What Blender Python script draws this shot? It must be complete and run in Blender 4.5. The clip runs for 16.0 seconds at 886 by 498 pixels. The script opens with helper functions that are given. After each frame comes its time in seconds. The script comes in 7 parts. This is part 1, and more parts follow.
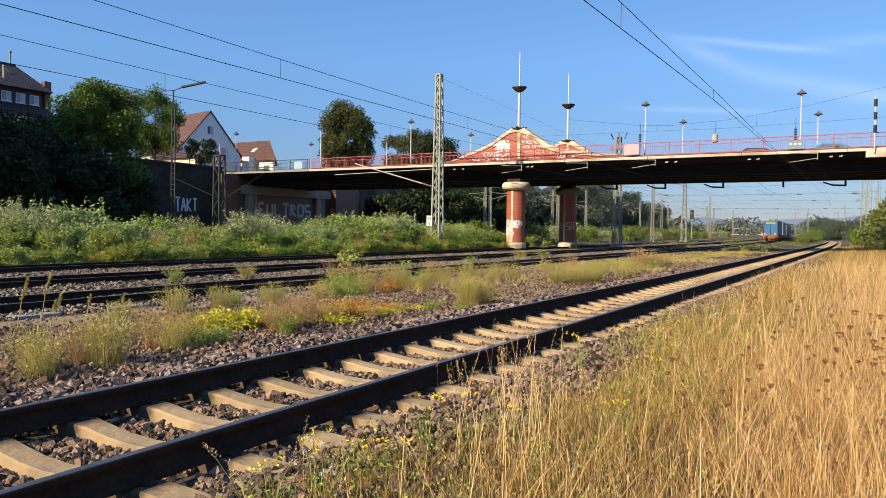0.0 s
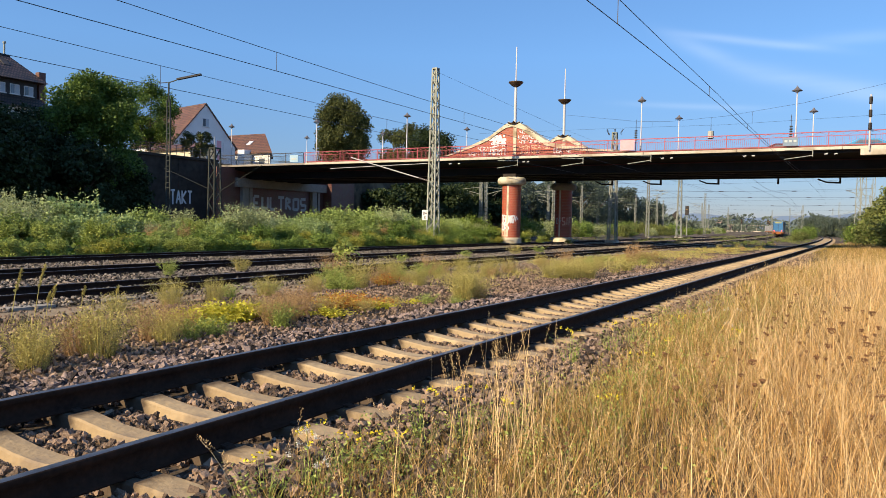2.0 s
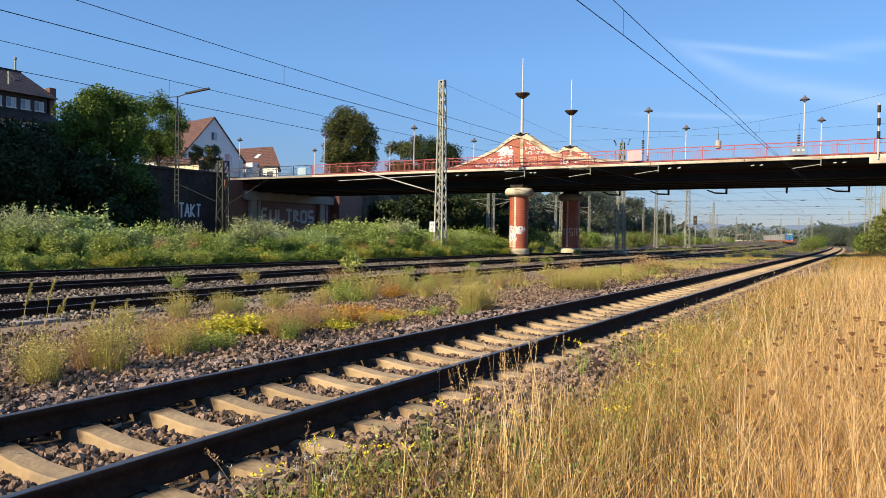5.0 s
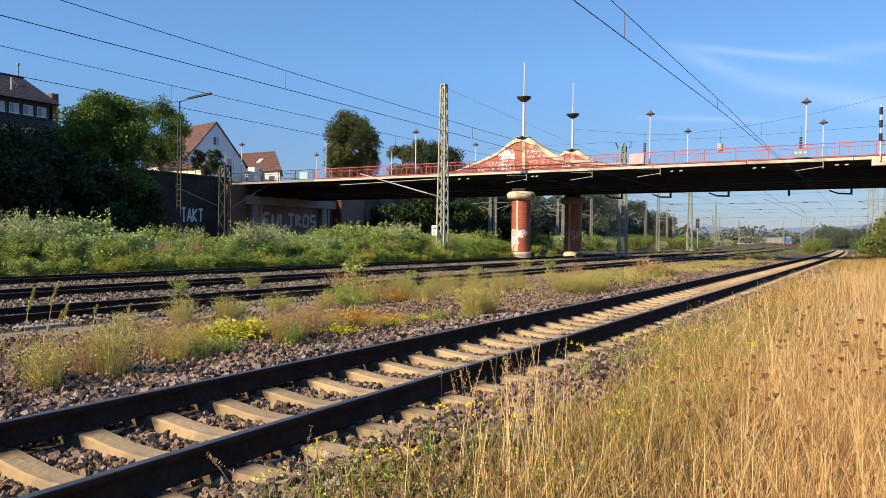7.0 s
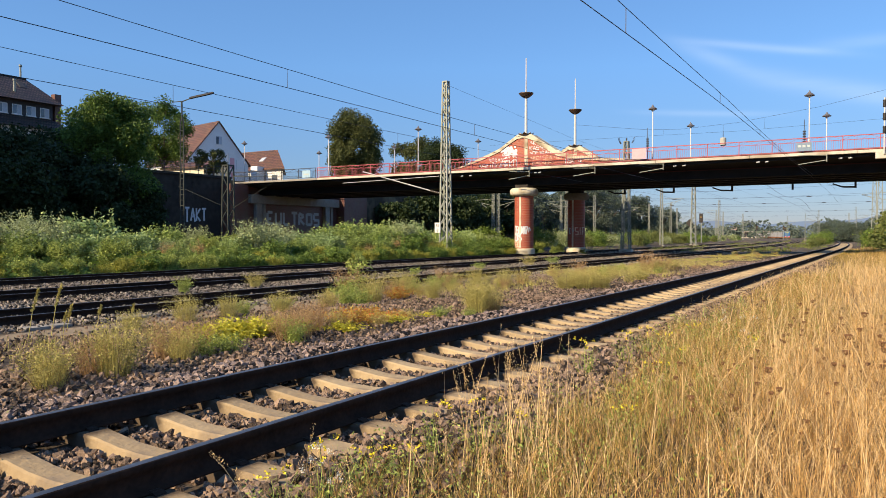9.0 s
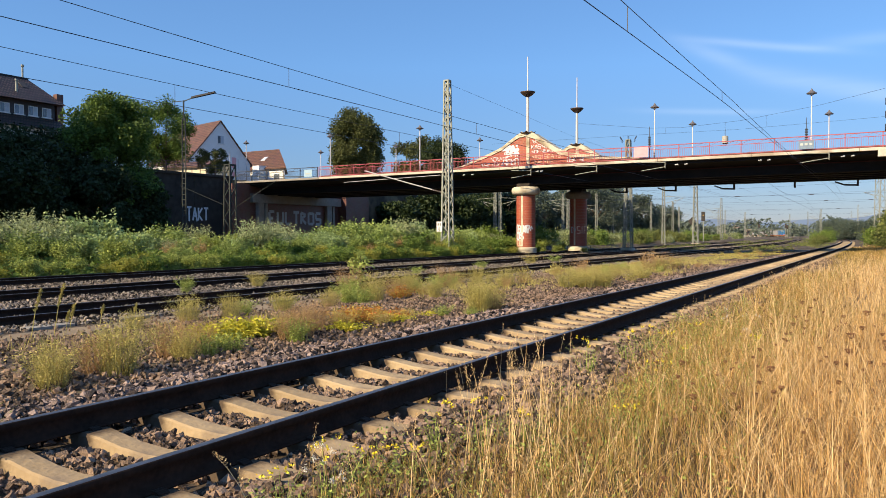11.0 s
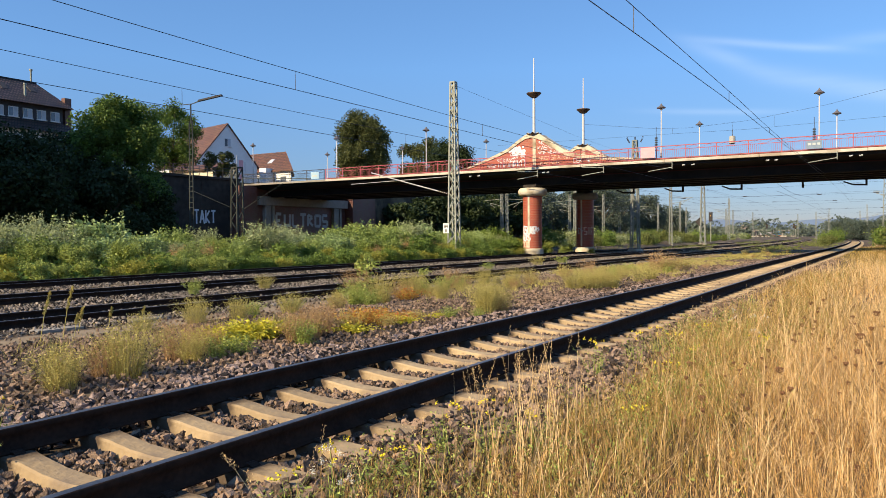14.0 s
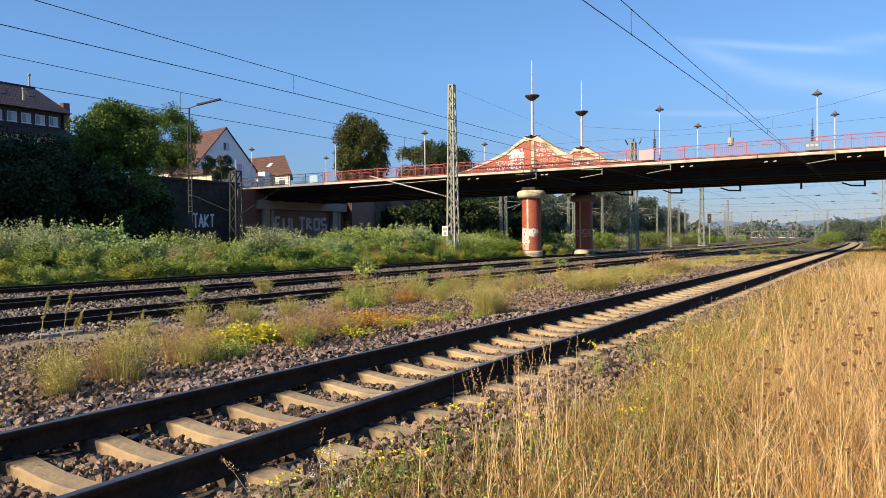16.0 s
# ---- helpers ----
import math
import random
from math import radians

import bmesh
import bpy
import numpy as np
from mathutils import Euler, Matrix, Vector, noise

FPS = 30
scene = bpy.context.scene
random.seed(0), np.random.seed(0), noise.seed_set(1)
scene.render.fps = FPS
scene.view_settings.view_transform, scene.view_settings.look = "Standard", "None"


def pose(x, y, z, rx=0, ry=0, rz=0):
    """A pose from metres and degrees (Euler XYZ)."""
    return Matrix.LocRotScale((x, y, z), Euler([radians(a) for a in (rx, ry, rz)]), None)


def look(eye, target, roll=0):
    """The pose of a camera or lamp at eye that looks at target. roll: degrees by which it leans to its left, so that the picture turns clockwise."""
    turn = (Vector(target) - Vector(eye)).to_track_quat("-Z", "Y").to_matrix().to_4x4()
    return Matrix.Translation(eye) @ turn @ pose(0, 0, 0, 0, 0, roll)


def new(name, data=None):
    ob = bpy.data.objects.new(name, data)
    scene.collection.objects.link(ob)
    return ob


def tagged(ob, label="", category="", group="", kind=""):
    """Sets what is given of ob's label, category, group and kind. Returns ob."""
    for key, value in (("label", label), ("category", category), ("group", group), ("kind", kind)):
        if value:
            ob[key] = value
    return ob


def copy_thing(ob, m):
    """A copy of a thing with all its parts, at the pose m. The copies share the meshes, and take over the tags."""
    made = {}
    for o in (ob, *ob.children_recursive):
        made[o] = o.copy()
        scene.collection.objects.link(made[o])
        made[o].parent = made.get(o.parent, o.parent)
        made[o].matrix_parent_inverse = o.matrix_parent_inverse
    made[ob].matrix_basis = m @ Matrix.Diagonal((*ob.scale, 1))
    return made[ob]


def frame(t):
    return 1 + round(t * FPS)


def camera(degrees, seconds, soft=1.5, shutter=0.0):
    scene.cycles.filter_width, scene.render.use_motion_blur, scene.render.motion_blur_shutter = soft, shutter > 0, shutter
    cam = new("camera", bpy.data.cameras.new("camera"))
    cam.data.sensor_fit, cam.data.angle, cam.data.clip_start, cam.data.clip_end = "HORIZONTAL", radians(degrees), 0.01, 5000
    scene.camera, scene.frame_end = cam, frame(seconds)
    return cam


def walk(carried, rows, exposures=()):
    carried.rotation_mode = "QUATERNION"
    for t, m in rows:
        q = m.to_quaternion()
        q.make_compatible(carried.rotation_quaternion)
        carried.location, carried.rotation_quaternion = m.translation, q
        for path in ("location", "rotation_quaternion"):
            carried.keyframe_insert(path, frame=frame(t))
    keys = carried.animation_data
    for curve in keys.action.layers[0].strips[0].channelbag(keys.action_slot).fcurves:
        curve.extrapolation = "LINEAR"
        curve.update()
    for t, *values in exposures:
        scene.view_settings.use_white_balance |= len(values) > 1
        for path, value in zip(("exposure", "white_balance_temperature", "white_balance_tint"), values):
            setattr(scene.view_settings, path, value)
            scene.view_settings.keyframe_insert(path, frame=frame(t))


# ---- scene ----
# ---- camera: seconds, place, then turn to the left, tilt and lean in degrees ----
cam = camera(62.2, 16.0, soft=0.8)
PATH = [
    (0.0, -0.016, 0.005, 1.226, 30.14, -1.54, 0.77),
    (0.5, -0.021, 0.005, 1.226, 30.06, -1.54, 0.92),
    (1.0, -0.008, 0.002, 1.228, 29.89, -1.64, 1.03),
    (1.5, -0.009, 0.007, 1.226, 29.74, -1.81, 1.06),
    (2.0, -0.007, -0.004, 1.224, 29.77, -1.96, 1.16),
    (2.5, -0.013, -0.001, 1.223, 29.88, -1.85, 1.38),
    (3.0, -0.006, -0.012, 1.225, 30.03, -1.80, 1.48),
    (3.5, -0.004, -0.004, 1.230, 30.17, -1.73, 1.44),
    (4.0, 0.003, -0.007, 1.234, 30.28, -1.55, 1.20),
    (6.5, 0.002, -0.002, 1.226, 30.47, -0.67, 0.59),
    (7.0, 0.000, 0.000, 1.228, 30.56, -0.79, 0.59),
    (7.5, 0.006, 0.000, 1.230, 30.57, -0.83, 0.49),
    (8.0, 0.007, 0.003, 1.229, 30.58, -0.86, 0.38),
    (8.5, 0.006, 0.008, 1.225, 30.70, -0.90, 0.22),
    (9.0, 0.009, 0.009, 1.226, 30.83, -1.01, 0.06),
    (11.5, 0.010, 0.006, 1.229, 31.00, -1.10, -0.04),
    (12.0, 0.009, 0.008, 1.226, 31.03, -1.08, 0.09),
    (12.5, 0.002, 0.012, 1.221, 31.21, -1.03, 0.08),
    (13.0, 0.004, 0.000, 1.224, 31.44, -1.09, 0.01),
    (13.5, 0.002, -0.001, 1.228, 31.48, -1.06, -0.05),
    (14.0, 0.010, 0.004, 1.231, 31.50, -0.97, -0.30),
    (14.5, 0.013, 0.003, 1.230, 31.50, -0.84, -0.43),
    (15.0, 0.009, 0.006, 1.230, 31.32, -0.77, -0.51),
    (15.5, 0.011, 0.013, 1.228, 31.31, -0.73, -0.59),
    (16.0, 0.016, 0.002, 1.229, 31.43, -0.75, -0.56),
]
walk(cam, [(t, pose(x, y, z, 90 + tilt, 0, turn) @ pose(0, 0, 0, 0, 0, lean)) for t, x, y, z, turn, tilt, lean in PATH],
     exposures=[(0.0, 0.55), (16.0, 0.55)])

# ---- light: a low morning sun behind the camera, clear sky with thin cirrus ----
SUN_EL, SUN_AZ = radians(31.5), radians(22)          # azimuth from -Y towards -X
sun_dir = Vector((-math.sin(SUN_AZ) * math.cos(SUN_EL), -math.cos(SUN_AZ) * math.cos(SUN_EL), math.sin(SUN_EL)))
sun_lamp = bpy.data.lights.new("sun", "SUN")
sun_lamp.energy, sun_lamp.angle, sun_lamp.color = 5.0, radians(0.53), (1.0, 0.80, 0.52)
sun = new("sun", sun_lamp)
sun.matrix_basis = look((0, 0, 60), Vector((0, 0, 60)) - sun_dir)

world = bpy.data.worlds.new("sky")
scene.world = world
world.use_nodes = True
wn, wl = world.node_tree.nodes, world.node_tree.links
wn.clear()
sky = wn.new("ShaderNodeTexSky")
sky.sky_type, sky.sun_disc = "NISHITA", False
sky.sun_elevation, sky.sun_rotation = SUN_EL, math.atan2(sun_dir.x, sun_dir.y)
sky.air_density, sky.dust_density, sky.ozone_density = 1.0, 0.1, 4.0
w_co = wn.new("ShaderNodeTexCoord")
w_map = wn.new("ShaderNodeMapping")
w_map.inputs["Rotation"].default_value = (0.06, 0.22, 0.5)
w_map.inputs["Scale"].default_value = (1.2, 2.0, 15.0)
w_noise = wn.new("ShaderNodeTexNoise")
w_noise.inputs["Scale"].default_value, w_noise.inputs["Detail"].default_value = 1.6, 5.0
w_ramp = wn.new("ShaderNodeValToRGB")
w_ramp.color_ramp.elements[0].position, w_ramp.color_ramp.elements[1].position = 0.25, 0.7
w_ramp.color_ramp.elements[0].color, w_ramp.color_ramp.elements[1].color = (0.3, 0.3, 0.3, 1), (1, 1, 1, 1)
w_mix = wn.new("ShaderNodeMixRGB")
w_mix.inputs[2].default_value = (12.0, 13.0, 14.2, 1)
w_bg = wn.new("ShaderNodeBackground")
w_bg.inputs["Strength"].default_value = 0.067
w_out = wn.new("ShaderNodeOutputWorld")
wl.new(w_co.outputs["Generated"], w_map.inputs["Vector"])
wl.new(w_map.outputs[0], w_noise.inputs["Vector"])
wl.new(w_noise.outputs["Fac"], w_ramp.inputs[0])
w_tint = wn.new("ShaderNodeMixRGB")
w_tint.blend_type = "MULTIPLY"
w_tint.inputs[0].default_value = 1.0
w_haze = wn.new("ShaderNodeValToRGB")            # morning haze low over the horizon
w_haze.color_ramp.elements[0].position, w_haze.color_ramp.elements[1].position = 0.0, 0.22
w_haze.color_ramp.elements[0].color, w_haze.color_ramp.elements[1].color = (0.53, 0.505, 0.585, 1), (0.76, 0.95, 1.12, 1)
wl.new(w_haze.outputs[0], w_tint.inputs[2])
w_even = wn.new("ShaderNodeMixRGB")              # light scattered more than once, even over the sky
w_even.blend_type = "ADD"
w_even.inputs[0].default_value, w_even.inputs[2].default_value = 1.0, (0.85, 1.5, 2.55, 1)
wl.new(sky.outputs[0], w_even.inputs[1])
wl.new(w_even.outputs[0], w_tint.inputs[1])
wl.new(w_tint.outputs[0], w_mix.inputs[1])
w_sep, w_mul = wn.new("ShaderNodeSeparateXYZ"), wn.new("ShaderNodeMath")
w_mul.operation = "MULTIPLY"


def sky_math(kind, a, b=0.0, c=0.0):
    """One sum on sky directions; each input is a socket or a number."""
    node = wn.new("ShaderNodeMath")
    node.operation = kind
    for k, v in enumerate((a, b, c)):
        if isinstance(v, (int, float)):
            node.inputs[k].default_value = v
        else:
            wl.new(v, node.inputs[k])
    return node.outputs[0]


def cirrus(x0, x1, height, slope, width, amount):
    """A long thin cloud: between two bearings, along a sloping line, fading to all sides."""
    off = sky_math("DIVIDE", sky_math("SUBTRACT", w_sep.outputs["Z"], sky_math("MULTIPLY_ADD", w_sep.outputs["X"], slope, height)), width)
    band = sky_math("EXPONENT", sky_math("MULTIPLY", sky_math("MULTIPLY", off, off), -1.0))
    ends = []
    for a, b in ((x0 - 0.05, x0 + 0.06), (x1 + 0.05, x1 - 0.06)):
        m = wn.new("ShaderNodeMapRange")
        m.interpolation_type = "SMOOTHSTEP"
        m.inputs["From Min"].default_value, m.inputs["From Max"].default_value = a, b
        wl.new(w_sep.outputs["X"], m.inputs["Value"])
        ends.append(m.outputs[0])
    return sky_math("MULTIPLY", sky_math("MULTIPLY", band, amount), sky_math("MULTIPLY", ends[0], ends[1]))


w_clouds = 0.0
for row in ((-0.2089, -0.1355, 0.1338, -0.4807, 0.01, 0.34), (-0.1419, 0.0459, 0.163, -0.2424, 0.0115, 0.5), (-0.202, -0.0325, 0.206, -0.1804, 0.0046, 0.3), (-0.0677, 0.0442, 0.2231, -0.0175, 0.0069, 0.2), (-0.2684, -0.1107, 0.1421, -0.0684, 0.0038, 0.2)):
    w_clouds = sky_math("ADD", cirrus(*row), w_clouds)
wl.new(w_co.outputs["Generated"], w_sep.inputs[0])
wl.new(w_sep.outputs["Z"], w_haze.inputs[0])
wl.new(w_clouds, w_mul.inputs[0])
wl.new(w_ramp.outputs[0], w_mul.inputs[1])
wl.new(sky_math("MULTIPLY", w_mul.outputs[0], 0.62), w_mix.inputs[0])
wl.new(w_mix.outputs[0], w_bg.inputs[0])
wl.new(w_bg.outputs[0], w_out.inputs[0])


# ---- materials ----
def material(name, dark, light, scale=8.0, rough=0.8, bump=0.3, metal=0.0, pick="", fine=6.0, through_light=0.0, stain=None, stain_scale=0.7, gloss=0.3, spread=(0.3, 0.7), cut=None):
    """Two scales of variation between two colours; pick 'island' or 'object' varies piece by piece."""
    m = bpy.data.materials.new(name)
    m.use_nodes = True
    n, l = m.node_tree.nodes, m.node_tree.links
    b = n["Principled BSDF"]
    b.inputs["Roughness"].default_value, b.inputs["Metallic"].default_value = rough, metal
    b.inputs["Specular IOR Level"].default_value = gloss
    co = n.new("ShaderNodeTexCoord")
    big, small = n.new("ShaderNodeTexNoise"), n.new("ShaderNodeTexNoise")
    for tex, s in ((big, scale), (small, scale * fine)):
        tex.inputs["Scale"].default_value, tex.inputs["Detail"].default_value = s, 4.0
        l.new(co.outputs["Object"], tex.inputs["Vector"])
    mix = n.new("ShaderNodeMath")
    mix.operation = "MULTIPLY_ADD"
    mix.inputs[1].default_value = 0.45
    l.new(small.outputs["Fac"], mix.inputs[0])
    part_of = n.new("ShaderNodeMath")
    part_of.operation = "MULTIPLY"
    part_of.inputs[1].default_value = 0.55
    if pick == "island":
        geo = n.new("ShaderNodeNewGeometry")
        l.new(geo.outputs["Random Per Island"], part_of.inputs[0])
    elif pick == "object":
        info = n.new("ShaderNodeObjectInfo")
        l.new(info.outputs["Random"], part_of.inputs[0])
    else:
        l.new(big.outputs["Fac"], part_of.inputs[0])
    l.new(part_of.outputs[0], mix.inputs[2])
    ramp = n.new("ShaderNodeValToRGB")
    e = ramp.color_ramp.elements
    lo, hi = (cut if cut else (0.12, 0.85)) if pick else spread
    e[0].position, e[1].position = lo, hi
    e[0].color, e[1].color = (*dark, 1), (*light, 1)
    l.new(mix.outputs[0], ramp.inputs[0])
    colour = ramp.outputs[0]
    if stain:
        st, sr, sm = n.new("ShaderNodeTexNoise"), n.new("ShaderNodeValToRGB"), n.new("ShaderNodeMixRGB")
        st.inputs["Scale"].default_value, st.inputs["Detail"].default_value = stain_scale, 6.0
        sr.color_ramp.elements[0].position, sr.color_ramp.elements[1].position = 0.5, 0.66
        l.new(co.outputs["Object"], st.inputs["Vector"])
        l.new(st.outputs["Fac"], sr.inputs[0])
        l.new(sr.outputs[0], sm.inputs[0])
        l.new(colour, sm.inputs[1])
        sm.inputs[2].default_value = (*stain, 1)
        colour = sm.outputs[0]
    l.new(colour, b.inputs["Base Color"])
    if bump:
        bp = n.new("ShaderNodeBump")
        bp.inputs["Strength"].default_value, bp.inputs["Distance"].default_value = bump, 0.02
        l.new(small.outputs["Fac"], bp.inputs["Height"])
        l.new(bp.outputs[0], b.inputs["Normal"])
    if through_light:
        tr, ms = n.new("ShaderNodeBsdfTranslucent"), n.new("ShaderNodeMixShader")
        l.new(colour, tr.inputs["Color"])
        ms.inputs[0].default_value = through_light
        l.new(b.outputs[0], ms.inputs[1])
        l.new(tr.outputs[0], ms.inputs[2])
        l.new(ms.outputs[0], n["Material Output"].inputs["Surface"])
    return m


def glow(name, colour, strength=1.0):
    m = bpy.data.materials.new(name)
    m.use_nodes = True
    n, l = m.node_tree.nodes, m.node_tree.links
    n.clear()
    em, out = n.new("ShaderNodeEmission"), n.new("ShaderNodeOutputMaterial")
    em.inputs[0].default_value, em.inputs[1].default_value = (*colour, 1), strength
    l.new(em.outputs[0], out.inputs[0])
    return m


def tile_material(name, light, dark, joint, width, height, gap=0.014):
    """Small ceramic tiles with mortar joints, for faces that stay far off."""
    m = bpy.data.materials.new(name)
    m.use_nodes = True
    n, l = m.node_tree.nodes, m.node_tree.links
    b = n["Principled BSDF"]
    co, sep, add, com = n.new("ShaderNodeTexCoord"), n.new("ShaderNodeSeparateXYZ"), n.new("ShaderNodeMath"), n.new("ShaderNodeCombineXYZ")
    l.new(co.outputs["Object"], sep.inputs[0])
    l.new(sep.outputs["X"], add.inputs[0])
    l.new(sep.outputs["Y"], add.inputs[1])
    l.new(add.outputs[0], com.inputs[0])
    l.new(sep.outputs["Z"], com.inputs[1])
    br = n.new("ShaderNodeTexBrick")
    br.inputs["Scale"].default_value = 1.0
    br.inputs["Brick Width"].default_value, br.inputs["Row Height"].default_value = width, height
    br.inputs["Mortar Size"].default_value = gap
    for key, c in (("Color1", light), ("Color2", dark), ("Mortar", joint)):
        br.inputs[key].default_value = (*c, 1)
    l.new(com.outputs[0], br.inputs["Vector"])
    nz, mx = n.new("ShaderNodeTexNoise"), n.new("ShaderNodeMixRGB")
    nz.inputs["Scale"].default_value, nz.inputs["Detail"].default_value = 1.3, 6.0
    l.new(co.outputs["Object"], nz.inputs["Vector"])
    mx.blend_type = "MULTIPLY"
    mx.inputs[0].default_value = 0.45
    l.new(br.outputs["Color"], mx.inputs[1])
    l.new(nz.outputs["Color"], mx.inputs[2])
    l.new(mx.outputs[0], b.inputs["Base Color"])
    bp = n.new("ShaderNodeBump")
    bp.inputs["Strength"].default_value = 0.4
    bp.invert = True
    l.new(br.outputs["Fac"], bp.inputs["Height"])
    l.new(bp.outputs[0], b.inputs["Normal"])
    b.inputs["Roughness"].default_value = 0.55
    return m


M_SOIL = material("gravelly_soil", (0.032, 0.024, 0.018), (0.12, 0.088, 0.06), 1.2, 0.95, 0.8, fine=22, stain=(0.22, 0.17, 0.105), stain_scale=0.35)
M_SAND = material("pale_path_sand", (0.19, 0.145, 0.095), (0.34, 0.265, 0.175), 0.9, 0.95, 0.5, fine=18, stain=(0.17, 0.14, 0.08), stain_scale=0.8)
M_STONE = material("ballast_stone", (0.014, 0.011, 0.011), (0.52, 0.385, 0.325), 14, 0.85, 0.7, pick="island", cut=(0.3, 0.92))
M_STONE_BROWN = material("rusty_ballast_stone", (0.016, 0.012, 0.009), (0.47, 0.325, 0.23), 14, 0.85, 0.7, pick="island", cut=(0.2, 0.9))
M_STONE_GREY = material("grey_ballast_stone", (0.010, 0.009, 0.008), (0.56, 0.465, 0.375), 14, 0.85, 0.5, pick="island", cut=(0.34, 0.9))
M_RAIL = material("rusty_rail_steel", (0.016, 0.011, 0.009), (0.045, 0.028, 0.02), 5, 0.9, 0.3, 0.0, gloss=0.08)
M_HEAD = material("worn_rail_head", (0.14, 0.13, 0.125), (0.26, 0.25, 0.25), 6, 0.42, 0.1, 0.85)
M_SLEEPER = material("weathered_concrete_sleeper", (0.31, 0.225, 0.13), (0.54, 0.405, 0.24), 3, 0.9, 0.5, pick="object", stain=(0.25, 0.19, 0.13), stain_scale=2.5)


def rail_rust_and_shade(m, at=0.753, reach=0.26):
    """Brown rust, grease and painted-in shade on the concrete beside both rails; ragged edge."""
    n, l = m.node_tree.nodes, m.node_tree.links
    b = n["Principled BSDF"]
    co, sep, off, nz, add, ramp, mix = (n.new("ShaderNode" + k) for k in ("TexCoord", "SeparateXYZ", "Math", "TexNoise", "Math", "ValToRGB", "MixRGB"))
    l.new(co.outputs["Object"], sep.inputs[0])
    mag = n.new("ShaderNodeMath")
    mag.operation, off.operation, add.operation = "ABSOLUTE", "SUBTRACT", "MULTIPLY_ADD"
    l.new(sep.outputs["X"], mag.inputs[0])
    l.new(mag.outputs[0], off.inputs[0])
    off.inputs[1].default_value = at
    gap = n.new("ShaderNodeMath")
    gap.operation = "ABSOLUTE"
    l.new(off.outputs[0], gap.inputs[0])
    nz.inputs["Scale"].default_value, nz.inputs["Detail"].default_value = 9.0, 6.0
    l.new(co.outputs["Object"], nz.inputs["Vector"])
    l.new(nz.outputs["Fac"], add.inputs[0])
    add.inputs[1].default_value = 0.22
    l.new(gap.outputs[0], add.inputs[2])
    ramp.color_ramp.elements[0].position, ramp.color_ramp.elements[1].position = reach, reach + 0.13
    ramp.color_ramp.elements[0].color, ramp.color_ramp.elements[1].color = (0.93, 0.93, 0.93, 1), (0, 0, 0, 1)
    l.new(add.outputs[0], ramp.inputs[0])
    l.new(ramp.outputs[0], mix.inputs[0])
    l.new(b.inputs["Base Color"].links[0].from_socket, mix.inputs[1])
    mix.inputs[2].default_value = (0.075, 0.052, 0.036, 1)
    l.new(mix.outputs[0], b.inputs["Base Color"])


rail_rust_and_shade(M_SLEEPER)
M_FARSLEEPER = material("sleepers_of_the_far_stretch", (0.24, 0.18, 0.115), (0.44, 0.345, 0.225), 1.5, 0.9, 0.4, pick="island")
M_CLIP = material("rusty_clip", (0.02, 0.013, 0.01), (0.05, 0.03, 0.02), 20, 0.8, 0.4, 0.3)
M_CONCRETE = material("pale_concrete", (0.48, 0.43, 0.35), (0.68, 0.62, 0.52), 0.8, 0.85, 0.3, stain=(0.36, 0.30, 0.22), stain_scale=0.5)
M_COPING = material("cream_coping", (0.50, 0.44, 0.33), (0.72, 0.65, 0.50), 0.7, 0.85, 0.3, stain=(0.30, 0.24, 0.16), stain_scale=0.8)
# Near-black girder colour; the deck overhang takes it too, for its shade
M_GIRDER = material("near_black_girder", (0.008, 0.007, 0.007), (0.022, 0.018, 0.017), 0.6, 0.8, 0.3)
M_LEDGE = material("dull_red_ledge", (0.05, 0.015, 0.014), (0.09, 0.028, 0.025), 1, 0.8, 0.2)
M_RED = material("red_railing_paint", (0.34, 0.065, 0.08), (0.46, 0.12, 0.14), 2, 0.5, 0.1)
M_DARKRAIL = material("dark_railing_and_shade", (0.03, 0.03, 0.035), (0.07, 0.07, 0.08), 2, 0.5, 0.1)
M_TILE = tile_material("red_tiles", (0.52, 0.105, 0.05), (0.40, 0.075, 0.04), (0.46, 0.22, 0.15), 0.30, 0.15)
M_BRICKRED = tile_material("dark_red_brick", (0.20, 0.06, 0.045), (0.15, 0.045, 0.035), (0.2, 0.13, 0.1), 0.25, 0.08)
M_GALV = material("grey_green_painted_steel", (0.22, 0.24, 0.20), (0.42, 0.43, 0.37), 3, 0.6, 0.2, 0.1)
M_FADED = material("weathered_mast_steel", (0.16, 0.175, 0.15), (0.30, 0.31, 0.27), 3, 0.6, 0.2, 0.1)
M_WHITEPOLE = material("white_painted_pole", (0.46, 0.44, 0.44), (0.64, 0.62, 0.61), 2, 0.45, 0.1)
M_WIRE = material("dark_wire", (0.02, 0.02, 0.022), (0.05, 0.05, 0.055), 9, 0.5, 0.0, 0.6)
M_DARK = material("dark_metal", (0.025, 0.022, 0.02), (0.06, 0.052, 0.048), 4, 0.55, 0.2, 0.4)
M_BOWL = material("dark_bronze_bowl", (0.07, 0.045, 0.03), (0.13, 0.085, 0.06), 3, 0.5, 0.2, 0.5)
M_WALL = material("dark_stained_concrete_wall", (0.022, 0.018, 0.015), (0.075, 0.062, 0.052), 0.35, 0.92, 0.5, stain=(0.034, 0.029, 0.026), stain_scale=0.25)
M_FRAMEWALL = material("grey_concrete_frame", (0.22, 0.205, 0.18), (0.36, 0.33, 0.29), 0.8, 0.9, 0.3)
M_PLASTER = material("white_render", (0.78, 0.78, 0.77), (0.88, 0.88, 0.87), 0.8, 0.9, 0.1)
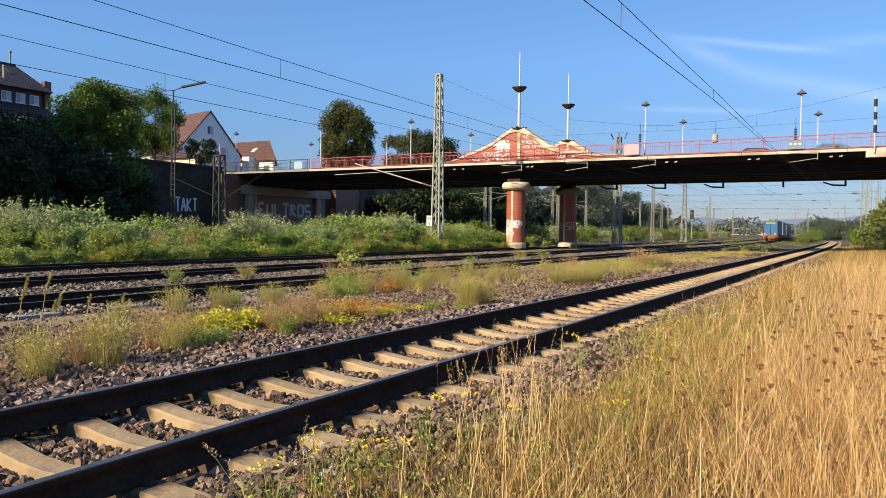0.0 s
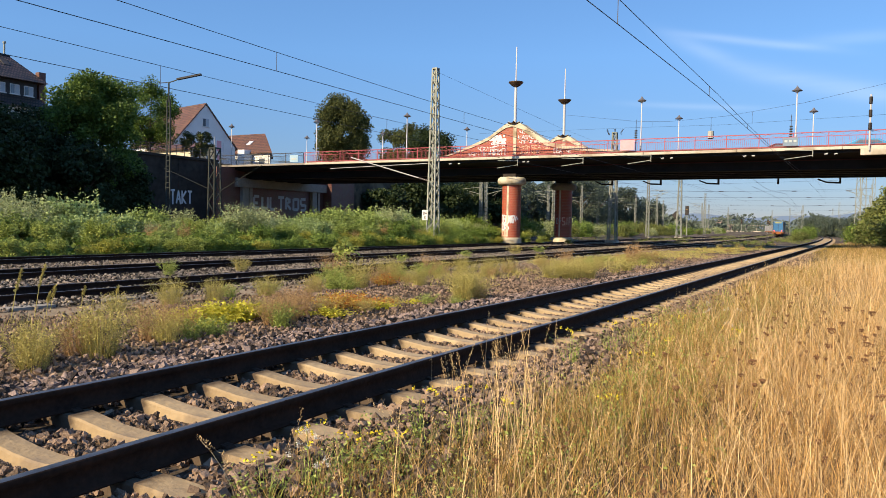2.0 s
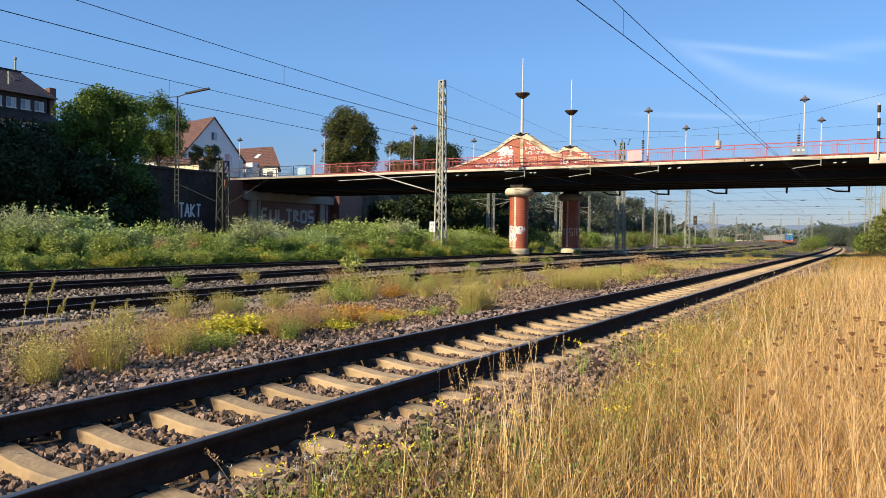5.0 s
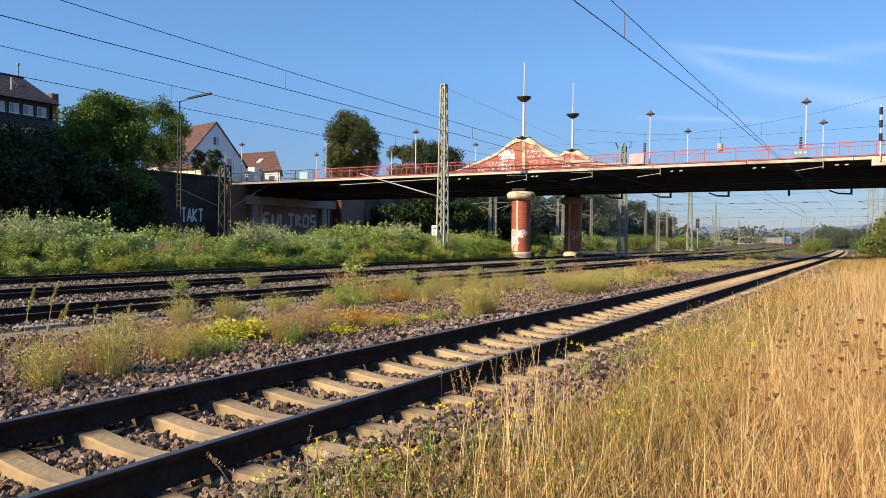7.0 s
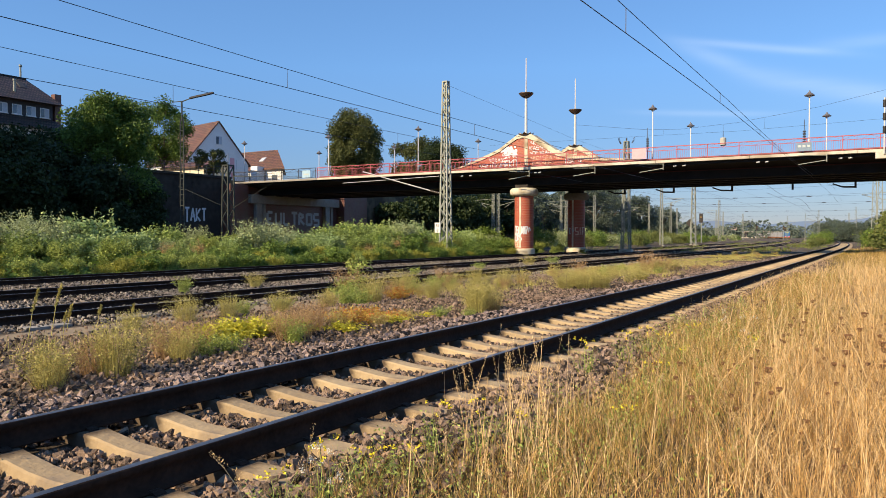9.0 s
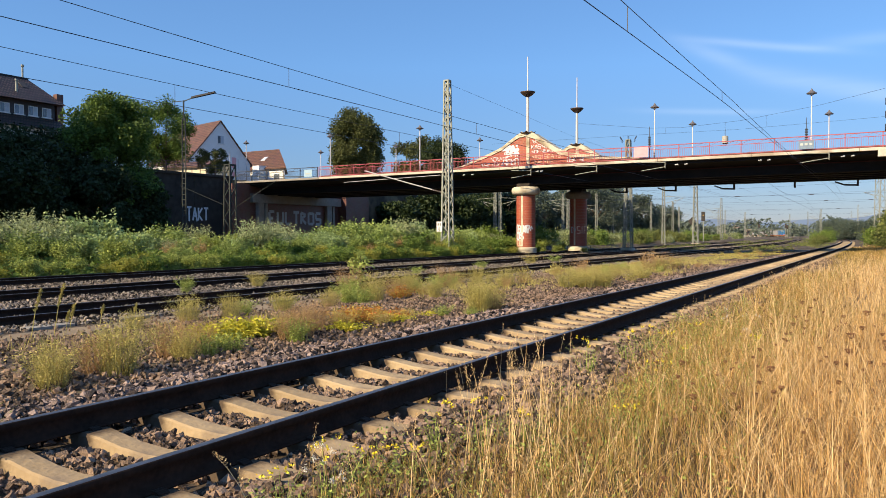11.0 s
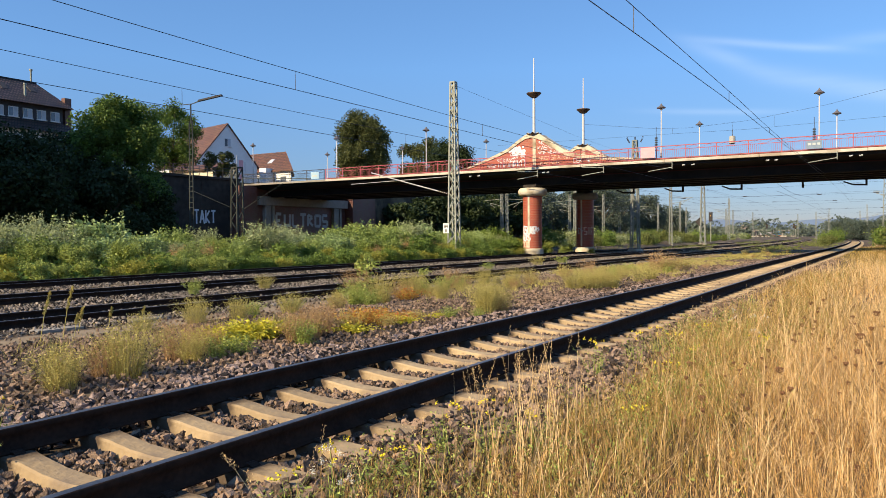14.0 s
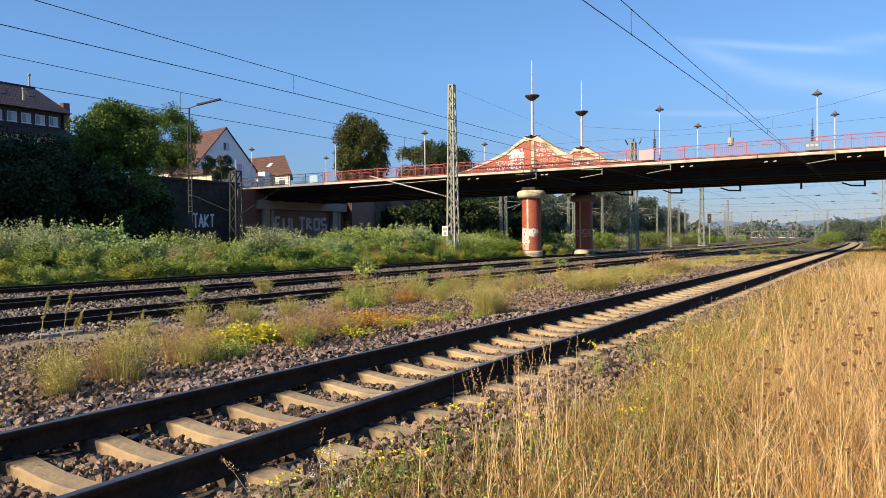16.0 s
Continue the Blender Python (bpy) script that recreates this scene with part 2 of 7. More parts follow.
M_CREAMWALL = material("cream_render", (0.62, 0.55, 0.38), (0.76, 0.69, 0.52), 0.8, 0.9, 0.1)
M_ROOF = tile_material("brown_roof_tiles", (0.26, 0.125, 0.065), (0.17, 0.078, 0.045), (0.05, 0.026, 0.02), 0.34, 0.34, 0.04)
M_ROOFDARK = tile_material("dark_pantiles", (0.17, 0.105, 0.085), (0.085, 0.052, 0.045), (0.012, 0.009, 0.008), 0.30, 0.36, 0.06)
M_SLATE = material("dark_slate_cladding", (0.035, 0.034, 0.038), (0.075, 0.072, 0.078), 2, 0.7, 0.3)
M_GLASS = material("window_glass", (0.10, 0.12, 0.15), (0.16, 0.19, 0.23), 0.7, 0.08, 0.0, 0.0, gloss=0.9)
M_BLIND = material("pale_blind", (0.42, 0.46, 0.52), (0.55, 0.60, 0.66), 2, 0.6, 0.0)
M_FRAME = material("white_frame", (0.66, 0.66, 0.65), (0.78, 0.78, 0.77), 3, 0.5, 0.0)
M_BARK = material("grey_brown_bark", (0.05, 0.038, 0.028), (0.14, 0.11, 0.08), 3, 0.95, 0.8)
M_GRAFFITI = material("white_graffiti_paint", (0.55, 0.56, 0.60), (0.76, 0.77, 0.80), 3, 0.7, 0.0)
M_GRAFFITI_GREY = material("grey_graffiti_paint", (0.36, 0.36, 0.37), (0.52, 0.52, 0.53), 3, 0.7, 0.0)
M_GRAFFITI_PINK = material("pale_orange_graffiti_paint", (0.66, 0.40, 0.28), (0.78, 0.56, 0.42), 3, 0.7, 0.0)
M_PINK = material("pink_board", (0.72, 0.34, 0.38), (0.80, 0.45, 0.48), 1, 0.6, 0.0)
M_BLUEBOARD = material("pale_blue_board", (0.30, 0.46, 0.60), (0.42, 0.58, 0.70), 1, 0.6, 0.0)
M_DULLBOARD = material("dull_blue_grey_board", (0.16, 0.22, 0.30), (0.24, 0.31, 0.40), 3, 0.6, 0.0)
M_GREYBOX = material("grey_cabinet", (0.42, 0.47, 0.47), (0.52, 0.57, 0.56), 1, 0.6, 0.0)
M_YELLOWBOX = material("cream_weight_box", (0.36, 0.35, 0.31), (0.48, 0.47, 0.42), 4, 0.7, 0.1)
M_ASPHALT = material("asphalt", (0.035, 0.035, 0.035), (0.065, 0.063, 0.06), 2, 0.9, 0.5)
# plants
M_MAPLE = material("maple_leaves", (0.035, 0.07, 0.012), (0.17, 0.26, 0.045), 2, 0.6, 0.0, pick="island", through_light=0.25)
M_ELDER = material("elder_leaves", (0.10, 0.16, 0.05), (0.52, 0.64, 0.27), 2, 0.5, 0.0, pick="island", through_light=0.2)
M_FARHERB = material("olive_green_herbs", (0.06, 0.085, 0.02), (0.27, 0.29, 0.085), 2, 0.7, 0.0, pick="island", through_light=0.2)
M_BRAMBLE = material("bramble_leaves", (0.05, 0.09, 0.012), (0.26, 0.36, 0.07), 2, 0.6, 0.0, pick="island", through_light=0.2)
# Darker than the other leaves: part of the trees' shade is in this colour
M_DARKLEAF = material("dark_shaded_leaves", (0.016, 0.029, 0.010), (0.052, 0.08, 0.025), 2, 0.6, 0.0, pick="island", through_light=0.2)
# Paler leaf colour with the haze of distance painted in
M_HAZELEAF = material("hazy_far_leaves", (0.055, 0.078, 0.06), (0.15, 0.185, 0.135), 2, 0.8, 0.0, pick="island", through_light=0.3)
M_OLIVE = material("olive_leaves", (0.04, 0.052, 0.016), (0.15, 0.165, 0.05), 2, 0.65, 0.0, pick="island", through_light=0.25)
M_BUSH = material("shrub_leaves", (0.055, 0.095, 0.016), (0.5, 0.6, 0.17), 2, 0.6, 0.0, pick="island", through_light=0.2)
M_MUGWORT = material("mugwort_leaves", (0.085, 0.11, 0.04), (0.58, 0.64, 0.33), 2, 0.7, 0.0, pick="island", through_light=0.2)
M_YELLOWBUSH = material("yellowish_leaves", (0.18, 0.19, 0.025), (0.5, 0.48, 0.09), 2, 0.6, 0.0, pick="island", through_light=0.3)
M_WEED = material("olive_weed", (0.21, 0.19, 0.05), (0.68, 0.58, 0.19), 2, 0.8, 0.0, pick="island", through_light=0.2)
M_GREENWEED = material("green_weed", (0.075, 0.11, 0.016), (0.52, 0.59, 0.15), 2, 0.7, 0.0, pick="island", through_light=0.2)
M_BROWNWEED = material("dry_brown_weed", (0.22, 0.125, 0.055), (0.62, 0.41, 0.2), 2, 0.85, 0.0, pick="island", through_light=0.2)
M_REDWEED = material("orange_red_leaves", (0.42, 0.07, 0.02), (0.62, 0.5, 0.1), 2, 0.7, 0.0, pick="island", through_light=0.3)
M_YELLOWWEED = material("yellow_green_leaves", (0.3, 0.28, 0.02), (0.8, 0.72, 0.08), 2, 0.6, 0.0, pick="island", through_light=0.2)
M_DRYGRASS = material("dry_straw_grass", (0.14, 0.065, 0.02), (0.92, 0.56, 0.205), 2, 0.75, 0.0, pick="island", through_light=0.25, cut=(0.22, 0.76))
M_GREENGRASS = material("half_green_grass", (0.10, 0.073, 0.014), (0.62, 0.43, 0.13), 2, 0.75, 0.0, pick="island", through_light=0.25, cut=(0.22, 0.78))
M_SEED = material("brown_seed_heads", (0.12, 0.055, 0.026), (0.30, 0.155, 0.075), 2, 0.85, 0.0, pick="island")
M_FLOWER = material("yellow_flowers", (0.70, 0.52, 0.02), (0.85, 0.72, 0.05), 2, 0.6, 0.0, pick="island")
M_WHITEFLOWER = material("white_flowers", (0.62, 0.60, 0.52), (0.80, 0.78, 0.72), 2, 0.6, 0.0, pick="island")


# ---- mesh building ----
class Shape:
    """Collects corners and faces of one mesh."""

    def __init__(self):
        self.v, self.f = [], []

    def add(self, verts, faces):
        k = len(self.v)
        self.v.extend([tuple(p) for p in verts])
        self.f.extend([tuple(i + k for i in q) for q in faces])
        return self

    def box(self, x0, y0, z0, x1, y1, z1):
        return self.add([(x, y, z) for z in (z0, z1) for x, y in ((x0, y0), (x1, y0), (x1, y1), (x0, y1))],
                        [(3, 2, 1, 0), (4, 5, 6, 7), (0, 1, 5, 4), (1, 2, 6, 5), (2, 3, 7, 6), (3, 0, 4, 7)])

    def bar(self, a, b, w, h=None, sides=4, taper=1.0):
        """A prism from a to b, w across."""
        a, b = Vector(a), Vector(b)
        d = (b - a).normalized()
        u = d.cross(Vector((0, 0, 1)) if abs(d.z) < 0.95 else Vector((0, 1, 0))).normalized()
        v = u.cross(d)
        h = h or w
        ring = []
        for p, s in ((a, 1.0), (b, taper)):
            for i in range(sides):
                t = 2 * math.pi * (i + 0.5) / sides
                k = 0.7071 if sides == 4 else 0.5
                ring.append(p + (u * math.cos(t) * w + v * math.sin(t) * h) * k * s)
        return self.add(ring, [tuple(range(sides - 1, -1, -1)), tuple(range(sides, 2 * sides))]
                        + [(i, (i + 1) % sides, sides + (i + 1) % sides, sides + i) for i in range(sides)])

    def lathe(self, x, y, profile, sides=24):
        """A turned body from (radius, height) pairs."""
        verts = [(x + r * math.cos(2 * math.pi * i / sides), y + r * math.sin(2 * math.pi * i / sides), z) for r, z in profile for i in range(sides)]
        n = len(profile)
        faces = [(k * sides + i, k * sides + (i + 1) % sides, (k + 1) * sides + (i + 1) % sides, (k + 1) * sides + i) for k in range(n - 1) for i in range(sides)]
        faces += [tuple(range(sides - 1, -1, -1)), tuple(range((n - 1) * sides, n * sides))]
        return self.add(verts, faces)

    def extrude_y(self, outline, y0, y1):
        """A plate whose outline lies in x and z."""
        n = len(outline)
        verts = [(x, y0, z) for x, z in outline] + [(x, y1, z) for x, z in outline]
        return self.add(verts, [tuple(range(n)), tuple(range(2 * n - 1, n - 1, -1))] + [((i + 1) % n, i, n + i, n + (i + 1) % n) for i in range(n)])

    def extrude_x(self, outline, x0, x1):
        n = len(outline)
        verts = [(x0, y, z) for y, z in outline] + [(x1, y, z) for y, z in outline]
        return self.add(verts, [tuple(range(n - 1, -1, -1)), tuple(range(n, 2 * n))] + [(i, (i + 1) % n, n + (i + 1) % n, n + i) for i in range(n)])

    def mesh(self, name, mat, smooth=False):
        me = bpy.data.meshes.new(name)
        me.from_pydata(self.v, [], self.f)
        if mat:
            me.materials.append(mat)
        if smooth:
            me.shade_smooth()
        return me


def part(name, shape, mat, parent=None, label="", smooth=False, bevel=0.0):
    ob = new(name, shape if isinstance(shape, bpy.types.Mesh) else shape.mesh(name, mat, smooth))
    ob.parent = parent
    if label:
        ob["label"] = label
    if bevel:
        md = ob.modifiers.new("bevel", "BEVEL")
        md.width, md.segments = bevel, 2
    return ob


def thing(name, label, category, at=(0, 0, 0), turn=0.0, group="", kind=""):
    ob = new(name)
    ob.matrix_basis = pose(*at, 0, 0, turn)
    return tagged(ob, label, category, group, kind)


def array_mesh(name, verts, tris, mat):
    """A mesh from arrays: verts (n, 3), faces (m, 3 or 4)."""
    me = bpy.data.meshes.new(name)
    verts, tris = np.asarray(verts, np.float32), np.asarray(tris, np.int32)
    k = tris.shape[1]
    me.vertices.add(len(verts))
    me.vertices.foreach_set("co", verts.ravel())
    me.loops.add(tris.size)
    me.loops.foreach_set("vertex_index", tris.ravel())
    me.polygons.add(len(tris))
    me.polygons.foreach_set("loop_start", np.arange(0, tris.size, k, dtype=np.int32))
    me.update(calc_edges=True)
    me.materials.append(mat)
    return me


rng = np.random.default_rng(7)


def turns(n):
    """n random rotation matrices."""
    q = rng.normal(size=(n, 4))
    q /= np.linalg.norm(q, axis=1)[:, None]
    w, x, y, z = q.T
    return np.stack([np.stack([1 - 2 * (y * y + z * z), 2 * (x * y - z * w), 2 * (x * z + y * w)], 1),
                     np.stack([2 * (x * y + z * w), 1 - 2 * (x * x + z * z), 2 * (y * z - x * w)], 1),
                     np.stack([2 * (x * z - y * w), 2 * (y * z + x * w), 1 - 2 * (x * x + y * y)], 1)], 1)


OCT = np.array([(1, 0, 0), (0, 1, 0), (-1, 0, 0), (0, -1, 0), (0, 0, 0.8), (0, 0, -0.8)])
OCT_F = np.array([(0, 1, 4), (1, 2, 4), (2, 3, 4), (3, 0, 4), (1, 0, 5), (2, 1, 5), (3, 2, 5), (0, 3, 5)])


CUBE = np.array([(x, y, z) for z in (-1, 1) for x, y in ((-1, -1), (1, -1), (1, 1), (-1, 1))]) * 0.62
CUBE_F = np.array([(0, 2, 1), (0, 3, 2), (4, 5, 6), (4, 6, 7), (0, 1, 5), (0, 5, 4), (1, 2, 6), (1, 6, 5), (2, 3, 7), (2, 7, 6), (3, 0, 4), (3, 4, 7)])


def stones(name, at, size, mat, coarse=False):
    """Broken angular stones at the points given, each of its own shape and turn."""
    base, faces = (OCT, OCT_F) if coarse else (CUBE, CUBE_F)
    n, k = len(at), len(base)
    shape = base[None] * (rng.uniform(0.75, 1.25, (n, k, 3)) if coarse else rng.uniform(0.6, 1.4, (n, k, 3)))
    shape = shape * rng.uniform(0.55, 1.3, (n, 1, 3))
    shape = np.einsum("nij,nkj->nki", turns(n), shape) * (size * rng.uniform(0.6, 1.4, n))[:, None, None]
    at = at + np.stack([np.zeros(n), np.zeros(n), size * rng.uniform(-0.3, 1.25, n)], 1)
    verts = (shape + at[:, None]).reshape(-1, 3)
    tris = (faces[None] + (np.arange(n) * k)[:, None, None]).reshape(-1, 3)
    me = array_mesh(name, verts, tris, mat)
    me.shade_flat()
    return me


def leaves(name, at, size, mat, droop=0.3, narrow=0.6, flat=0.0):
    """Single leaves, each a bent four-cornered blade, at the points given; flat turns their faces to the sky."""
    n = len(at)
    s = size * rng.uniform(0.6, 1.4, n)
    a = rng.uniform(0, 2 * math.pi, n)
    up = rng.normal(0, 0.5, n) - droop
    d = np.stack([np.cos(a) * np.cos(up), np.sin(a) * np.cos(up), np.sin(up)], 1)
    side = np.cross(d, rng.normal(size=(n, 3)) + np.array([-0.25, -0.9, 1.0]) * flat)
    side /= np.linalg.norm(side, axis=1)[:, None] + 1e-9
    nor = np.cross(d, side)
    verts = np.stack([at, at + (d * 0.5 + side * narrow * 0.5 + nor * 0.1) * s[:, None], at + d * s[:, None], at + (d * 0.5 - side * narrow * 0.5 + nor * 0.1) * s[:, None]], 1).reshape(-1, 3)
    quads = np.arange(4 * n).reshape(-1, 4)
    return array_mesh(name, verts, quads, mat)


def blades(name, root, height, width, lean, mat, joints=3, curl=0.5, heading=None):
    """Grass blades or stalks: tapering strips that bend over."""
    n = len(root)
    a = rng.uniform(0, 2 * math.pi, n) if heading is None else heading
    face = rng.uniform(0, 2 * math.pi, n)
    side = np.stack([np.cos(face), np.sin(face), np.zeros(n)], 1)
    out = np.stack([np.cos(a), np.sin(a), np.zeros(n)], 1)
    rows = []
    for j in range(joints + 1):
        t = j / joints
        p = root + out * (height * lean * (t * (1 - curl) + curl * t * t))[:, None]
        p = p + np.array([0, 0, 1.0]) * (height * (t - 0.25 * lean * t * t))[:, None]
        w = (width * (1 - 0.85 * t))[:, None] * 0.5
        rows += [p - side * w, p + side * w]
    verts = np.stack(rows, 1).reshape(-1, 3)
    k = 2 * (joints + 1)
    strip = np.array([(2 * j, 2 * j + 1, 2 * j + 3, 2 * j + 2) for j in range(joints)])
    quads = (strip[None] + (np.arange(n) * k)[:, None, None]).reshape(-1, 4)
    return array_mesh(name, verts, quads, mat)


def join_meshes(name, meshes):
    """One mesh out of several, each keeping its material."""
    bm = bmesh.new()
    mats = []
    for me in meshes:
        start = len(bm.faces)
        bm.from_mesh(me)
        bm.faces.ensure_lookup_table()
        for f in bm.faces[start:]:
            f.material_index = len(mats)
        mats.append(me.materials[0])
    out = bpy.data.meshes.new(name)
    bm.to_mesh(out)
    bm.free()
    for m in mats:
        out.materials.append(m)
    return out


# ---- ground ----
def smooth(a, b, x):
    t = np.clip((x - a) / (b - a), 0, 1)
    return t * t * (3 - 2 * t)


def ground_z(x, y):
    """Height of the ground: rail bed of the near track, lower bed of the three others, a rise beyond them."""
    x, y = np.asarray(x, float), np.asarray(y, float)
    bed = -0.245 + 0 * x
    z = np.where(x > -4.17, bed + 0.05 * smooth(-3.16, -2.9, x) - 0.11 * smooth(-2.75, -1.9, x), bed + 0.02 * smooth(4.9, 5.2, -x) - 0.12 * smooth(5.9, 6.6, -x) - 0.165 * smooth(8, 13, -x))
    z = z + 0.42 * smooth(28.4, 31, -x) * smooth(-20, 0, y) - 0.035 * (1 - smooth(0.58, 0.74, np.abs(x + 4.167)))
    return z + 0.025 * np.sin(x * 1.7 + np.sin(y * 0.9)) * np.cos(y * 1.3 + x * 0.4) * np.where(np.abs(x + 4.17) < 1.6, 0.15, 1)


def curve_x(x0, y, start=65.0, k=2.15e-4):
    """Tracks bend to the left in the distance."""
    return x0 - k * np.maximum(0, np.asarray(y, float) - start) ** 2


gx = np.unique(np.concatenate([np.linspace(-3000, -200, 8), np.linspace(-200, -40, 20), np.linspace(-40, 6, 125), np.linspace(6, 60, 20), np.linspace(60, 3000, 10)]))
gy = np.unique(np.concatenate([np.linspace(-1500, -20, 8), np.linspace(-20, 90, 130), np.linspace(90, 400, 60), np.linspace(400, 4000, 16)]))
XX, YY = np.meshgrid(gx, gy)
ZZ = ground_z(XX, YY)
gi = np.arange(len(gx) * len(gy)).reshape(len(gy), len(gx))
g_faces = np.stack([gi[:-1, :-1], gi[:-1, 1:], gi[1:, 1:], gi[1:, :-1]], -1).reshape(-1, 4)
ground = new("ground", array_mesh("ground", np.stack([XX, YY, ZZ], -1).reshape(-1, 3), g_faces, M_SOIL))
ground.data.shade_smooth()
tagged(ground, "sandy gravelly soil between the railway tracks", "ground", kind="structure")

pj, pk = np.linspace(-13.2, -11.7, 12), np.linspace(-20, 70, 120)
PX, PY = np.meshgrid(pj, pk)
PX = PX + 0.25 * np.sin(PY * 0.37) * ((PX < -13.1) + (PX > -11.8))
pi = np.arange(PX.size).reshape(PX.shape)
path_me = array_mesh("path", np.stack([PX, PY, ground_z(PX, PY) + 0.012 - 0.02 * ((PX < -13.1) + (PX > -11.8))], -1).reshape(-1, 3), np.stack([pi[:-1, :-1], pi[:-1, 1:], pi[1:, 1:], pi[1:, :-1]], -1).reshape(-1, 4), M_SAND)
tagged(new("path", path_me), "pale sandy service path between the tracks", "path", kind="structure")

# ---- railway tracks ----
RAIL_OUT = [(-0.07, 0), (0.07, 0), (0.07, 0.012), (0.02, 0.03), (0.012, 0.11), (0.035, 0.125), (0.036, 0.158), (0.028, 0.165), (-0.028, 0.165), (-0.036, 0.158), (-0.035, 0.125), (-0.012, 0.11), (-0.02, 0.03), (-0.07, 0.012)]


def rail_mesh(x0, top, y0, y1, step, head=False):
    """A rail that follows the track's bend; head: only the worn running surface, a hair above it."""
    ys = np.arange(y0, y1 + step, step)
    prof = np.array([(-0.028, 0.1655), (-0.02, 0.168), (0.02, 0.168), (0.028, 0.1655)] if head else RAIL_OUT)
    xs = curve_x(x0, ys)
    n = len(prof)
    v = np.stack([xs[:, None] + prof[None, :, 0], np.repeat(ys[:, None], n, 1), np.full((len(ys), 1), top - 0.165) + prof[None, :, 1]], -1).reshape(-1, 3)
    idx = np.arange(len(ys) * n).reshape(-1, n)
    if head:
        q = [(idx[:-1, i], idx[:-1, i + 1], idx[1:, i + 1], idx[1:, i]) for i in range(n - 1)]
    else:
        q = [(idx[:-1, i], idx[:-1, (i + 1) % n], idx[1:, (i + 1) % n], idx[1:, i]) for i in range(n)]
    return array_mesh("rail_head" if head else "rail", v, np.concatenate([np.stack(c, 1) for c in q]), M_HEAD if head else M_RAIL)


def sleeper_mesh():
    """A concrete sleeper: higher under the rails, hollowed in the middle, with bevelled edges."""
    st = [(-1.3, 0.0), (-1.25, 0.02), (-0.98, 0.03), (-0.62, 0.03), (-0.50, 0.02), (-0.25, -0.012), (0, -0.022), (0.25, -0.012), (0.50, 0.02), (0.62, 0.03), (0.98, 0.03), (1.25, 0.02), (1.3, 0.0)]
    v, f = [], []
    for x, dz in st:
        w = 0.105 if abs(x) > 0.5 else 0.092
        v += [(x, -w - 0.035, -0.2), (x, -w, dz - 0.014), (x, -w + 0.012, dz), (x, w - 0.012, dz), (x, w, dz - 0.014), (x, w + 0.035, -0.2)]
    for k in range(len(st) - 1):
        for i in range(5):
            f.append((6 * k + i, 6 * k + 6 + i, 6 * k + 7 + i, 6 * k + 1 + i))
    f += [(0, 1, 2, 3, 4, 5), tuple(6 * (len(st) - 1) + i for i in (5, 4, 3, 2, 1, 0))]
    return Shape().add(v, f)


def clip_shape(sx):
    """A bent spring clip beside a rail, one folded strip."""
    prof = [(0.05, 0.0), (0.115, 0.0), (0.115, 0.006), (0.10, 0.014), (0.09, 0.018), (0.075, 0.018), (0.062, 0.022), (0.05, 0.02)]
    return Shape().extrude_y([(sx * x, z) for x, z in prof], -0.035, 0.035)


def track(label, centre, top, y0, y1, pieces_to, pitch=0.6, offset=0.0, ledge=-0.165):
    t = thing("railway_track", label, "railway track", group="railway tracks")
    for sx in (-0.753, 0.753):
        r = part("rail", rail_mesh(centre + sx, top, y0, y1, 2.0), None, t, "rusty brown steel rail")
        part("rail_head", rail_mesh(centre + sx, top, y0, y1, 2.0, True), None, r, "worn grey running surface")
    one, clips = sleeper_mesh().mesh("sleeper", M_SLEEPER), [clip_shape(sx).mesh("rail_clip", M_CLIP) for sx in (-1, 1)]
    rest = Shape()
    k = 0
    y = y0 + offset
    while y < y1:
        c = float(curve_x(centre, y))
        if y < pieces_to:
            s = new("sleeper", one)
            s.parent = t
            s.matrix_basis = pose(c + random.uniform(-0.01, 0.01), y + random.uniform(-0.012, 0.012), top + ledge, random.uniform(-0.6, 0.6), 0, random.uniform(-0.5, 0.5))
            if y < 24:
                for sx in (-0.753, 0.753):
                    for clip in clips:
                        q = new("rail_clip", clip)
                        q.parent, q.matrix_basis = s, pose(sx, 0, 0.03)
        elif y < 170:
            rest.box(c - 1.3, y - 0.13, top + ledge - 0.15, c + 1.3, y + 0.13, top + ledge + 0.01)
        y += pitch
    if rest.v:
        far = part("far_sleepers", rest, M_FARSLEEPER, t)
        far["kind"] = "stuff"
    return t


track("single railway track with pale concrete sleepers and rusty rails", -4.167, 0.0, -7.59, 420, 60, offset=0.0, ledge=-0.197)
for c, y_from in ((-15.1, -10), (-20.5, -10), (-26.7, -10)):
    track("ballasted main line track with dark rusty rails", c, -0.33, y_from, 560, 0, ledge=-0.225)


# ---- ballast ----
def scatter(x0, x1, y0, y1, per_m2, lift=0.0):
    n = int((x1 - x0) * (y1 - y0) * per_m2)
    x, y = rng.uniform(x0, x1, n), rng.uniform(y0, y1, n)
    return np.stack([x, y, ground_z(x, y) + lift], 1)


def off_sleepers(p, keep=0.04):
    """Only the points between the sleepers of the near track."""
    ph = np.mod(p[:, 1] + 7.59, 0.6)
    on = ((ph < 0.135) | (ph > 0.465)) & (np.abs(p[:, 0] + 4.167) < 1.33)
    rail = (np.abs(np.abs(p[:, 0] + 4.167) - 0.753) < 0.09)
    return p[~on & ~rail | ((rng.random(len(p)) < keep) & ~rail & ~on)]


def ballast(name, label, pts, size, mat, coarse=False):
    ob = new(name, stones(name, pts, size, mat, coarse))
    tagged(ob, label, "ballast", kind="stuff")
    return ob


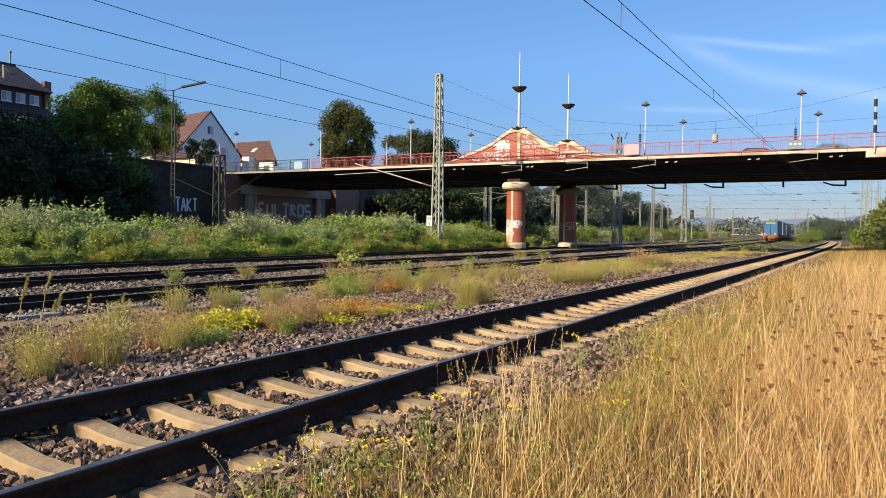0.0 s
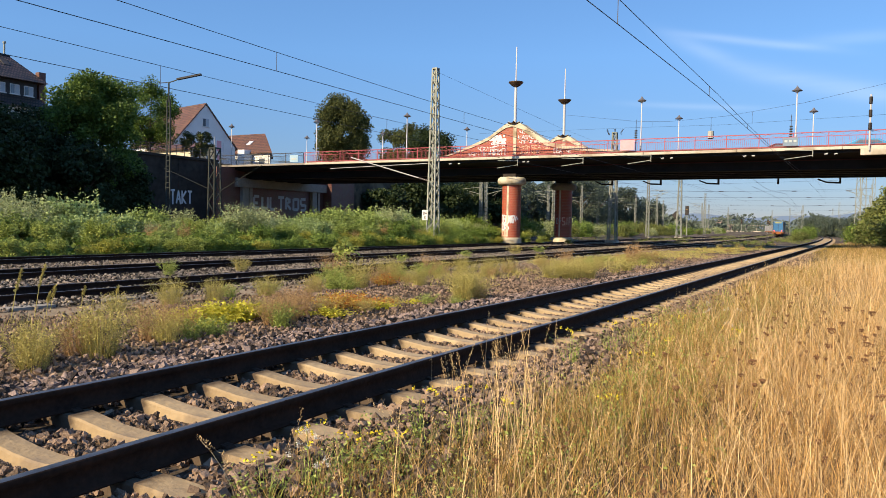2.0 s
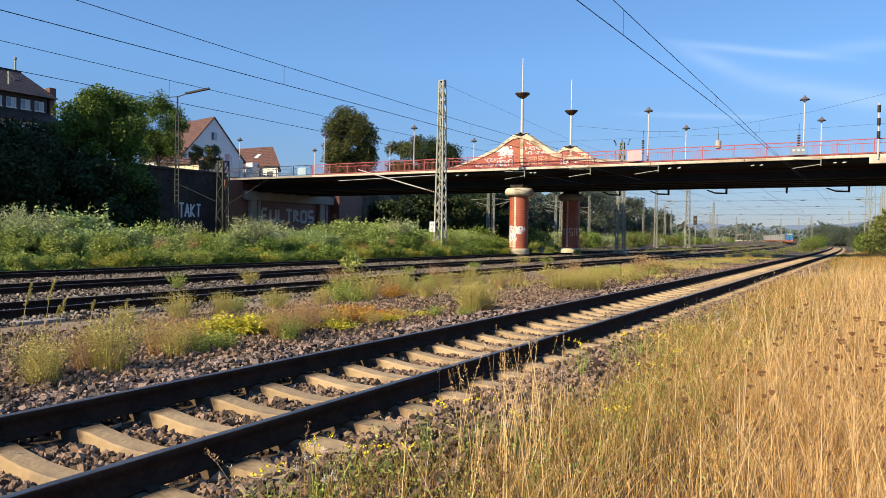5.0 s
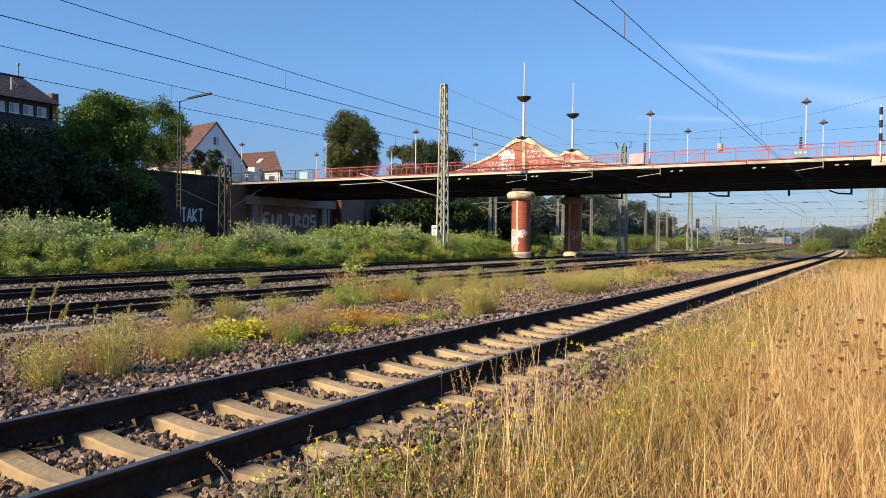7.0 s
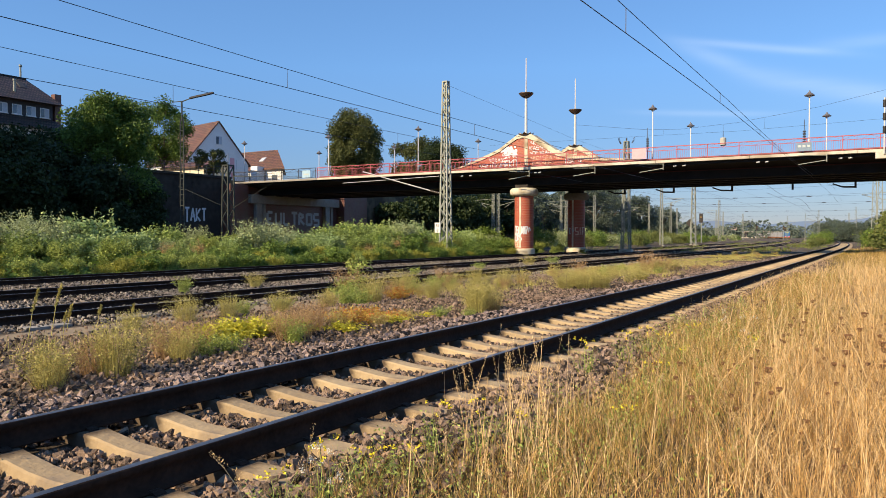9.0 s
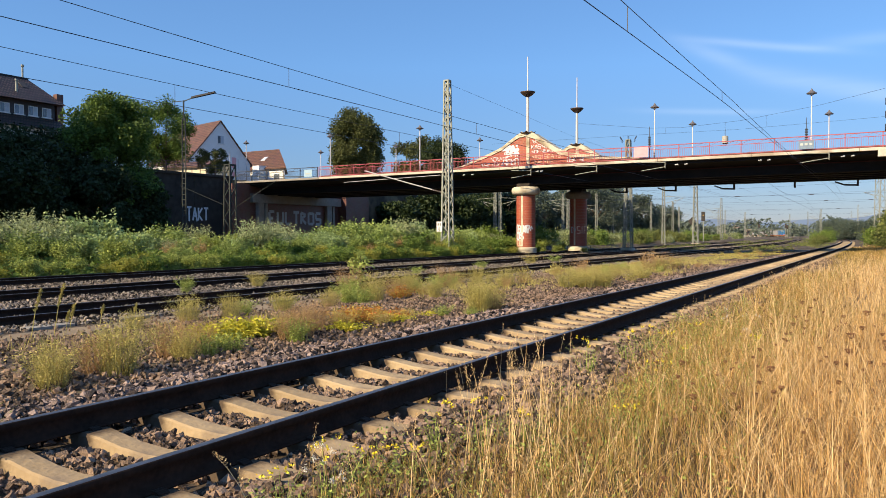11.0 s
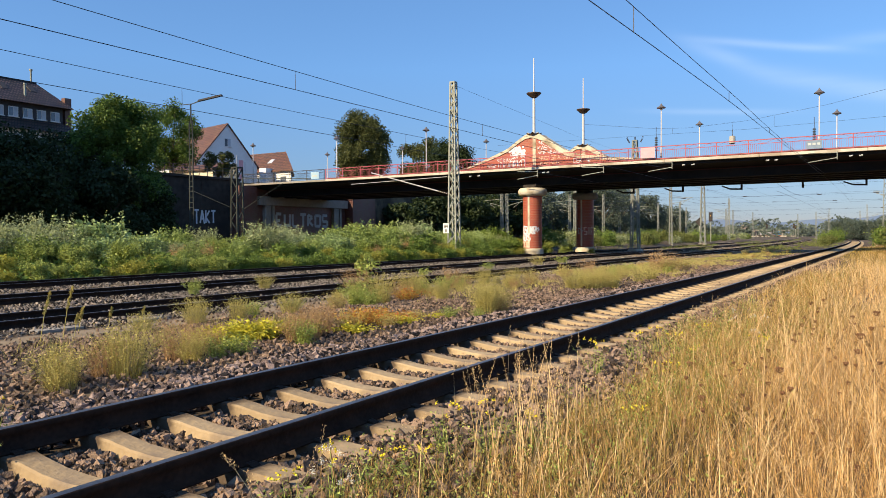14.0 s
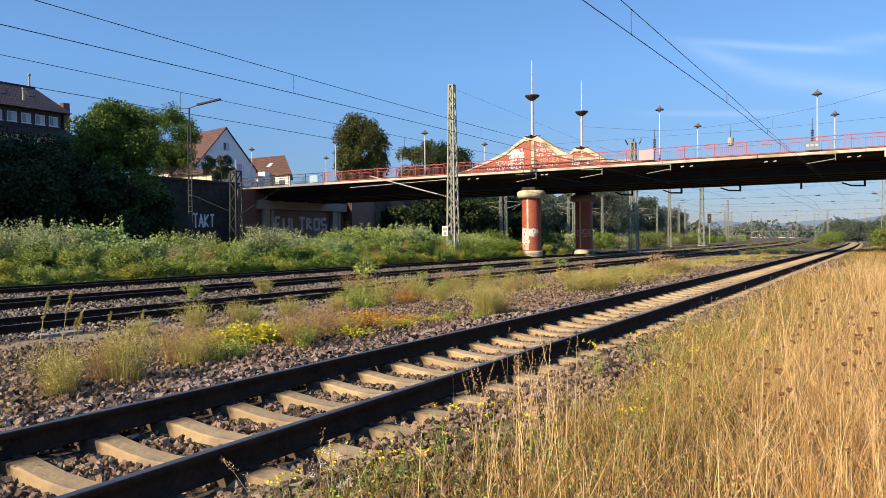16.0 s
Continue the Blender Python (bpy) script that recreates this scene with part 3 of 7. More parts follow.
near = off_sleepers(np.concatenate([scatter(-5.45, -3.2, 0.5, 16, 680, 0.0), scatter(-5.45, -3.2, -5, 0.5, 200, 0.0)]))
far = off_sleepers(scatter(-5.45, -3.2, 16, 46, 330, 0.0))
ballast("track_ballast", "brown rusty crushed stone between the concrete sleepers", np.concatenate([near, far]), 0.029, M_STONE_BROWN)
sh_near = np.concatenate([scatter(-6.7, -5.02, 1.0, 17, 500, 0.004), scatter(-6.7, -5.02, -4, 1.0, 90, 0.004)])
sh_far = scatter(-6.6, -5.02, 17, 60, 150, 0.004)
ballast("shoulder_ballast", "loose grey and purple crushed stone beside the track", np.concatenate([sh_near, sh_far]), 0.037, M_STONE)
strip = np.concatenate([scatter(-11.8, -6.5, 2.5, 20, 300, 0.0), scatter(-11.8, -6.5, -4, 2.5, 40, 0.0), scatter(-11.8, -6.5, 20, 48, 120, 0.002), scatter(-13.2, -11.7, 3, 40, 60, 0.012)])
strip = strip[rng.random(len(strip)) < 0.75 - 0.35 * np.sin(strip[:, 0] * 1.3 + np.sin(strip[:, 1] * 0.5))]
ballast("scattered_stones", "scattered brown stones on the sandy strip", strip, 0.035, M_STONE_BROWN, True)
edge = np.concatenate([scatter(-3.2, -2.2, -7, 1.0, 160, 0.0), scatter(-3.2, -2.2, 1.0, 18, 480, 0.004), scatter(-3.2, -2.3, 18, 50, 110, 0.0)])
edge = np.concatenate([off_sleepers(edge[edge[:, 0] < -2.97]), edge[edge[:, 0] >= -2.97]])
ballast("edge_stones", "stones at the edge of the dry grass", edge, 0.031, M_STONE_BROWN)
beds = np.concatenate([scatter(-29, -23.6, 4, 62, 60, -0.005), scatter(-23.6, -18.4, 2, 62, 120, -0.005), scatter(-18.4, -13.3, 2, 40, 230, -0.005), scatter(-18.4, -13.3, 40, 62, 110, -0.005)])
beds = beds[np.min(np.abs(beds[:, :1] - np.array([[-14.347, -15.853, -19.747, -21.253, -25.947, -27.453]])), axis=1) > 0.11]
ballast("main_line_ballast", "grey crushed stone of the main line tracks", beds, 0.037, M_STONE_GREY, True)

yard_bed = np.concatenate([scatter(-29, -13.3, 62, 110, 45, -0.04), scatter(-29, -13.3, 110, 230, 9, -0.05)])
yard_bed = yard_bed[np.min(np.abs(yard_bed[:, :1] - np.array([[-14.347, -15.853, -19.747, -21.253, -25.947, -27.453]])), axis=1) > 0.22]
yard_bed[:, 0] = curve_x(yard_bed[:, 0], yard_bed[:, 1])
ballast("yard_ballast", "grey crushed stone of the tracks beyond the bridge", yard_bed, 0.06, M_STONE_GREY, True)

# ---- road bridge ----
M_KERB = material("dark_red_kerb", (0.13, 0.045, 0.035), (0.22, 0.08, 0.06), 1.2, 0.85, 0.2)
BX0, BX1, BY0, BY1 = -63.0, 46.2, 59.0, 72.0
bridge = thing("road_bridge", "long road bridge with pale concrete edge and black girders", "bridge", kind="structure")
deck = part("deck", Shape().box(BX0, BY0 + 0.355, 7.11, BX1, BY1 - 0.355, 7.16), M_ASPHALT, bridge, "dark asphalt deck")
for y0, y1 in ((BY0, BY0 + 0.35), (BY1 - 0.35, BY1)):
    x = BX0
    while x < BX1:
        seg = 12.5 if x < -51 else 7.0
        # Grey concrete at the left end stands for the shade there
        part("edge_beam", Shape().box(x + 0.01, y0, 7.05, min(x + seg, BX1) - 0.01, y1, 7.26), M_CONCRETE if x > -51.5 else M_FRAMEWALL, bridge, "pale concrete edge beam", bevel=0.02)
        x += seg
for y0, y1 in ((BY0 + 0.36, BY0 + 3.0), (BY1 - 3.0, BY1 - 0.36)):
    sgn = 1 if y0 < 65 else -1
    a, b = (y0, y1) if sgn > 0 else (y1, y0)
    # The black colour stands for the shade under the deck edge
    part("overhang", Shape().extrude_x([(a, 6.84), (a, 7.1), (b, 7.1), (b, 6.55)], BX0, BX1), M_GIRDER, bridge, "concrete overhang, blackened for the shade beneath")
for y in (61.8, 64.0, 66.0, 68.2, 70.6):
    g = part("girder", Shape().box(BX0, y - 0.28, 5.9, BX1, y + 0.28, 7.1), M_GIRDER, bridge, "near-black girder")
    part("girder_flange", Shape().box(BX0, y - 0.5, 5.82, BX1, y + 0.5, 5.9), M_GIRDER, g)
part("ledge", Shape().box(BX0, 61.42, 6.5, BX1, 61.52, 6.58), M_LEDGE, bridge, "dull red ledge")
for i, x in enumerate(np.arange(BX0 + 2, BX1, 5.6)):
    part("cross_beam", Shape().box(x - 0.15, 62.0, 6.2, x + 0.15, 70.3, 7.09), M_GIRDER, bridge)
part("kerb", Shape().box(-50.6, BY0 + 0.5, 7.16, BX1, BY0 + 0.7, 7.44), M_KERB, bridge, "dark red kerb wall behind the railing")
part("roadway", Shape().box(BX0, BY0 + 2.6, 7.16, BX1, BY1 - 2.6, 7.19), M_ASPHALT, bridge)


def railing(y, x0, x1, paint, label):
    r = thing("bridge_railing", label, "railing", group="bridge railings")
    post = Shape().box(-0.03, -0.03, 7.26, 0.03, 0.03, 8.34).mesh("post", paint)
    n = round((x1 - x0) / 2.3)
    step = (x1 - x0) / n
    for i in range(n + 1):
        p = new("post", post)
        p.parent, p.matrix_basis = r, pose(x0 + i * step, y, 0)
    part("top_rail", Shape().box(x0, y - 0.035, 8.30, x1, y + 0.035, 8.36), paint, r)
    part("middle_rail", Shape().box(x0, y - 0.02, 8.02, x1, y + 0.02, 8.06), paint, r)
    part("bottom_rail", Shape().box(x0, y - 0.02, 7.34, x1, y + 0.02, 7.38), paint, r)
    bal, lat = Shape(), Shape()
    for i in range(n):
        a = x0 + i * step
        for j in range(1, 16):
            bx = a + j * step / 16
            bal.box(bx - 0.008, y - 0.008, 7.38, bx + 0.008, y + 0.008, 8.02)
        for j in range(2):
            c = a + (j + 0.5) * step / 2
            lat.bar((c - step / 4, y, 8.06), (c, y, 8.30), 0.018)
            lat.bar((c, y, 8.30), (c + step / 4, y, 8.06), 0.018)
    part("baluster_infill", bal, paint, r)["kind"] = "stuff"
    part("lattice_band", lat, paint, r)
    return r


railing(BY0 + 0.18, -50.6, 45.8, M_RED, "red painted steel railing along the bridge edge")
# This stretch takes a darker colour in place of shade
railing(BY0 + 0.18, -62.8, -50.8, M_DARKRAIL, "steel railing at the bridge end, darkened for shade")
railing(BY1 - 0.18, -62.0, 45.8, M_RED, "red painted steel railing along the far bridge edge")


def pier(x, y, shade_label, capital_mat):
    p = thing("bridge_pier", shade_label, "pier", group="bridge piers")
    part("shaft", Shape().lathe(x, y, [(0.85, -0.6), (0.85, 4.85)], 40), M_TILE, p, "red tiled round shaft", smooth=False)
    part("capital", Shape().lathe(x, y, [(0.83, 4.82), (1.1, 4.86), (1.24, 5.0), (1.29, 5.19), (1.24, 5.40), (1.08, 5.53), (0.75, 5.56)], 40), capital_mat, p, "rounded cream concrete capital", smooth=True)
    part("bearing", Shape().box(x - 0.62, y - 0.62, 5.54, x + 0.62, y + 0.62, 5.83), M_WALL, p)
    part("foot", Shape().lathe(x, y, [(0.98, -0.6), (0.98, 0.06), (0.85, 0.12)], 40), M_COPING, p, "pale concrete foot ring")
    a = math.atan2(-y, -x) - 0.42
    s = Shape()
    for k in range(12):
        z0, z1 = 0.2 + k * 0.3875, 0.2 + (k + 1) * 0.3875 - 0.01
        pts = [(x + r * math.cos(a + d), y + r * math.sin(a + d)) for r, d in ((0.84, -0.1), (0.865, -0.1), (0.865, 0.1), (0.84, 0.1))]
        s.add([(px, py, z) for z in (z0, z1) for px, py in pts], [(3, 2, 1, 0), (4, 5, 6, 7), (0, 1, 5, 4), (1, 2, 6, 5), (2, 3, 7, 6), (3, 0, 4, 7)])
    part("stripe", s, M_COPING, p, "cream vertical tile stripe")
    return p


pier_near = pier(-27.72, 60.75, "red tiled round bridge pier with white graffiti, sunlit", M_COPING)
# Far capital in darker grey concrete, standing for the deck's shade
pier_far = pier(-26.42, 70.5, "red tiled round bridge pier in the bridge's shade", M_FRAMEWALL)


def pylon(x, y):
    """A red tiled gable wall with swept flanks, cream coping and a lamp spire."""
    p = thing("bridge_pylon", "red tiled gable wall with cream coping and tall lamp spire", "pylon", group="bridge pylons")
    line = [(-8.4, 7.36), (-6.65, 7.68), (-5.45, 8.06), (-3.7, 8.66), (-2.4, 9.18), (-1.43, 9.83), (-0.7, 10.28), (0.0, 10.32), (0.66, 10.27), (1.7, 9.57), (3.1, 8.66), (4.14, 8.32), (5.87, 8.01), (7.5, 7.8), (9.6, 7.6), (12.0, 7.44)]
    drop = [0.06, 0.12, 0.2, 0.26, 0.28, 0.3, 0.36, 0.34, 0.5, 0.5, 0.44, 0.36, 0.3, 0.24, 0.16, 0.1]
    wall = [(x + a, max(7.2, z - d + 0.03)) for (a, z), d in zip(line, drop)]
    part("gable_wall", Shape().extrude_y([(wall[0][0], 7.16)] + wall + [(wall[-1][0], 7.16)], y - 0.28, y + 0.28), M_TILE, p, "red tiled wall with white graffiti")
    cop = [(x + a, z) for a, z in line] + [(x + a, z - d) for (a, z), d in reversed(list(zip(line, drop)))]
    part("coping", Shape().extrude_y(cop, y - 0.36, y + 1.0), M_COPING, p, "weathered cream concrete coping")
    part("centre_strip", Shape().box(x + 0.0, y - 0.32, 7.2, x + 0.3, y - 0.27, 10.0), M_COPING, p, "cream vertical strip")
    part("spire", Shape().lathe(x, y, [(0.16, 10.1), (0.13, 10.5), (0.115, 13.8), (0.06, 14.0), (0.045, 17.1)], 12), M_WHITEPOLE, p, "white painted pole", smooth=True)
    ring = Shape().lathe(x, y, [(0.24, 10.12), (0.62, 10.26), (0.66, 10.32), (0.24, 10.30)], 8)
    part("base_plate", ring, M_BOWL, p, "dark metal collar")
    for q in range(8):
        a = q * math.pi / 4 + 0.2
        c, e = math.cos(a), math.sin(a)
        pet = [(x + c * r - e * w, y + e * r + c * w, z) for r, w, z in ((0.22, -0.1, 10.27), (0.22, 0.1, 10.27), (0.6, 0.15, 10.36), (0.72, 0.0, 10.44), (0.6, -0.15, 10.36))]
        part("petal", Shape().add(pet + [(u, v, z - 0.05) for u, v, z in pet], [(0, 1, 2, 3, 4), (9, 8, 7, 6, 5), (0, 5, 6, 1), (1, 6, 7, 2), (2, 7, 8, 3), (3, 8, 9, 4), (4, 9, 5, 0)]), M_CONCRETE if q % 2 else M_BOWL, p, "flared collar petal")
    part("lamp_bowl", Shape().lathe(x, y, [(0.10, 13.5), (0.36, 13.64), (0.64, 13.9), (0.67, 13.98), (0.1, 14.0)], 20), M_BOWL, p, "dark bronze lamp bowl", smooth=True)
    return p


pylon(-27.35, 60.3)
pylon(-26.65, 70.7)

trough = thing("cable_trough", "low concrete cable trough beside the main line", "cable trough")
cover = Shape().box(-0.14, -0.45, -0.12, 0.14, 0.45, 0.0).mesh("trough_cover", M_FRAMEWALL)
for k in range(56):
    if random.random() < 0.55:
        continue
    q = new("trough_cover", cover)
    q.parent, q.matrix_basis = trough, pose(-13.45, -2 + k, -0.46 + random.uniform(-0.015, 0.015), random.uniform(-1, 1), random.uniform(-2, 2), random.uniform(-1, 1))


M_LAMPCAP = material("grey_lamp_cap", (0.12, 0.11, 0.115), (0.20, 0.185, 0.19), 3, 0.5, 0.1, 0.2)


def bridge_lamp(name, x, y, group):
    p = thing(name, "slim grey street lamp with mushroom cap on the bridge", "street lamp", (x, y, 0), group=group)
    part("pole", Shape().lathe(0, 0, [(0.075, 7.16), (0.07, 8.3), (0.045, 8.4), (0.04, 11.45)], 10), M_WHITEPOLE, p, smooth=True)
    part("shade", Shape().lathe(0, 0, [(0.1, 11.55), (0.34, 11.50), (0.36, 11.54), (0.12, 11.72), (0.05, 11.84), (0.02, 11.9)], 16), M_LAMPCAP, p, "grey metal mushroom cap")
    part("lantern", Shape().lathe(0, 0, [(0.05, 11.38), (0.14, 11.42), (0.16, 11.54)], 12), M_FRAME, p, "opal glass lantern")
    return p


lamp = bridge_lamp("street_lamp", -49.75, 60.0, "bridge lamps")
for x in (-38.6, -16.0, -4.6, 6.7):
    copy_thing(lamp, pose(x, 60.0, 0))
copy_thing(lamp, pose(-62.9, 60.9, 0.25))
for x in (-60.4, -49.0, -37.9, -15.4, -4.1, 7.2):
    copy_thing(lamp, pose(x, 71.0, 0))


# Green mast colour darkened to stand for the shade on the left
M_DARKMAST = material("shade_darkened_green_mast", (0.028, 0.034, 0.031), (0.06, 0.07, 0.064), 3, 0.6, 0.2, 0.1)


# ---- masts and wires ----
def lattice_mast(name, x, y, z0, z1, w0, w1, paint, turn=0.0, label="lattice steel catenary mast", group="catenary masts", thick=0.07, panels=None):
    m = thing(name, label, "mast", (x, y, 0), turn, group=group)
    h = z1 - z0
    for sx in (-1, 1):
        for sy in (-1, 1):
            part("leg", Shape().bar((sx * w0 / 2, sy * w0 / 2, z0), (sx * w1 / 2, sy * w1 / 2, z1), thick * 1.3), paint, m)
    n = panels or max(4, round(h / (w0 * 1.15)))
    s = Shape()
    for k in range(n):
        a, b = k / n, (k + 1) / n
        za, zb = z0 + h * a, z0 + h * b
        wa, wb = (w0 + (w1 - w0) * a) / 2, (w0 + (w1 - w0) * b) / 2
        f = 1 if k % 2 else -1
        for sy in (-1, 1):
            for p, q in (((-f * wa, sy * wa, za), (f * wb, sy * wb, zb)), ((sy * wa, -f * wa, za), (sy * wb, f * wb, zb))):
                if y < 60:
                    part("brace", Shape().bar(p, q, thick * 0.75), paint, m)
                else:
                    s.bar(p, q, thick * 0.75)
    if s.v:
        part("bracing", s, paint, m)
    part("head_plate", Shape().box(-w1 / 2 - 0.05, -w1 / 2 - 0.05, z1, w1 / 2 + 0.05, w1 / 2 + 0.05, z1 + 0.1), paint, m)
    part("footing", Shape().box(-w0 / 2 - 0.2, -w0 / 2 - 0.2, z0 - 0.6, w0 / 2 + 0.2, w0 / 2 + 0.2, z0 + 0.06), M_CONCRETE, m, "concrete footing")
    return m


def insulator(s, a, b, w=0.12):
    a, b = Vector(a), Vector(b)
    for k in range(5):
        p, q = a.lerp(b, k / 5), a.lerp(b, (k + 0.55) / 5)
        s.bar(p, q, w, sides=8)


mast_a = lattice_mast("catenary_mast", -30.0, 50.7, 0.05, 13.5, 0.72, 0.36, M_GALV, label="tall grey-green lattice catenary mast among the shrubs", thick=0.085, panels=20)
arm = Shape().bar((-0.3, 0, 4.6), (-6.6, -2.2, 6.5), 0.10, sides=8).bar((-0.6, 0.0, 6.05), (-8.4, -2.6, 5.6), 0.05, sides=6)
part("bracket_arm", arm, M_WHITEPOLE, mast_a, "pale tubular bracket arm")
ins = Shape()
insulator(ins, (-0.5, -0.07, 4.66), (-1.3, -0.34, 4.90), 0.17)
part("insulator", ins, M_BOWL, mast_a, "brown ribbed insulator")
plate = part("number_plate", Shape().box(-0.72, -0.5, 1.5, -0.20, -0.47, 2.3), M_FRAME, mast_a, "white plate with dark figures")
for body, zz in (("84", 1.93), ("8", 1.58)):
    cu = bpy.data.curves.new("plate_number", "FONT")
    cu.body, cu.size, cu.align_x, cu.extrude = body, 0.36, "CENTER", 0.003
    cu.materials.append(M_DARK)
    num = new("plate_number", cu)
    num.parent, num.matrix_basis = plate, pose(-0.46, -0.505, zz, 90, 0, 0)

mast_l = lattice_mast("catenary_mast", -46.5, 43.2, 0.0, 7.0, 0.75, 0.6, M_DARKMAST, label="green lattice catenary mast, darkened for shade, before the retaining wall", thick=0.08)
part("bracket_arm", Shape().bar((-0.3, 0, 3.6), (-4.3, -1.5, 5.4), 0.035, sides=6).bar((0.3, 0, 3.4), (4.6, 0.6, 5.6), 0.035, sides=6).bar((0.6, 0, 6.1), (7.0, 1.2, 5.9), 0.05), M_DARKMAST, mast_l, "thin bracket arms")

yard = thing("yard_lamp", "tall lattice lamp pole with flat lamp head", "lamp pole", (-45.0, 37.3, 0))
for sx in (-0.22, 0.22):
    part("leg", Shape().bar((sx, 0, 0), (sx * 0.75, 0, 10.0), 0.07), M_DARKMAST, yard)
for k in range(24):
    part("rung", Shape().bar((-0.21, 0, 0.3 + 0.4 * k), (0.21, 0, 0.3 + 0.4 * k), 0.05), M_DARKMAST, yard)
part("pole", Shape().bar((0, 0, 9.8), (0, 0, 11.3), 0.12, sides=8), M_DARKMAST, yard)
part("lamp_arm", Shape().bar((-0.7, -0.3, 11.22), (0.0, 0.0, 11.28), 0.05).bar((0.0, 0.0, 11.25), (0.7, 0.3, 11.5), 0.06), M_DARKMAST, yard)
part("lamp_head", Shape().bar((0.6, 0.25, 11.5), (2.3, 0.97, 11.85), 0.26, 0.12), M_SLATE, yard, "flat grey lamp head")


def wire(name, pts, r, label, group="overhead wires"):
    """A hanging wire: a three-sided tube through the points."""
    s, ring = Shape(), []
    for q in pts:
        ring += [(q[0] + r * c, q[1], q[2] + r * e) for c, e in ((0, 1), (0.87, -0.5), (-0.87, -0.5))] if abs(pts[-1][1] - pts[0][1]) > 1 else [(q[0] + r * c, q[1] + r * e * 0.7, q[2] + r * e * 0.7) for c, e in ((0, 1), (0.87, -0.5), (-0.87, -0.5))]
    s.add(ring, [(3 * k + i, 3 * k + (i + 1) % 3, 3 * k + 3 + (i + 1) % 3, 3 * k + 3 + i) for k in range(len(pts) - 1) for i in range(3)])
    return tagged(new(name, s.mesh(name, M_WIRE)), label, "wire", group)


def catenary(x, y0, y1, z_contact, z_high, z_low, low_at, span, droppers):
    """Contact wire, messenger wire and droppers of one track."""
    zig = (lambda y: float(np.interp(y, [0, 13.5, 26, 60], [-0.6, -0.28, -0.02, 0.1]))) if x > -10 else (lambda y: 0.12 * math.sin(y * 0.1))
    wire("contact_wire", [(float(curve_x(x + zig(y), y)), y, z_contact) for y in np.arange(y0, y1 + 1, 4.0)], 0.011, "dark copper contact wire over the track")
    f = lambda y: z_low + (z_high - z_low) * min(1.0, ((y - low_at) / span) ** 2)
    wire("messenger_wire", [(float(curve_x(x + zig(y), y)), y, f(y)) for y in np.arange(y0, y1 + 1, 3.0)], 0.010, "dark messenger wire above the contact wire")
    for y in droppers:
        wire("dropper", [(x + zig(y), y, z_contact), (x + zig(y), y, f(y))], 0.010, "thin dropper wire between two overhead wires")


catenary(-4.5, 0, 130, 5.58, 6.6, 5.7, 45, 43, (15.6, 25.2, 34.0, 46))
catenary(-15.15, -4, 130, 5.58, 7.1, 6.05, 28, 45, (16.27, 28.0, 40.0))
catenary(-20.5, -4, 130, 5.58, 7.1, 6.25, 22, 45, (16.55, 30.0, 44.0))
wire("feeder_wire", [(-29.9, 50.7, 13.3), (-30.4, 80, 12.4), (-31, 110, 12.2)], 0.010, "thin feeder wire at the mast head")
wire("span_wire", [(-29.2, 78, 13.6), (-21.4, 78, 12.5), (-18.0, 78, 12.3), (-12.4, 78, 12.55), (-5.3, 78, 13.45), (1.0, 78, 14.7), (9.0, 78, 16.6)], 0.022, "span wire behind the bridge")
wire("span_wire", [(-40, 78, 12.0), (-22.0, 78, 11.85), (-12.4, 78, 11.7), (1.0, 78, 11.95), (9.0, 78, 12.2)], 0.02, "span wire behind the bridge")
for x, za, zb in ((-19.65, 12.35, 11.85), (-13.75, 12.5, 11.7), (-9.9, 12.8, 11.75)):
    wire("dropper", [(x, 78, za), (x, 78.01, zb)], 0.012, "thin dropper wire between two overhead wires")

# ---- trees and shrubs ----
def lobes_points(lobes, n, shell=0.45):
    """Points in a crown made of many rounded clumps, denser towards the outside."""
    lobes = np.asarray(lobes, float)
    w = lobes[:, 3] ** 2
    k = rng.choice(len(lobes), n, p=w / w.sum())
    d = rng.normal(size=(n, 3))
    d /= np.linalg.norm(d, axis=1)[:, None]
    r = lobes[k, 3] * rng.uniform(0, 1, n) ** shell
    return lobes[k, :3] + d * r[:, None] * np.array([1, 1, 0.9])


def crown_lobes(height, base, rx, ry, count, ragged=0.25):
    """Clumps spread over an egg-shaped crown standing on (0, 0)."""
    out = []
    mid, rz = (height + base) / 2, (height - base) / 2
    for k in range(count):
        d = rng.normal(size=3)
        d /= np.linalg.norm(d)
        d[2] = math.copysign(abs(d[2]) ** 0.75, d[2])
        f = min(0.84, rng.uniform(0.5, 0.9) * (1 + ragged * rng.normal() * 0.3))
        wide = 1.0 - 0.12 * max(0.0, d[2])
        out.append((d[0] * rx * f * wide, d[1] * ry * f * wide, mid + d[2] * rz * f * 0.95, rng.uniform(0.18, 0.32) * (rx + ry) / 2))
    return out


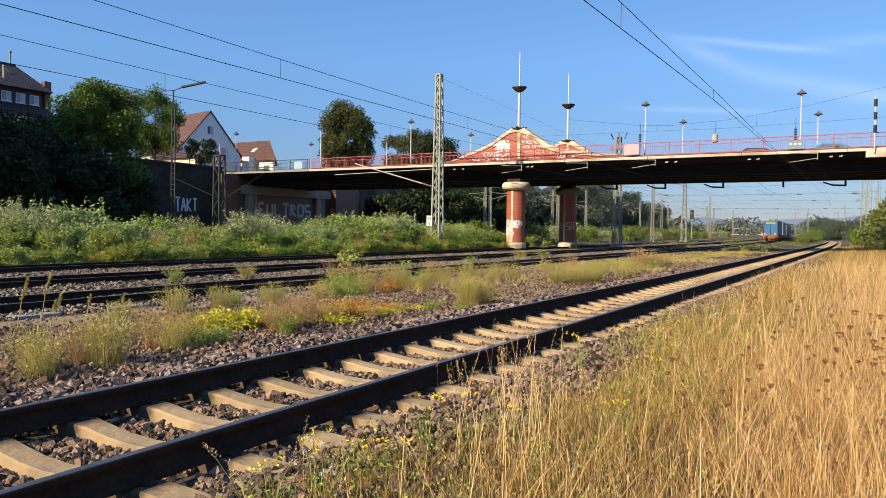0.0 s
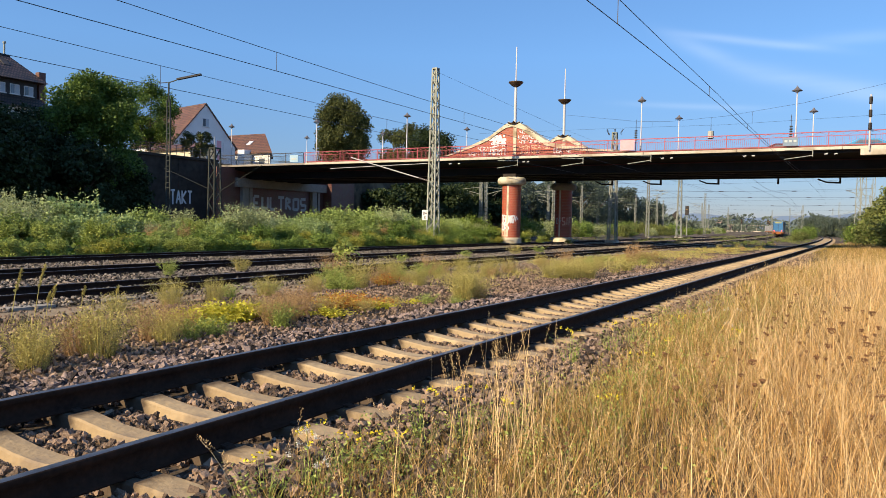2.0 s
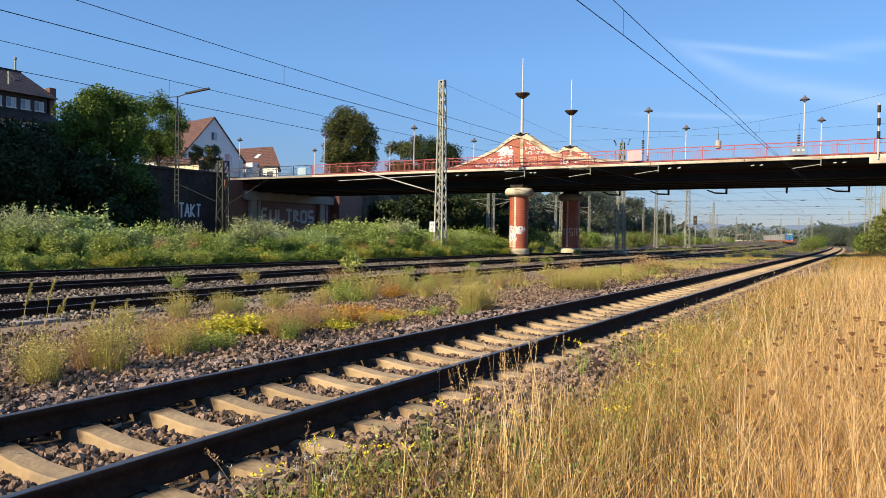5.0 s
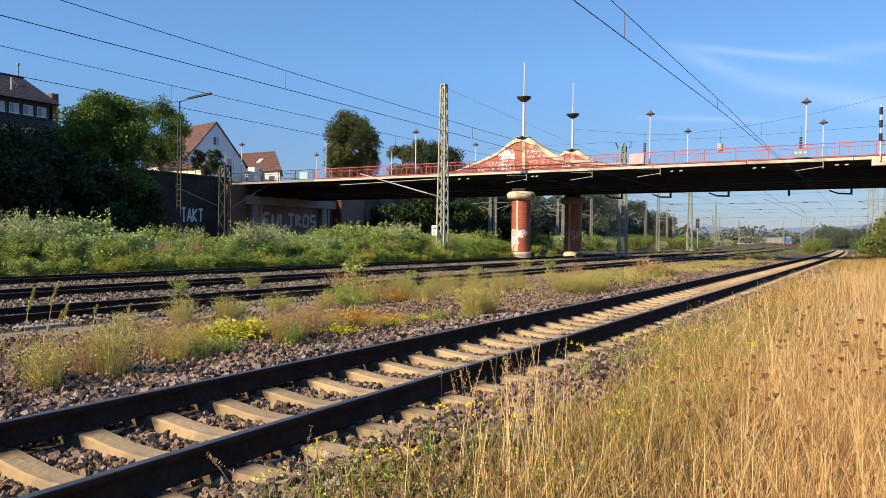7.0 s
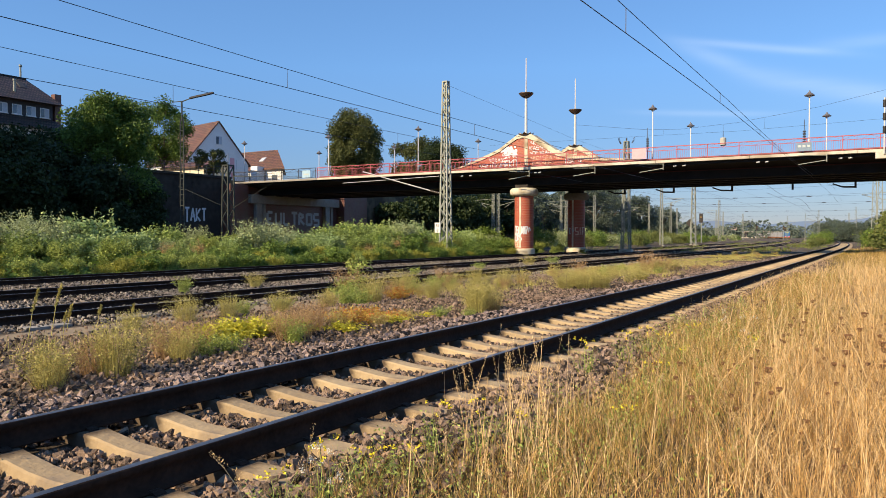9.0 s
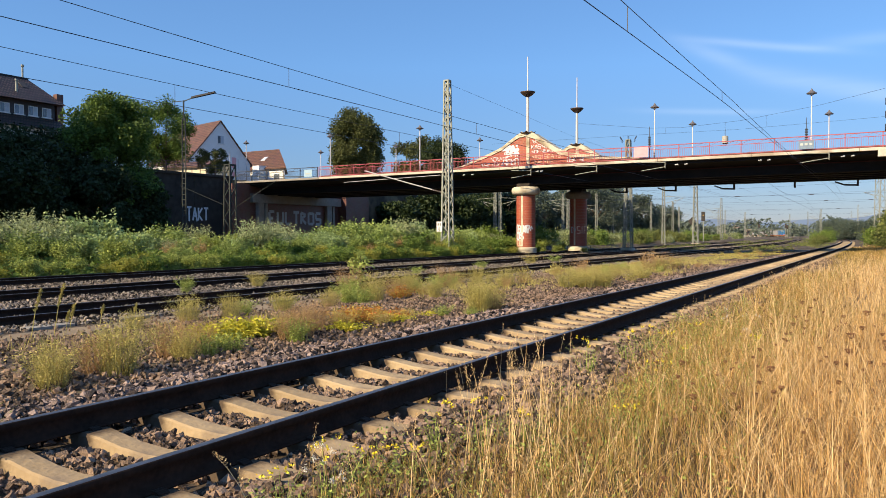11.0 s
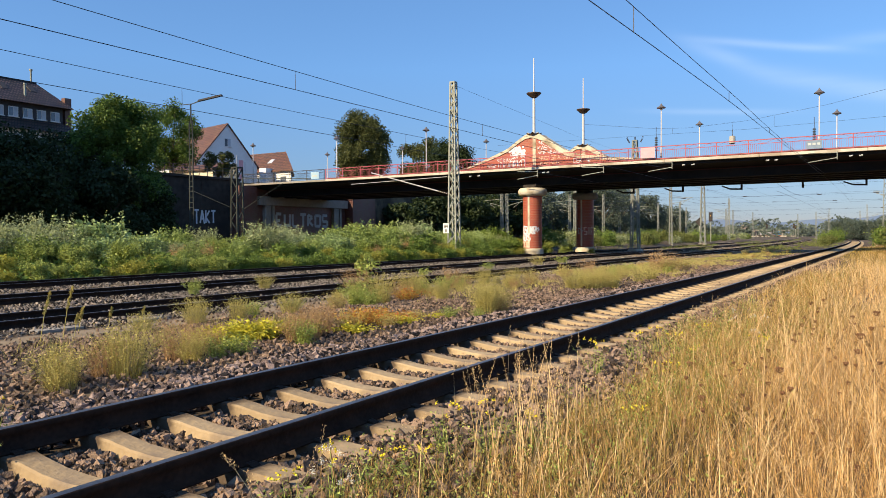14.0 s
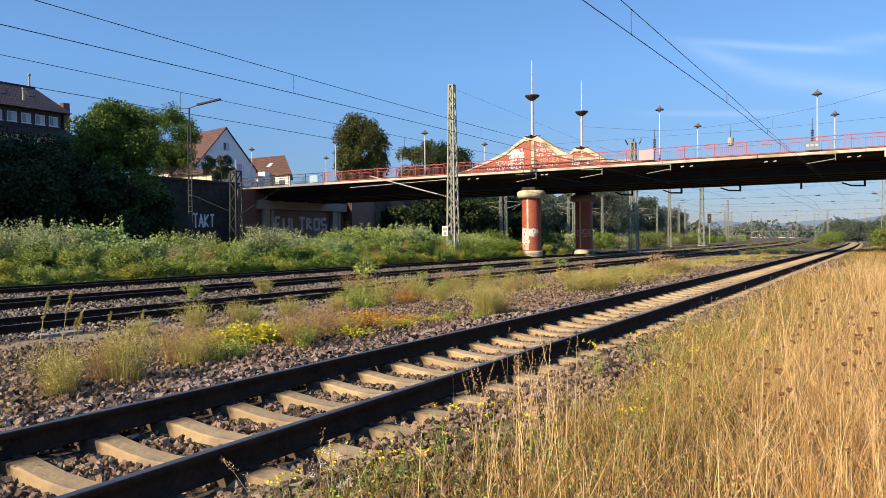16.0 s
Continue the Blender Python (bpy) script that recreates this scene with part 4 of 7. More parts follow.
def tree(name, label, x, y, z, height, base, rx, ry, leaf_mat, n=9000, leaf=0.34, count=60, group="trees"):
    global rng
    rng = np.random.default_rng(abs(int(x * 37 + y * 101 + height * 7)))
    t = thing(name, label, "tree", (x, y, z), rng.uniform(0, 360), group=group)
    s = Shape()
    top = base + (height - base) * 0.6
    s.bar((0, 0, -0.3), (0.15, 0.1, base), 0.075 * rx + 0.12, sides=9, taper=0.75).bar((0.15, 0.1, base), (0, 0.2, top), 0.06 * rx + 0.08, sides=8, taper=0.3)
    for k in range(7):
        a = k * 2.4
        zz = base + (top - base) * rng.uniform(0.0, 0.8)
        s.bar((0.1, 0.1, zz), (math.cos(a) * rx * 0.65, math.sin(a) * ry * 0.65, zz + rng.uniform(0.15, 0.4) * (height - base)), 0.05 * rx, sides=6, taper=0.25)
    part("trunk", s, M_BARK, t, "grey-brown trunk with limbs")
    pts = lobes_points(crown_lobes(height, base, rx, ry, count), n)
    part("crown", leaves("crown", pts, leaf, leaf_mat, 0.3, 0.7, 0.8), None, t)
    return t


# ---- retaining wall, terrace and abutment ----
terrace = new("terrace", Shape().box(-420, -60, -0.6, -62.6, 150, 7.45).mesh("terrace", M_SOIL))
tagged(terrace, "raised street terrace above the railway", "terrace", kind="structure")
wall_w = thing("retaining_wall", "dark stained concrete retaining wall with white graffiti", "retaining wall", kind="structure")
y = 5.0
while y < 58.0:
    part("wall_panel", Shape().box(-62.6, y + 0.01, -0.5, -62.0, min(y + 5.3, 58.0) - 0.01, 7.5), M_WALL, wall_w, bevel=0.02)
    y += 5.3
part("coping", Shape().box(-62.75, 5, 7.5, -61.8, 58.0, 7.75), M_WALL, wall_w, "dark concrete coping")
abut = thing("bridge_abutment", "dark red brick abutment with grey concrete frame and old graffiti", "abutment", kind="structure")
part("brick_wall", Shape().box(-62.6, 58.0, -0.5, -61.2, 82.0, 7.0), M_BRICKRED, abut, "dark red brick wall")
part("corner_pier", Shape().box(-62.0, 56.6, -0.5, -60.6, 59.2, 6.9), M_BRICKRED, abut, "red brick corner pier")
for y0 in (60.6, 72.6):
    part("frame_post", Shape().box(-61.2, y0, -0.5, -60.7, y0 + 0.9, 4.9), M_FRAMEWALL, abut, "grey concrete post", bevel=0.03)
    part("frame_post", Shape().box(-61.2, y0 + 1.2, -0.5, -60.8, y0 + 1.6, 4.9), M_FRAMEWALL, abut, "grey concrete post", bevel=0.03)
part("frame_beam", Shape().box(-61.2, 59.6, 4.9, -60.55, 75.2, 5.9), M_FRAMEWALL, abut, "grey concrete beam", bevel=0.03)
part("side_pier", Shape().box(-61.2, 75.4, -0.5, -59.9, 79.5, 6.5), M_BRICKRED, abut, "red brick pier")


def strokes(name, parent, origin, u, v, letters, size, gap, mat, thick=0.16, label="painted graffiti"):
    """Painted letters out of plain strokes on a wall: origin, directions along and up the wall."""
    glyphs = {"T": ((0, 1, 1, 1), (0.5, 0, 0.5, 1)), "A": ((0, 0, 0.5, 1), (0.5, 1, 1, 0), (0.25, 0.4, 0.75, 0.4)), "K": ((0, 0, 0, 1), (0, 0.45, 0.9, 1), (0, 0.45, 0.9, 0)),
              "R": ((0, 0, 0, 1), (0, 1, 0.8, 0.8), (0.8, 0.8, 0, 0.5), (0, 0.5, 0.9, 0)), "U": ((0, 0, 0, 1), (0, 0, 0.9, 0), (0.9, 0, 0.9, 1)), "L": ((0, 0, 0, 1), (0, 0, 0.8, 0)),
              "O": ((0, 0, 0, 1), (0, 1, 0.9, 1), (0.9, 1, 0.9, 0), (0, 0, 0.9, 0)), "S": ((0, 0, 0.9, 0), (0.9, 0, 0.9, 0.5), (0, 0.5, 0.9, 0.5), (0, 0.5, 0, 1), (0, 1, 0.9, 1)),
              "F": ((0, 0, 0, 1), (0, 1, 0.8, 1), (0, 0.5, 0.6, 0.5)), "I": ((0.4, 0, 0.4, 1),), "/": ((0, 0, 0.9, 1),), "~": ((0, 0.6, 0.4, 0.9), (0.4, 0.9, 0.6, 0.3), (0.6, 0.3, 1, 0.6)), "E": ((0, 0, 0, 1), (0, 1, 0.8, 1), (0, 0.5, 0.6, 0.5), (0, 0, 0.8, 0))}
    o, u, v = Vector(origin), Vector(u), Vector(v)
    s, n = Shape(), Vector(u).cross(Vector(v))
    for k, ch in enumerate(letters):
        for a, b, c, d in glyphs.get(ch, ()):
            jig = random.uniform(-0.06, 0.06)
            p = o + u * (k * gap + a * size[0]) + v * ((b + jig) * size[1])
            q = o + u * (k * gap + c * size[0]) + v * ((d + jig) * size[1])
            dirn = (q - p).normalized()
            w = n.cross(dirn) * thick / 2
            lift = n * (0.006 + 0.001 * (len(s.f) % 9))
            s.add([p - w + lift, q - w + lift, q + w + lift, p + w + lift], [(0, 1, 2, 3)])
    return part(name, s, mat, parent, label)


strokes("graffiti", wall_w, (-61.99, 51.7, 2.75), (0, 1, 0), (0, 0, 1), "TAKT", (0.56, 1.35), 0.74, M_GRAFFITI, 0.2, "white painted graffiti")
strokes("graffiti", abut, (-61.19, 62.8, 2.6), (0, 1, 0), (0, 0, 1), "EULTROS", (1.0, 1.35), 1.35, M_GRAFFITI_GREY, 0.34, "grey painted graffiti")

gr = thing("terrace_railing", "dark steel railing on the retaining wall", "railing")
for k in range(14):
    part("post", Shape().box(-62.33, 44 + k * 1.08 - 0.02, 7.75, -62.27, 44 + k * 1.08 + 0.02, 8.8), M_DARKRAIL, gr)
for z in (8.15, 8.5, 8.8):
    part("rail", Shape().box(-62.32, 44, z - 0.02, -62.28, 58.1, z + 0.02), M_DARKRAIL, gr)


# ---- houses on the terrace ----
def window_x(parent, x, y, z, w, h, panes=2):
    """A window in a wall that faces +x."""
    f = part("window", Shape().box(x - 0.05, y - w / 2, z - h / 2, x + 0.03, y + w / 2, z + h / 2), M_FRAME, parent, "white framed window")
    for k in range(panes):
        a = y - w / 2 + 0.07 + k * (w - 0.07) / panes
        part("pane", Shape().box(x + 0.032, a, z - h / 2 + 0.08, x + 0.05, a + (w - 0.07) / panes - 0.07, z + h / 2 - 0.08), M_BLIND if k % 2 else M_GLASS, f)
    part("sill", Shape().box(x - 0.05, y - w / 2 - 0.08, z - h / 2 - 0.08, x + 0.14, y + w / 2 + 0.08, z - h / 2), M_FRAME, f)


def gable_house(name, label, x0, x1, y0, y1, z0, eave, ridge, walls, roof, overhang=0.35, chimney=True):
    """A house whose ridge runs along x, with its gable towards +x."""
    h = thing(name, label, "house", group="houses on the terrace")
    ym = (y0 + y1) / 2
    part("wall", Shape().extrude_x([(y0, z0), (y0, eave), (ym, ridge), (y1, eave), (y1, z0)], x0, x1), walls, h)
    k = (ridge - eave) / (ym - y0)
    s = Shape()
    for a, sg in ((y0, -1), (y1, 1)):
        e = (a + sg * overhang, eave - k * overhang)
        s.extrude_x([(e[0], e[1] + 0.05), (ym, ridge + 0.05), (ym, ridge + 0.28), (e[0], e[1] + 0.28)][::sg], x0 - overhang, x1 + overhang * 0.5)
    part("roof", s, roof, h, "tiled pitched roof")
    if chimney:
        part("chimney", Shape().box(x0 + 2, ym - 0.4, ridge - 0.6, x0 + 2.7, ym + 0.3, ridge + 1.0), M_BRICKRED, h, "brick chimney")
    return h


h1 = gable_house("house", "white rendered house with steep brown tiled roof", -103, -90, 76.4, 87.0, 7.2, 12.8, 19.1, M_PLASTER, M_ROOF, chimney=False)
for y, z, w, hh in ((81.7, 16.3, 1.1, 1.3), (84.2, 12.7, 1.3, 1.6), (79.2, 12.7, 1.3, 1.6), (84.2, 9.6, 1.3, 1.6), (79.2, 9.6, 1.3, 1.6)):
    window_x(h1, -90, y, z, w, hh)
h1.matrix_basis = Matrix.Translation((-90, 81.7, 0)) @ pose(0, 0, 0, 0, 0, -12) @ Matrix.Translation((90, -81.7, 0))
h2 = thing("house", "low white house with red-brown tiled roof and small skylight", "house", group="houses on the terrace")
base_h2 = [(-106, 95.4), (-89.4, 95.4), (-97.8, 104.6), (-106, 104.6)]
part("wall", Shape().add([(u, v, z) for z in (7.2, 12.9) for u, v in base_h2], [(3, 2, 1, 0), (4, 5, 6, 7), (0, 1, 5, 4), (1, 2, 6, 5), (2, 3, 7, 6), (3, 0, 4, 7)]), M_PLASTER, h2)
edge_h2 = [(-106.5, 94.9), (-88.5, 94.9), (-97.6, 105.1), (-106.5, 105.1)]
part("roof", Shape().add([(u, v, z) for z in (12.8, 13.0) for u, v in edge_h2] + [(-94.9, 100, 16.95), (-106.5, 100, 16.95)],
                         [(3, 2, 1, 0), (0, 1, 5, 4), (1, 2, 6, 5), (2, 3, 7, 6), (4, 5, 8, 9), (5, 6, 8), (6, 7, 9, 8), (3, 0, 4, 9, 7)]), M_ROOF, h2, "red-brown tiled roof")
part("skylight", Shape().add([(-96.6, 97.0, 14.72), (-95.6, 97.0, 14.72), (-95.6, 97.9, 15.42), (-96.6, 97.9, 15.42), (-96.6, 97.0, 14.5), (-95.6, 97.0, 14.5), (-95.6, 97.9, 15.2), (-96.6, 97.9, 15.2)],
                             [(0, 1, 2, 3), (0, 4, 5, 1), (1, 5, 6, 2), (2, 6, 7, 3), (3, 7, 4, 0)]), M_BLIND, h2)
part("dormer", Shape().box(-95.2, 93.6, 10.6, -93.6, 95.6, 13.4), M_PLASTER, h2, "white dormer box")
for k in range(4):
    f = part("window", Shape().box(-100 + k * 2.7, 95.35, 10.4, -98.6 + k * 2.7, 95.42, 12.0), M_FRAME, h2, "white framed window")
    part("pane", Shape().box(-99.9 + k * 2.7, 95.3, 10.5, -98.7 + k * 2.7, 95.34, 11.9), M_GLASS, f)
h3 = gable_house("house", "small cream rendered annexe with flat tiled roof", -84, -76, 66.5, 71, 7.2, 10.2, 11.0, M_CREAMWALL, M_ROOF, chimney=False)
for y in (67.6, 69.6):
    window_x(h3, -76, y, 9.1, 0.9, 1.2)

h0 = thing("house", "large old house with dark slate dormer storey and hipped pantile roof", "house", group="houses on the terrace")
part("wall", Shape().box(-86.6, 25.2, 7.2, -78.4, 48.2, 12.8), M_PLASTER, h0, "white rendered wall")
part("upper_wall", Shape().box(-86.3, 25.8, 12.8, -78.8, 47.8, 15.7), M_SLATE, h0, "dark slate clad upper storey")
sk = Shape().add([(-87.0, 24.8, 12.75), (-77.4, 24.8, 12.75), (-77.4, 49.0, 12.75), (-87.0, 49.0, 12.75), (-86.2, 26.0, 13.9), (-78.7, 26.0, 13.9), (-78.7, 47.9, 13.9), (-86.2, 47.9, 13.9)],
                 [(0, 1, 5, 4), (1, 2, 6, 5), (2, 3, 7, 6), (3, 0, 4, 7), (3, 2, 1, 0)])
part("skirt_roof", sk, M_ROOFDARK, h0, "dark pantile skirt roof")
hip = Shape().add([(-87.1, 25.1, 15.6), (-77.9, 25.1, 15.6), (-77.9, 48.6, 15.6), (-87.1, 48.6, 15.6), (-82.5, 28.5, 18.75), (-82.5, 46.9, 18.75)],
                  [(0, 1, 4), (1, 2, 5, 4), (2, 3, 5), (3, 0, 4, 5), (3, 2, 1, 0)])
part("roof", hip, M_ROOFDARK, h0, "dark brown hipped pantile roof")
part("chimney", Shape().box(-79.7, 48.2, 12.0, -79.0, 48.95, 16.95), M_BRICKRED, h0, "brick chimney at the gable")
part("vent_pipe", Shape().lathe(-82.5, 46.4, [(0.1, 18.4), (0.1, 20.0), (0.17, 20.05), (0.17, 20.25)], 10), M_GALV, h0, "grey metal flue")
part("vent_pipe", Shape().lathe(-79.4, 44.0, [(0.13, 16.2), (0.13, 17.7), (0.17, 17.75), (0.17, 17.9)], 10), M_GALV, h0, "grey metal flue")
for y, x in ((45.2, -80.9), (42.0, -80.6)):
    z = 15.6 + (-77.9 - x) * 0.685
    part("roof_window", Shape().add([(x - 0.5, y, z + 0.5), (x + 0.5, y, z - 0.28), (x + 0.5, y + 0.7, z - 0.28), (x - 0.5, y + 0.7, z + 0.5), (x - 0.5, y, z + 0.2), (x + 0.5, y, z - 0.5), (x + 0.5, y + 0.7, z - 0.5), (x - 0.5, y + 0.7, z + 0.2)],
                                    [(0, 1, 2, 3), (0, 4, 5, 1), (1, 5, 6, 2), (2, 6, 7, 3), (3, 7, 4, 0)]), M_SLATE, h0, "small dark skylight")
ridge = Shape()
for k in range(46):
    ridge.box(-82.62, 28.6 + k * 0.4, 18.69, -82.38, 28.97 + k * 0.4, 18.85)
part("ridge_tiles", ridge, M_ROOFDARK, h0, "dark ridge tiles", )
for k in range(13):
    window_x(h0, -78.79, 46.9 - k * 1.5, 14.62, 1.02, 1.05, 2)
for k in range(3):
    window_x(h0, -78.4, 45.2 - k * 4, 11.0, 1.2, 1.7, 2)

banner = thing("banner", "tall white banner on a pole", "banner", (-74.5, 69.8, 0))
part("pole", Shape().bar((0, -0.6, 7.4), (0, -0.6, 12.2), 0.08, sides=8), M_WHITEPOLE, banner)
part("cloth", Shape().box(-0.01, -0.55, 8.6, 0.02, 0.75, 12.1), M_PLASTER, banner, "white banner cloth with pale red print")
part("print_bar", Shape().box(0.021, -0.3, 10.2, 0.026, 0.5, 11.6), M_PINK, banner)
part("print_bar", Shape().box(0.021, -0.2, 9.0, 0.026, 0.4, 9.7), M_PINK, banner)

# ---- trees ----
tree("maple_tree", "broad green maple with dense crown beside the retaining wall", -57.2, 39.6, 0.0, 14.8, 0.6, 4.35, 4.35, M_MAPLE, 95000, 0.2, 210)
tree("deciduous_tree", "dark green tree above the retaining wall", -68.6, 54.2, 7.4, 9.4, 1.0, 3.6, 3.8, M_MAPLE, 22000, 0.19, 80)
tree("deciduous_tree", "small tree above the retaining wall", -64.6, 57.6, 7.4, 4.0, 0.6, 1.8, 1.8, M_OLIVE, 7000, 0.15, 30)
for x, y, h, r in ((-58.5, 34.0, 10.6, 4.2), (-55.0, 30.0, 10.0, 4.4), (-60.0, 28.5, 11.5, 4.6), (-52.5, 35.5, 7.0, 3.2), (-50.5, 27.5, 7.0, 3.6), (-57.0, 24.0, 11.0, 4.6), (-56.0, 41.0, 7.2, 3.2), (-56.5, 37.0, 8.5, 3.6)):
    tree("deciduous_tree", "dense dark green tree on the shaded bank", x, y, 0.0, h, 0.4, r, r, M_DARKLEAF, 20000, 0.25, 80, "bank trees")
# Out-of-view trees, added only to cast shade over the bank
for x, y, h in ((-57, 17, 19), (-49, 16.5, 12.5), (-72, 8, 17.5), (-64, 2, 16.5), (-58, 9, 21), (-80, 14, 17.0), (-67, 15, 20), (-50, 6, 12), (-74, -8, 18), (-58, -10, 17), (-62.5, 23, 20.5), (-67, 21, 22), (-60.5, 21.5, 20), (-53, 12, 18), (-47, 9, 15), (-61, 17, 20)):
    tree("deciduous_tree", "unseen tall tree added to shade the bank", x, y, 0.0, h, 1.0, 5.8, 5.8, M_DARKLEAF, 9000, 0.8, 70, "bank trees")
tree("round_tree", "tall dense dark green tree behind the bridge", -68.4, 88.3, 7.4, 13.6, 0.3, 4.5, 4.5, M_OLIVE, 60000, 0.24, 200)
tree("deciduous_tree", "light green tree behind the bridge", -73.0, 112, 7.4, 13.0, 1.0, 5.0, 5.0, M_OLIVE, 22000, 0.28, 70)
tree("deciduous_tree", "dark green tree behind the bridge", -66.0, 110, 7.4, 11.2, 1.0, 4.8, 4.6, M_DARKLEAF, 20000, 0.28, 70)
tree("deciduous_tree", "small dark tree behind the bridge", -93.5, 118, 7.4, 8.0, 1.0, 3.0, 3.0, M_DARKLEAF, 3000, 0.4, 30)
for x, y, h, r in ((-60, 88, 7, 3.6), (-60, 96, 8, 4), (-59, 104, 8.5, 4), (-60, 113, 9, 4.2), (-60, 122, 9.5, 4.5), (-61, 132, 10, 4.5), (-62, 142, 11, 5), (-62, 152, 12, 5), (-72, 100, 9, 5), (-70, 116, 11, 5.5), (-68, 128, 12, 6), (-73, 138, 13, 6), (-69, 150, 14, 6), (-74, 160, 15, 6.5), (-66, 160, 13, 6), (-66, 172, 15, 6.5), (-60, 172, 14.5, 6.5), (-70, 186, 17, 7), (-63, 190, 16, 7), (-66, 204, 16, 7), (-60, 210, 14, 6), (-64, 226, 13, 6), (-62, 246, 11.5, 6), (-66, 264, 11, 6)):
    # Trees farther back take the leaf colour with haze in it
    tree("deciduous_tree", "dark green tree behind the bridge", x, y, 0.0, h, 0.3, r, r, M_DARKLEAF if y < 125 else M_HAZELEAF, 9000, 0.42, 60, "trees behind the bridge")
for x, y, h, r in ((4.6, 106, 8.6, 3.8), (4.5, 96, 6.0, 3.6), (7, 88, 7.0, 4), (2.6, 118, 5.5, 3.4), (9, 76, 7, 4), (1.5, 150, 5.5, 4.5), (-1.0, 205, 5.2, 5), (4.5, 175, 7.5, 5.5), (-8.5, 240, 5.6, 6), (-14, 290, 7.5, 7), (-4, 262, 6, 6)):
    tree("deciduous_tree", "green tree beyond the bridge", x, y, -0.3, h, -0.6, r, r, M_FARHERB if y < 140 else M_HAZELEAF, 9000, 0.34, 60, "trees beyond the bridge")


# ---- shrub belt beyond the main line ----
def shrub_mesh(height, radius, mat, n, leaf, spikes, shell=0.34):
    lob = crown_lobes(height * 0.86, -0.3, radius, radius, 22, 0.6)
    pts = lobes_points(lob, n, shell)
    pts = pts + rng.normal(0, 0.09 * radius, pts.shape)
    pts = pts[pts[:, 2] > -0.1]
    meshes = [leaves("foliage", pts, leaf, mat, 0.0, 0.62, 0.9)]
    k = spikes * 16
    sx = rng.normal(0, radius * 0.5, (spikes, 2))
    sp = np.repeat(np.concatenate([sx, np.full((spikes, 1), height * 0.55)], 1), 16, 0)
    sp[:, 2] += np.tile(np.linspace(0, 1, 16), spikes) * height * np.repeat(rng.uniform(0.16, 0.46, spikes), 16)
    sp[:, :2] += rng.normal(0, 0.05, (k, 2))
    meshes.append(leaves("spikes", sp, leaf * 0.95, mat, -0.2, 0.42, 0.6))
    return join_meshes("foliage", meshes)


def shrub(name, label, mesh, x, y, scale=1.0, group="shrub belt"):
    s = thing(name, label, "shrub", (x, y, float(ground_z(x, y)) - 0.05), random.uniform(0, 360), group=group)
    f = new("foliage", mesh)
    f.parent = s
    s.scale = (scale, scale, scale * random.uniform(0.88, 1.12))
    return s


SHRUBS = [("green leafy shrub in the belt beside the tracks", shrub_mesh(2.5, 1.7, M_BUSH, 3900, 0.165, 18)),
          ("grey-green mugwort thicket beside the tracks", shrub_mesh(2.6, 1.4, M_MUGWORT, 3000, 0.14, 60)),
          ("yellow-green leafy shrub beside the tracks", shrub_mesh(1.7, 1.5, M_YELLOWBUSH, 2800, 0.14, 14)),
          ("dark green bramble thicket beside the tracks", shrub_mesh(2.2, 1.8, M_BRAMBLE, 3600, 0.19, 8)),
          ("tall green herbs beside the tracks", shrub_mesh(2.2, 1.3, M_GREENWEED, 3400, 0.13, 44)),
          ("broad-leaved pale green elder shrub beside the tracks", shrub_mesh(2.7, 1.6, M_ELDER, 3000, 0.2, 12)),
          ("withered reddish brown herbs in the green belt", shrub_mesh(1.8, 0.7, M_BROWNWEED, 900, 0.09, 18))]
FAR_SHRUBS = [(lab, shrub_mesh(2.3, 1.6, mat, 2200, 0.16, 14)) for (lab, _), mat in zip(SHRUBS, (M_BRAMBLE, M_MUGWORT, M_YELLOWBUSH, M_FARHERB, M_FARHERB))]
for k in range(96):
    yy = 6 + k * 0.62 + random.uniform(-0.4, 0.4)
    row = k % 3
    xx = (-30.2, -32.2, -34.8)[row] + random.uniform(-0.6, 0.6)
    if row == 0:
        kind = random.choice((2, 2, 4, 3, 3, 0))
    elif yy > 40:
        kind = random.choice((0, 3, 0, 5, 1, 3))
    else:
        kind = random.choice((0, 1, 5, 4, 5, 0))
    if yy < 22 and row == 2:
        kind = 1
    lab, me = SHRUBS[kind]
    shrub("shrub", lab, me, xx, yy, random.uniform(0.74, 1.1) * (0.62, 0.84, 0.98)[row] * (0.8 if 24 < yy < 41 else 1.1 if 43 < yy < 53 else 1.0))
for x, y, sc in ((-33.6, 17.6, 0.86), (-33.0, 19.0, 0.8), (-34.2, 20.6, 0.76), (-31.6, 31.4, 0.9), (-31.4, 32.6, 0.9)):
    shrub("shrub", SHRUBS[1][0], SHRUBS[1][1], x, y, sc)
for k in range(8):
    lab, me = SHRUBS[6]
    shrub("shrub", lab, me, random.uniform(-31.4, -29.6), random.uniform(16, 56), random.uniform(0.5, 0.8))
for k in range(52):
    lab, me = SHRUBS[random.choice((3, 3, 4, 2))]
    shrub("shrub", lab, me, -28.5 + random.uniform(-0.25, 0.15), 6 + k * 1.12, random.uniform(0.34, 0.56))
for x, y, sc in ((-28.9, 61.5, 0.6), (-28.0, 63.0, 0.45), (-29.6, 60.0, 0.75), (-26.9, 66.0, 0.4), (-28.8, 67.0, 0.6), (-25.2, 69.0, 0.32), (-28.0, 70.0, 0.5)):
    lab, me = SHRUBS[random.choice((3, 4, 2))]
    shrub("shrub", lab, me, x, y, sc)
for k in range(34):
    lab, me = FAR_SHRUBS[random.choice((0, 0, 3, 4, 1))]
    yy = 66 + k * 3.2
    shrub("shrub", lab, me, curve_x(-32 + random.uniform(-3, 1.5), yy), yy, random.uniform(0.7, 1.2), "far shrub belt")
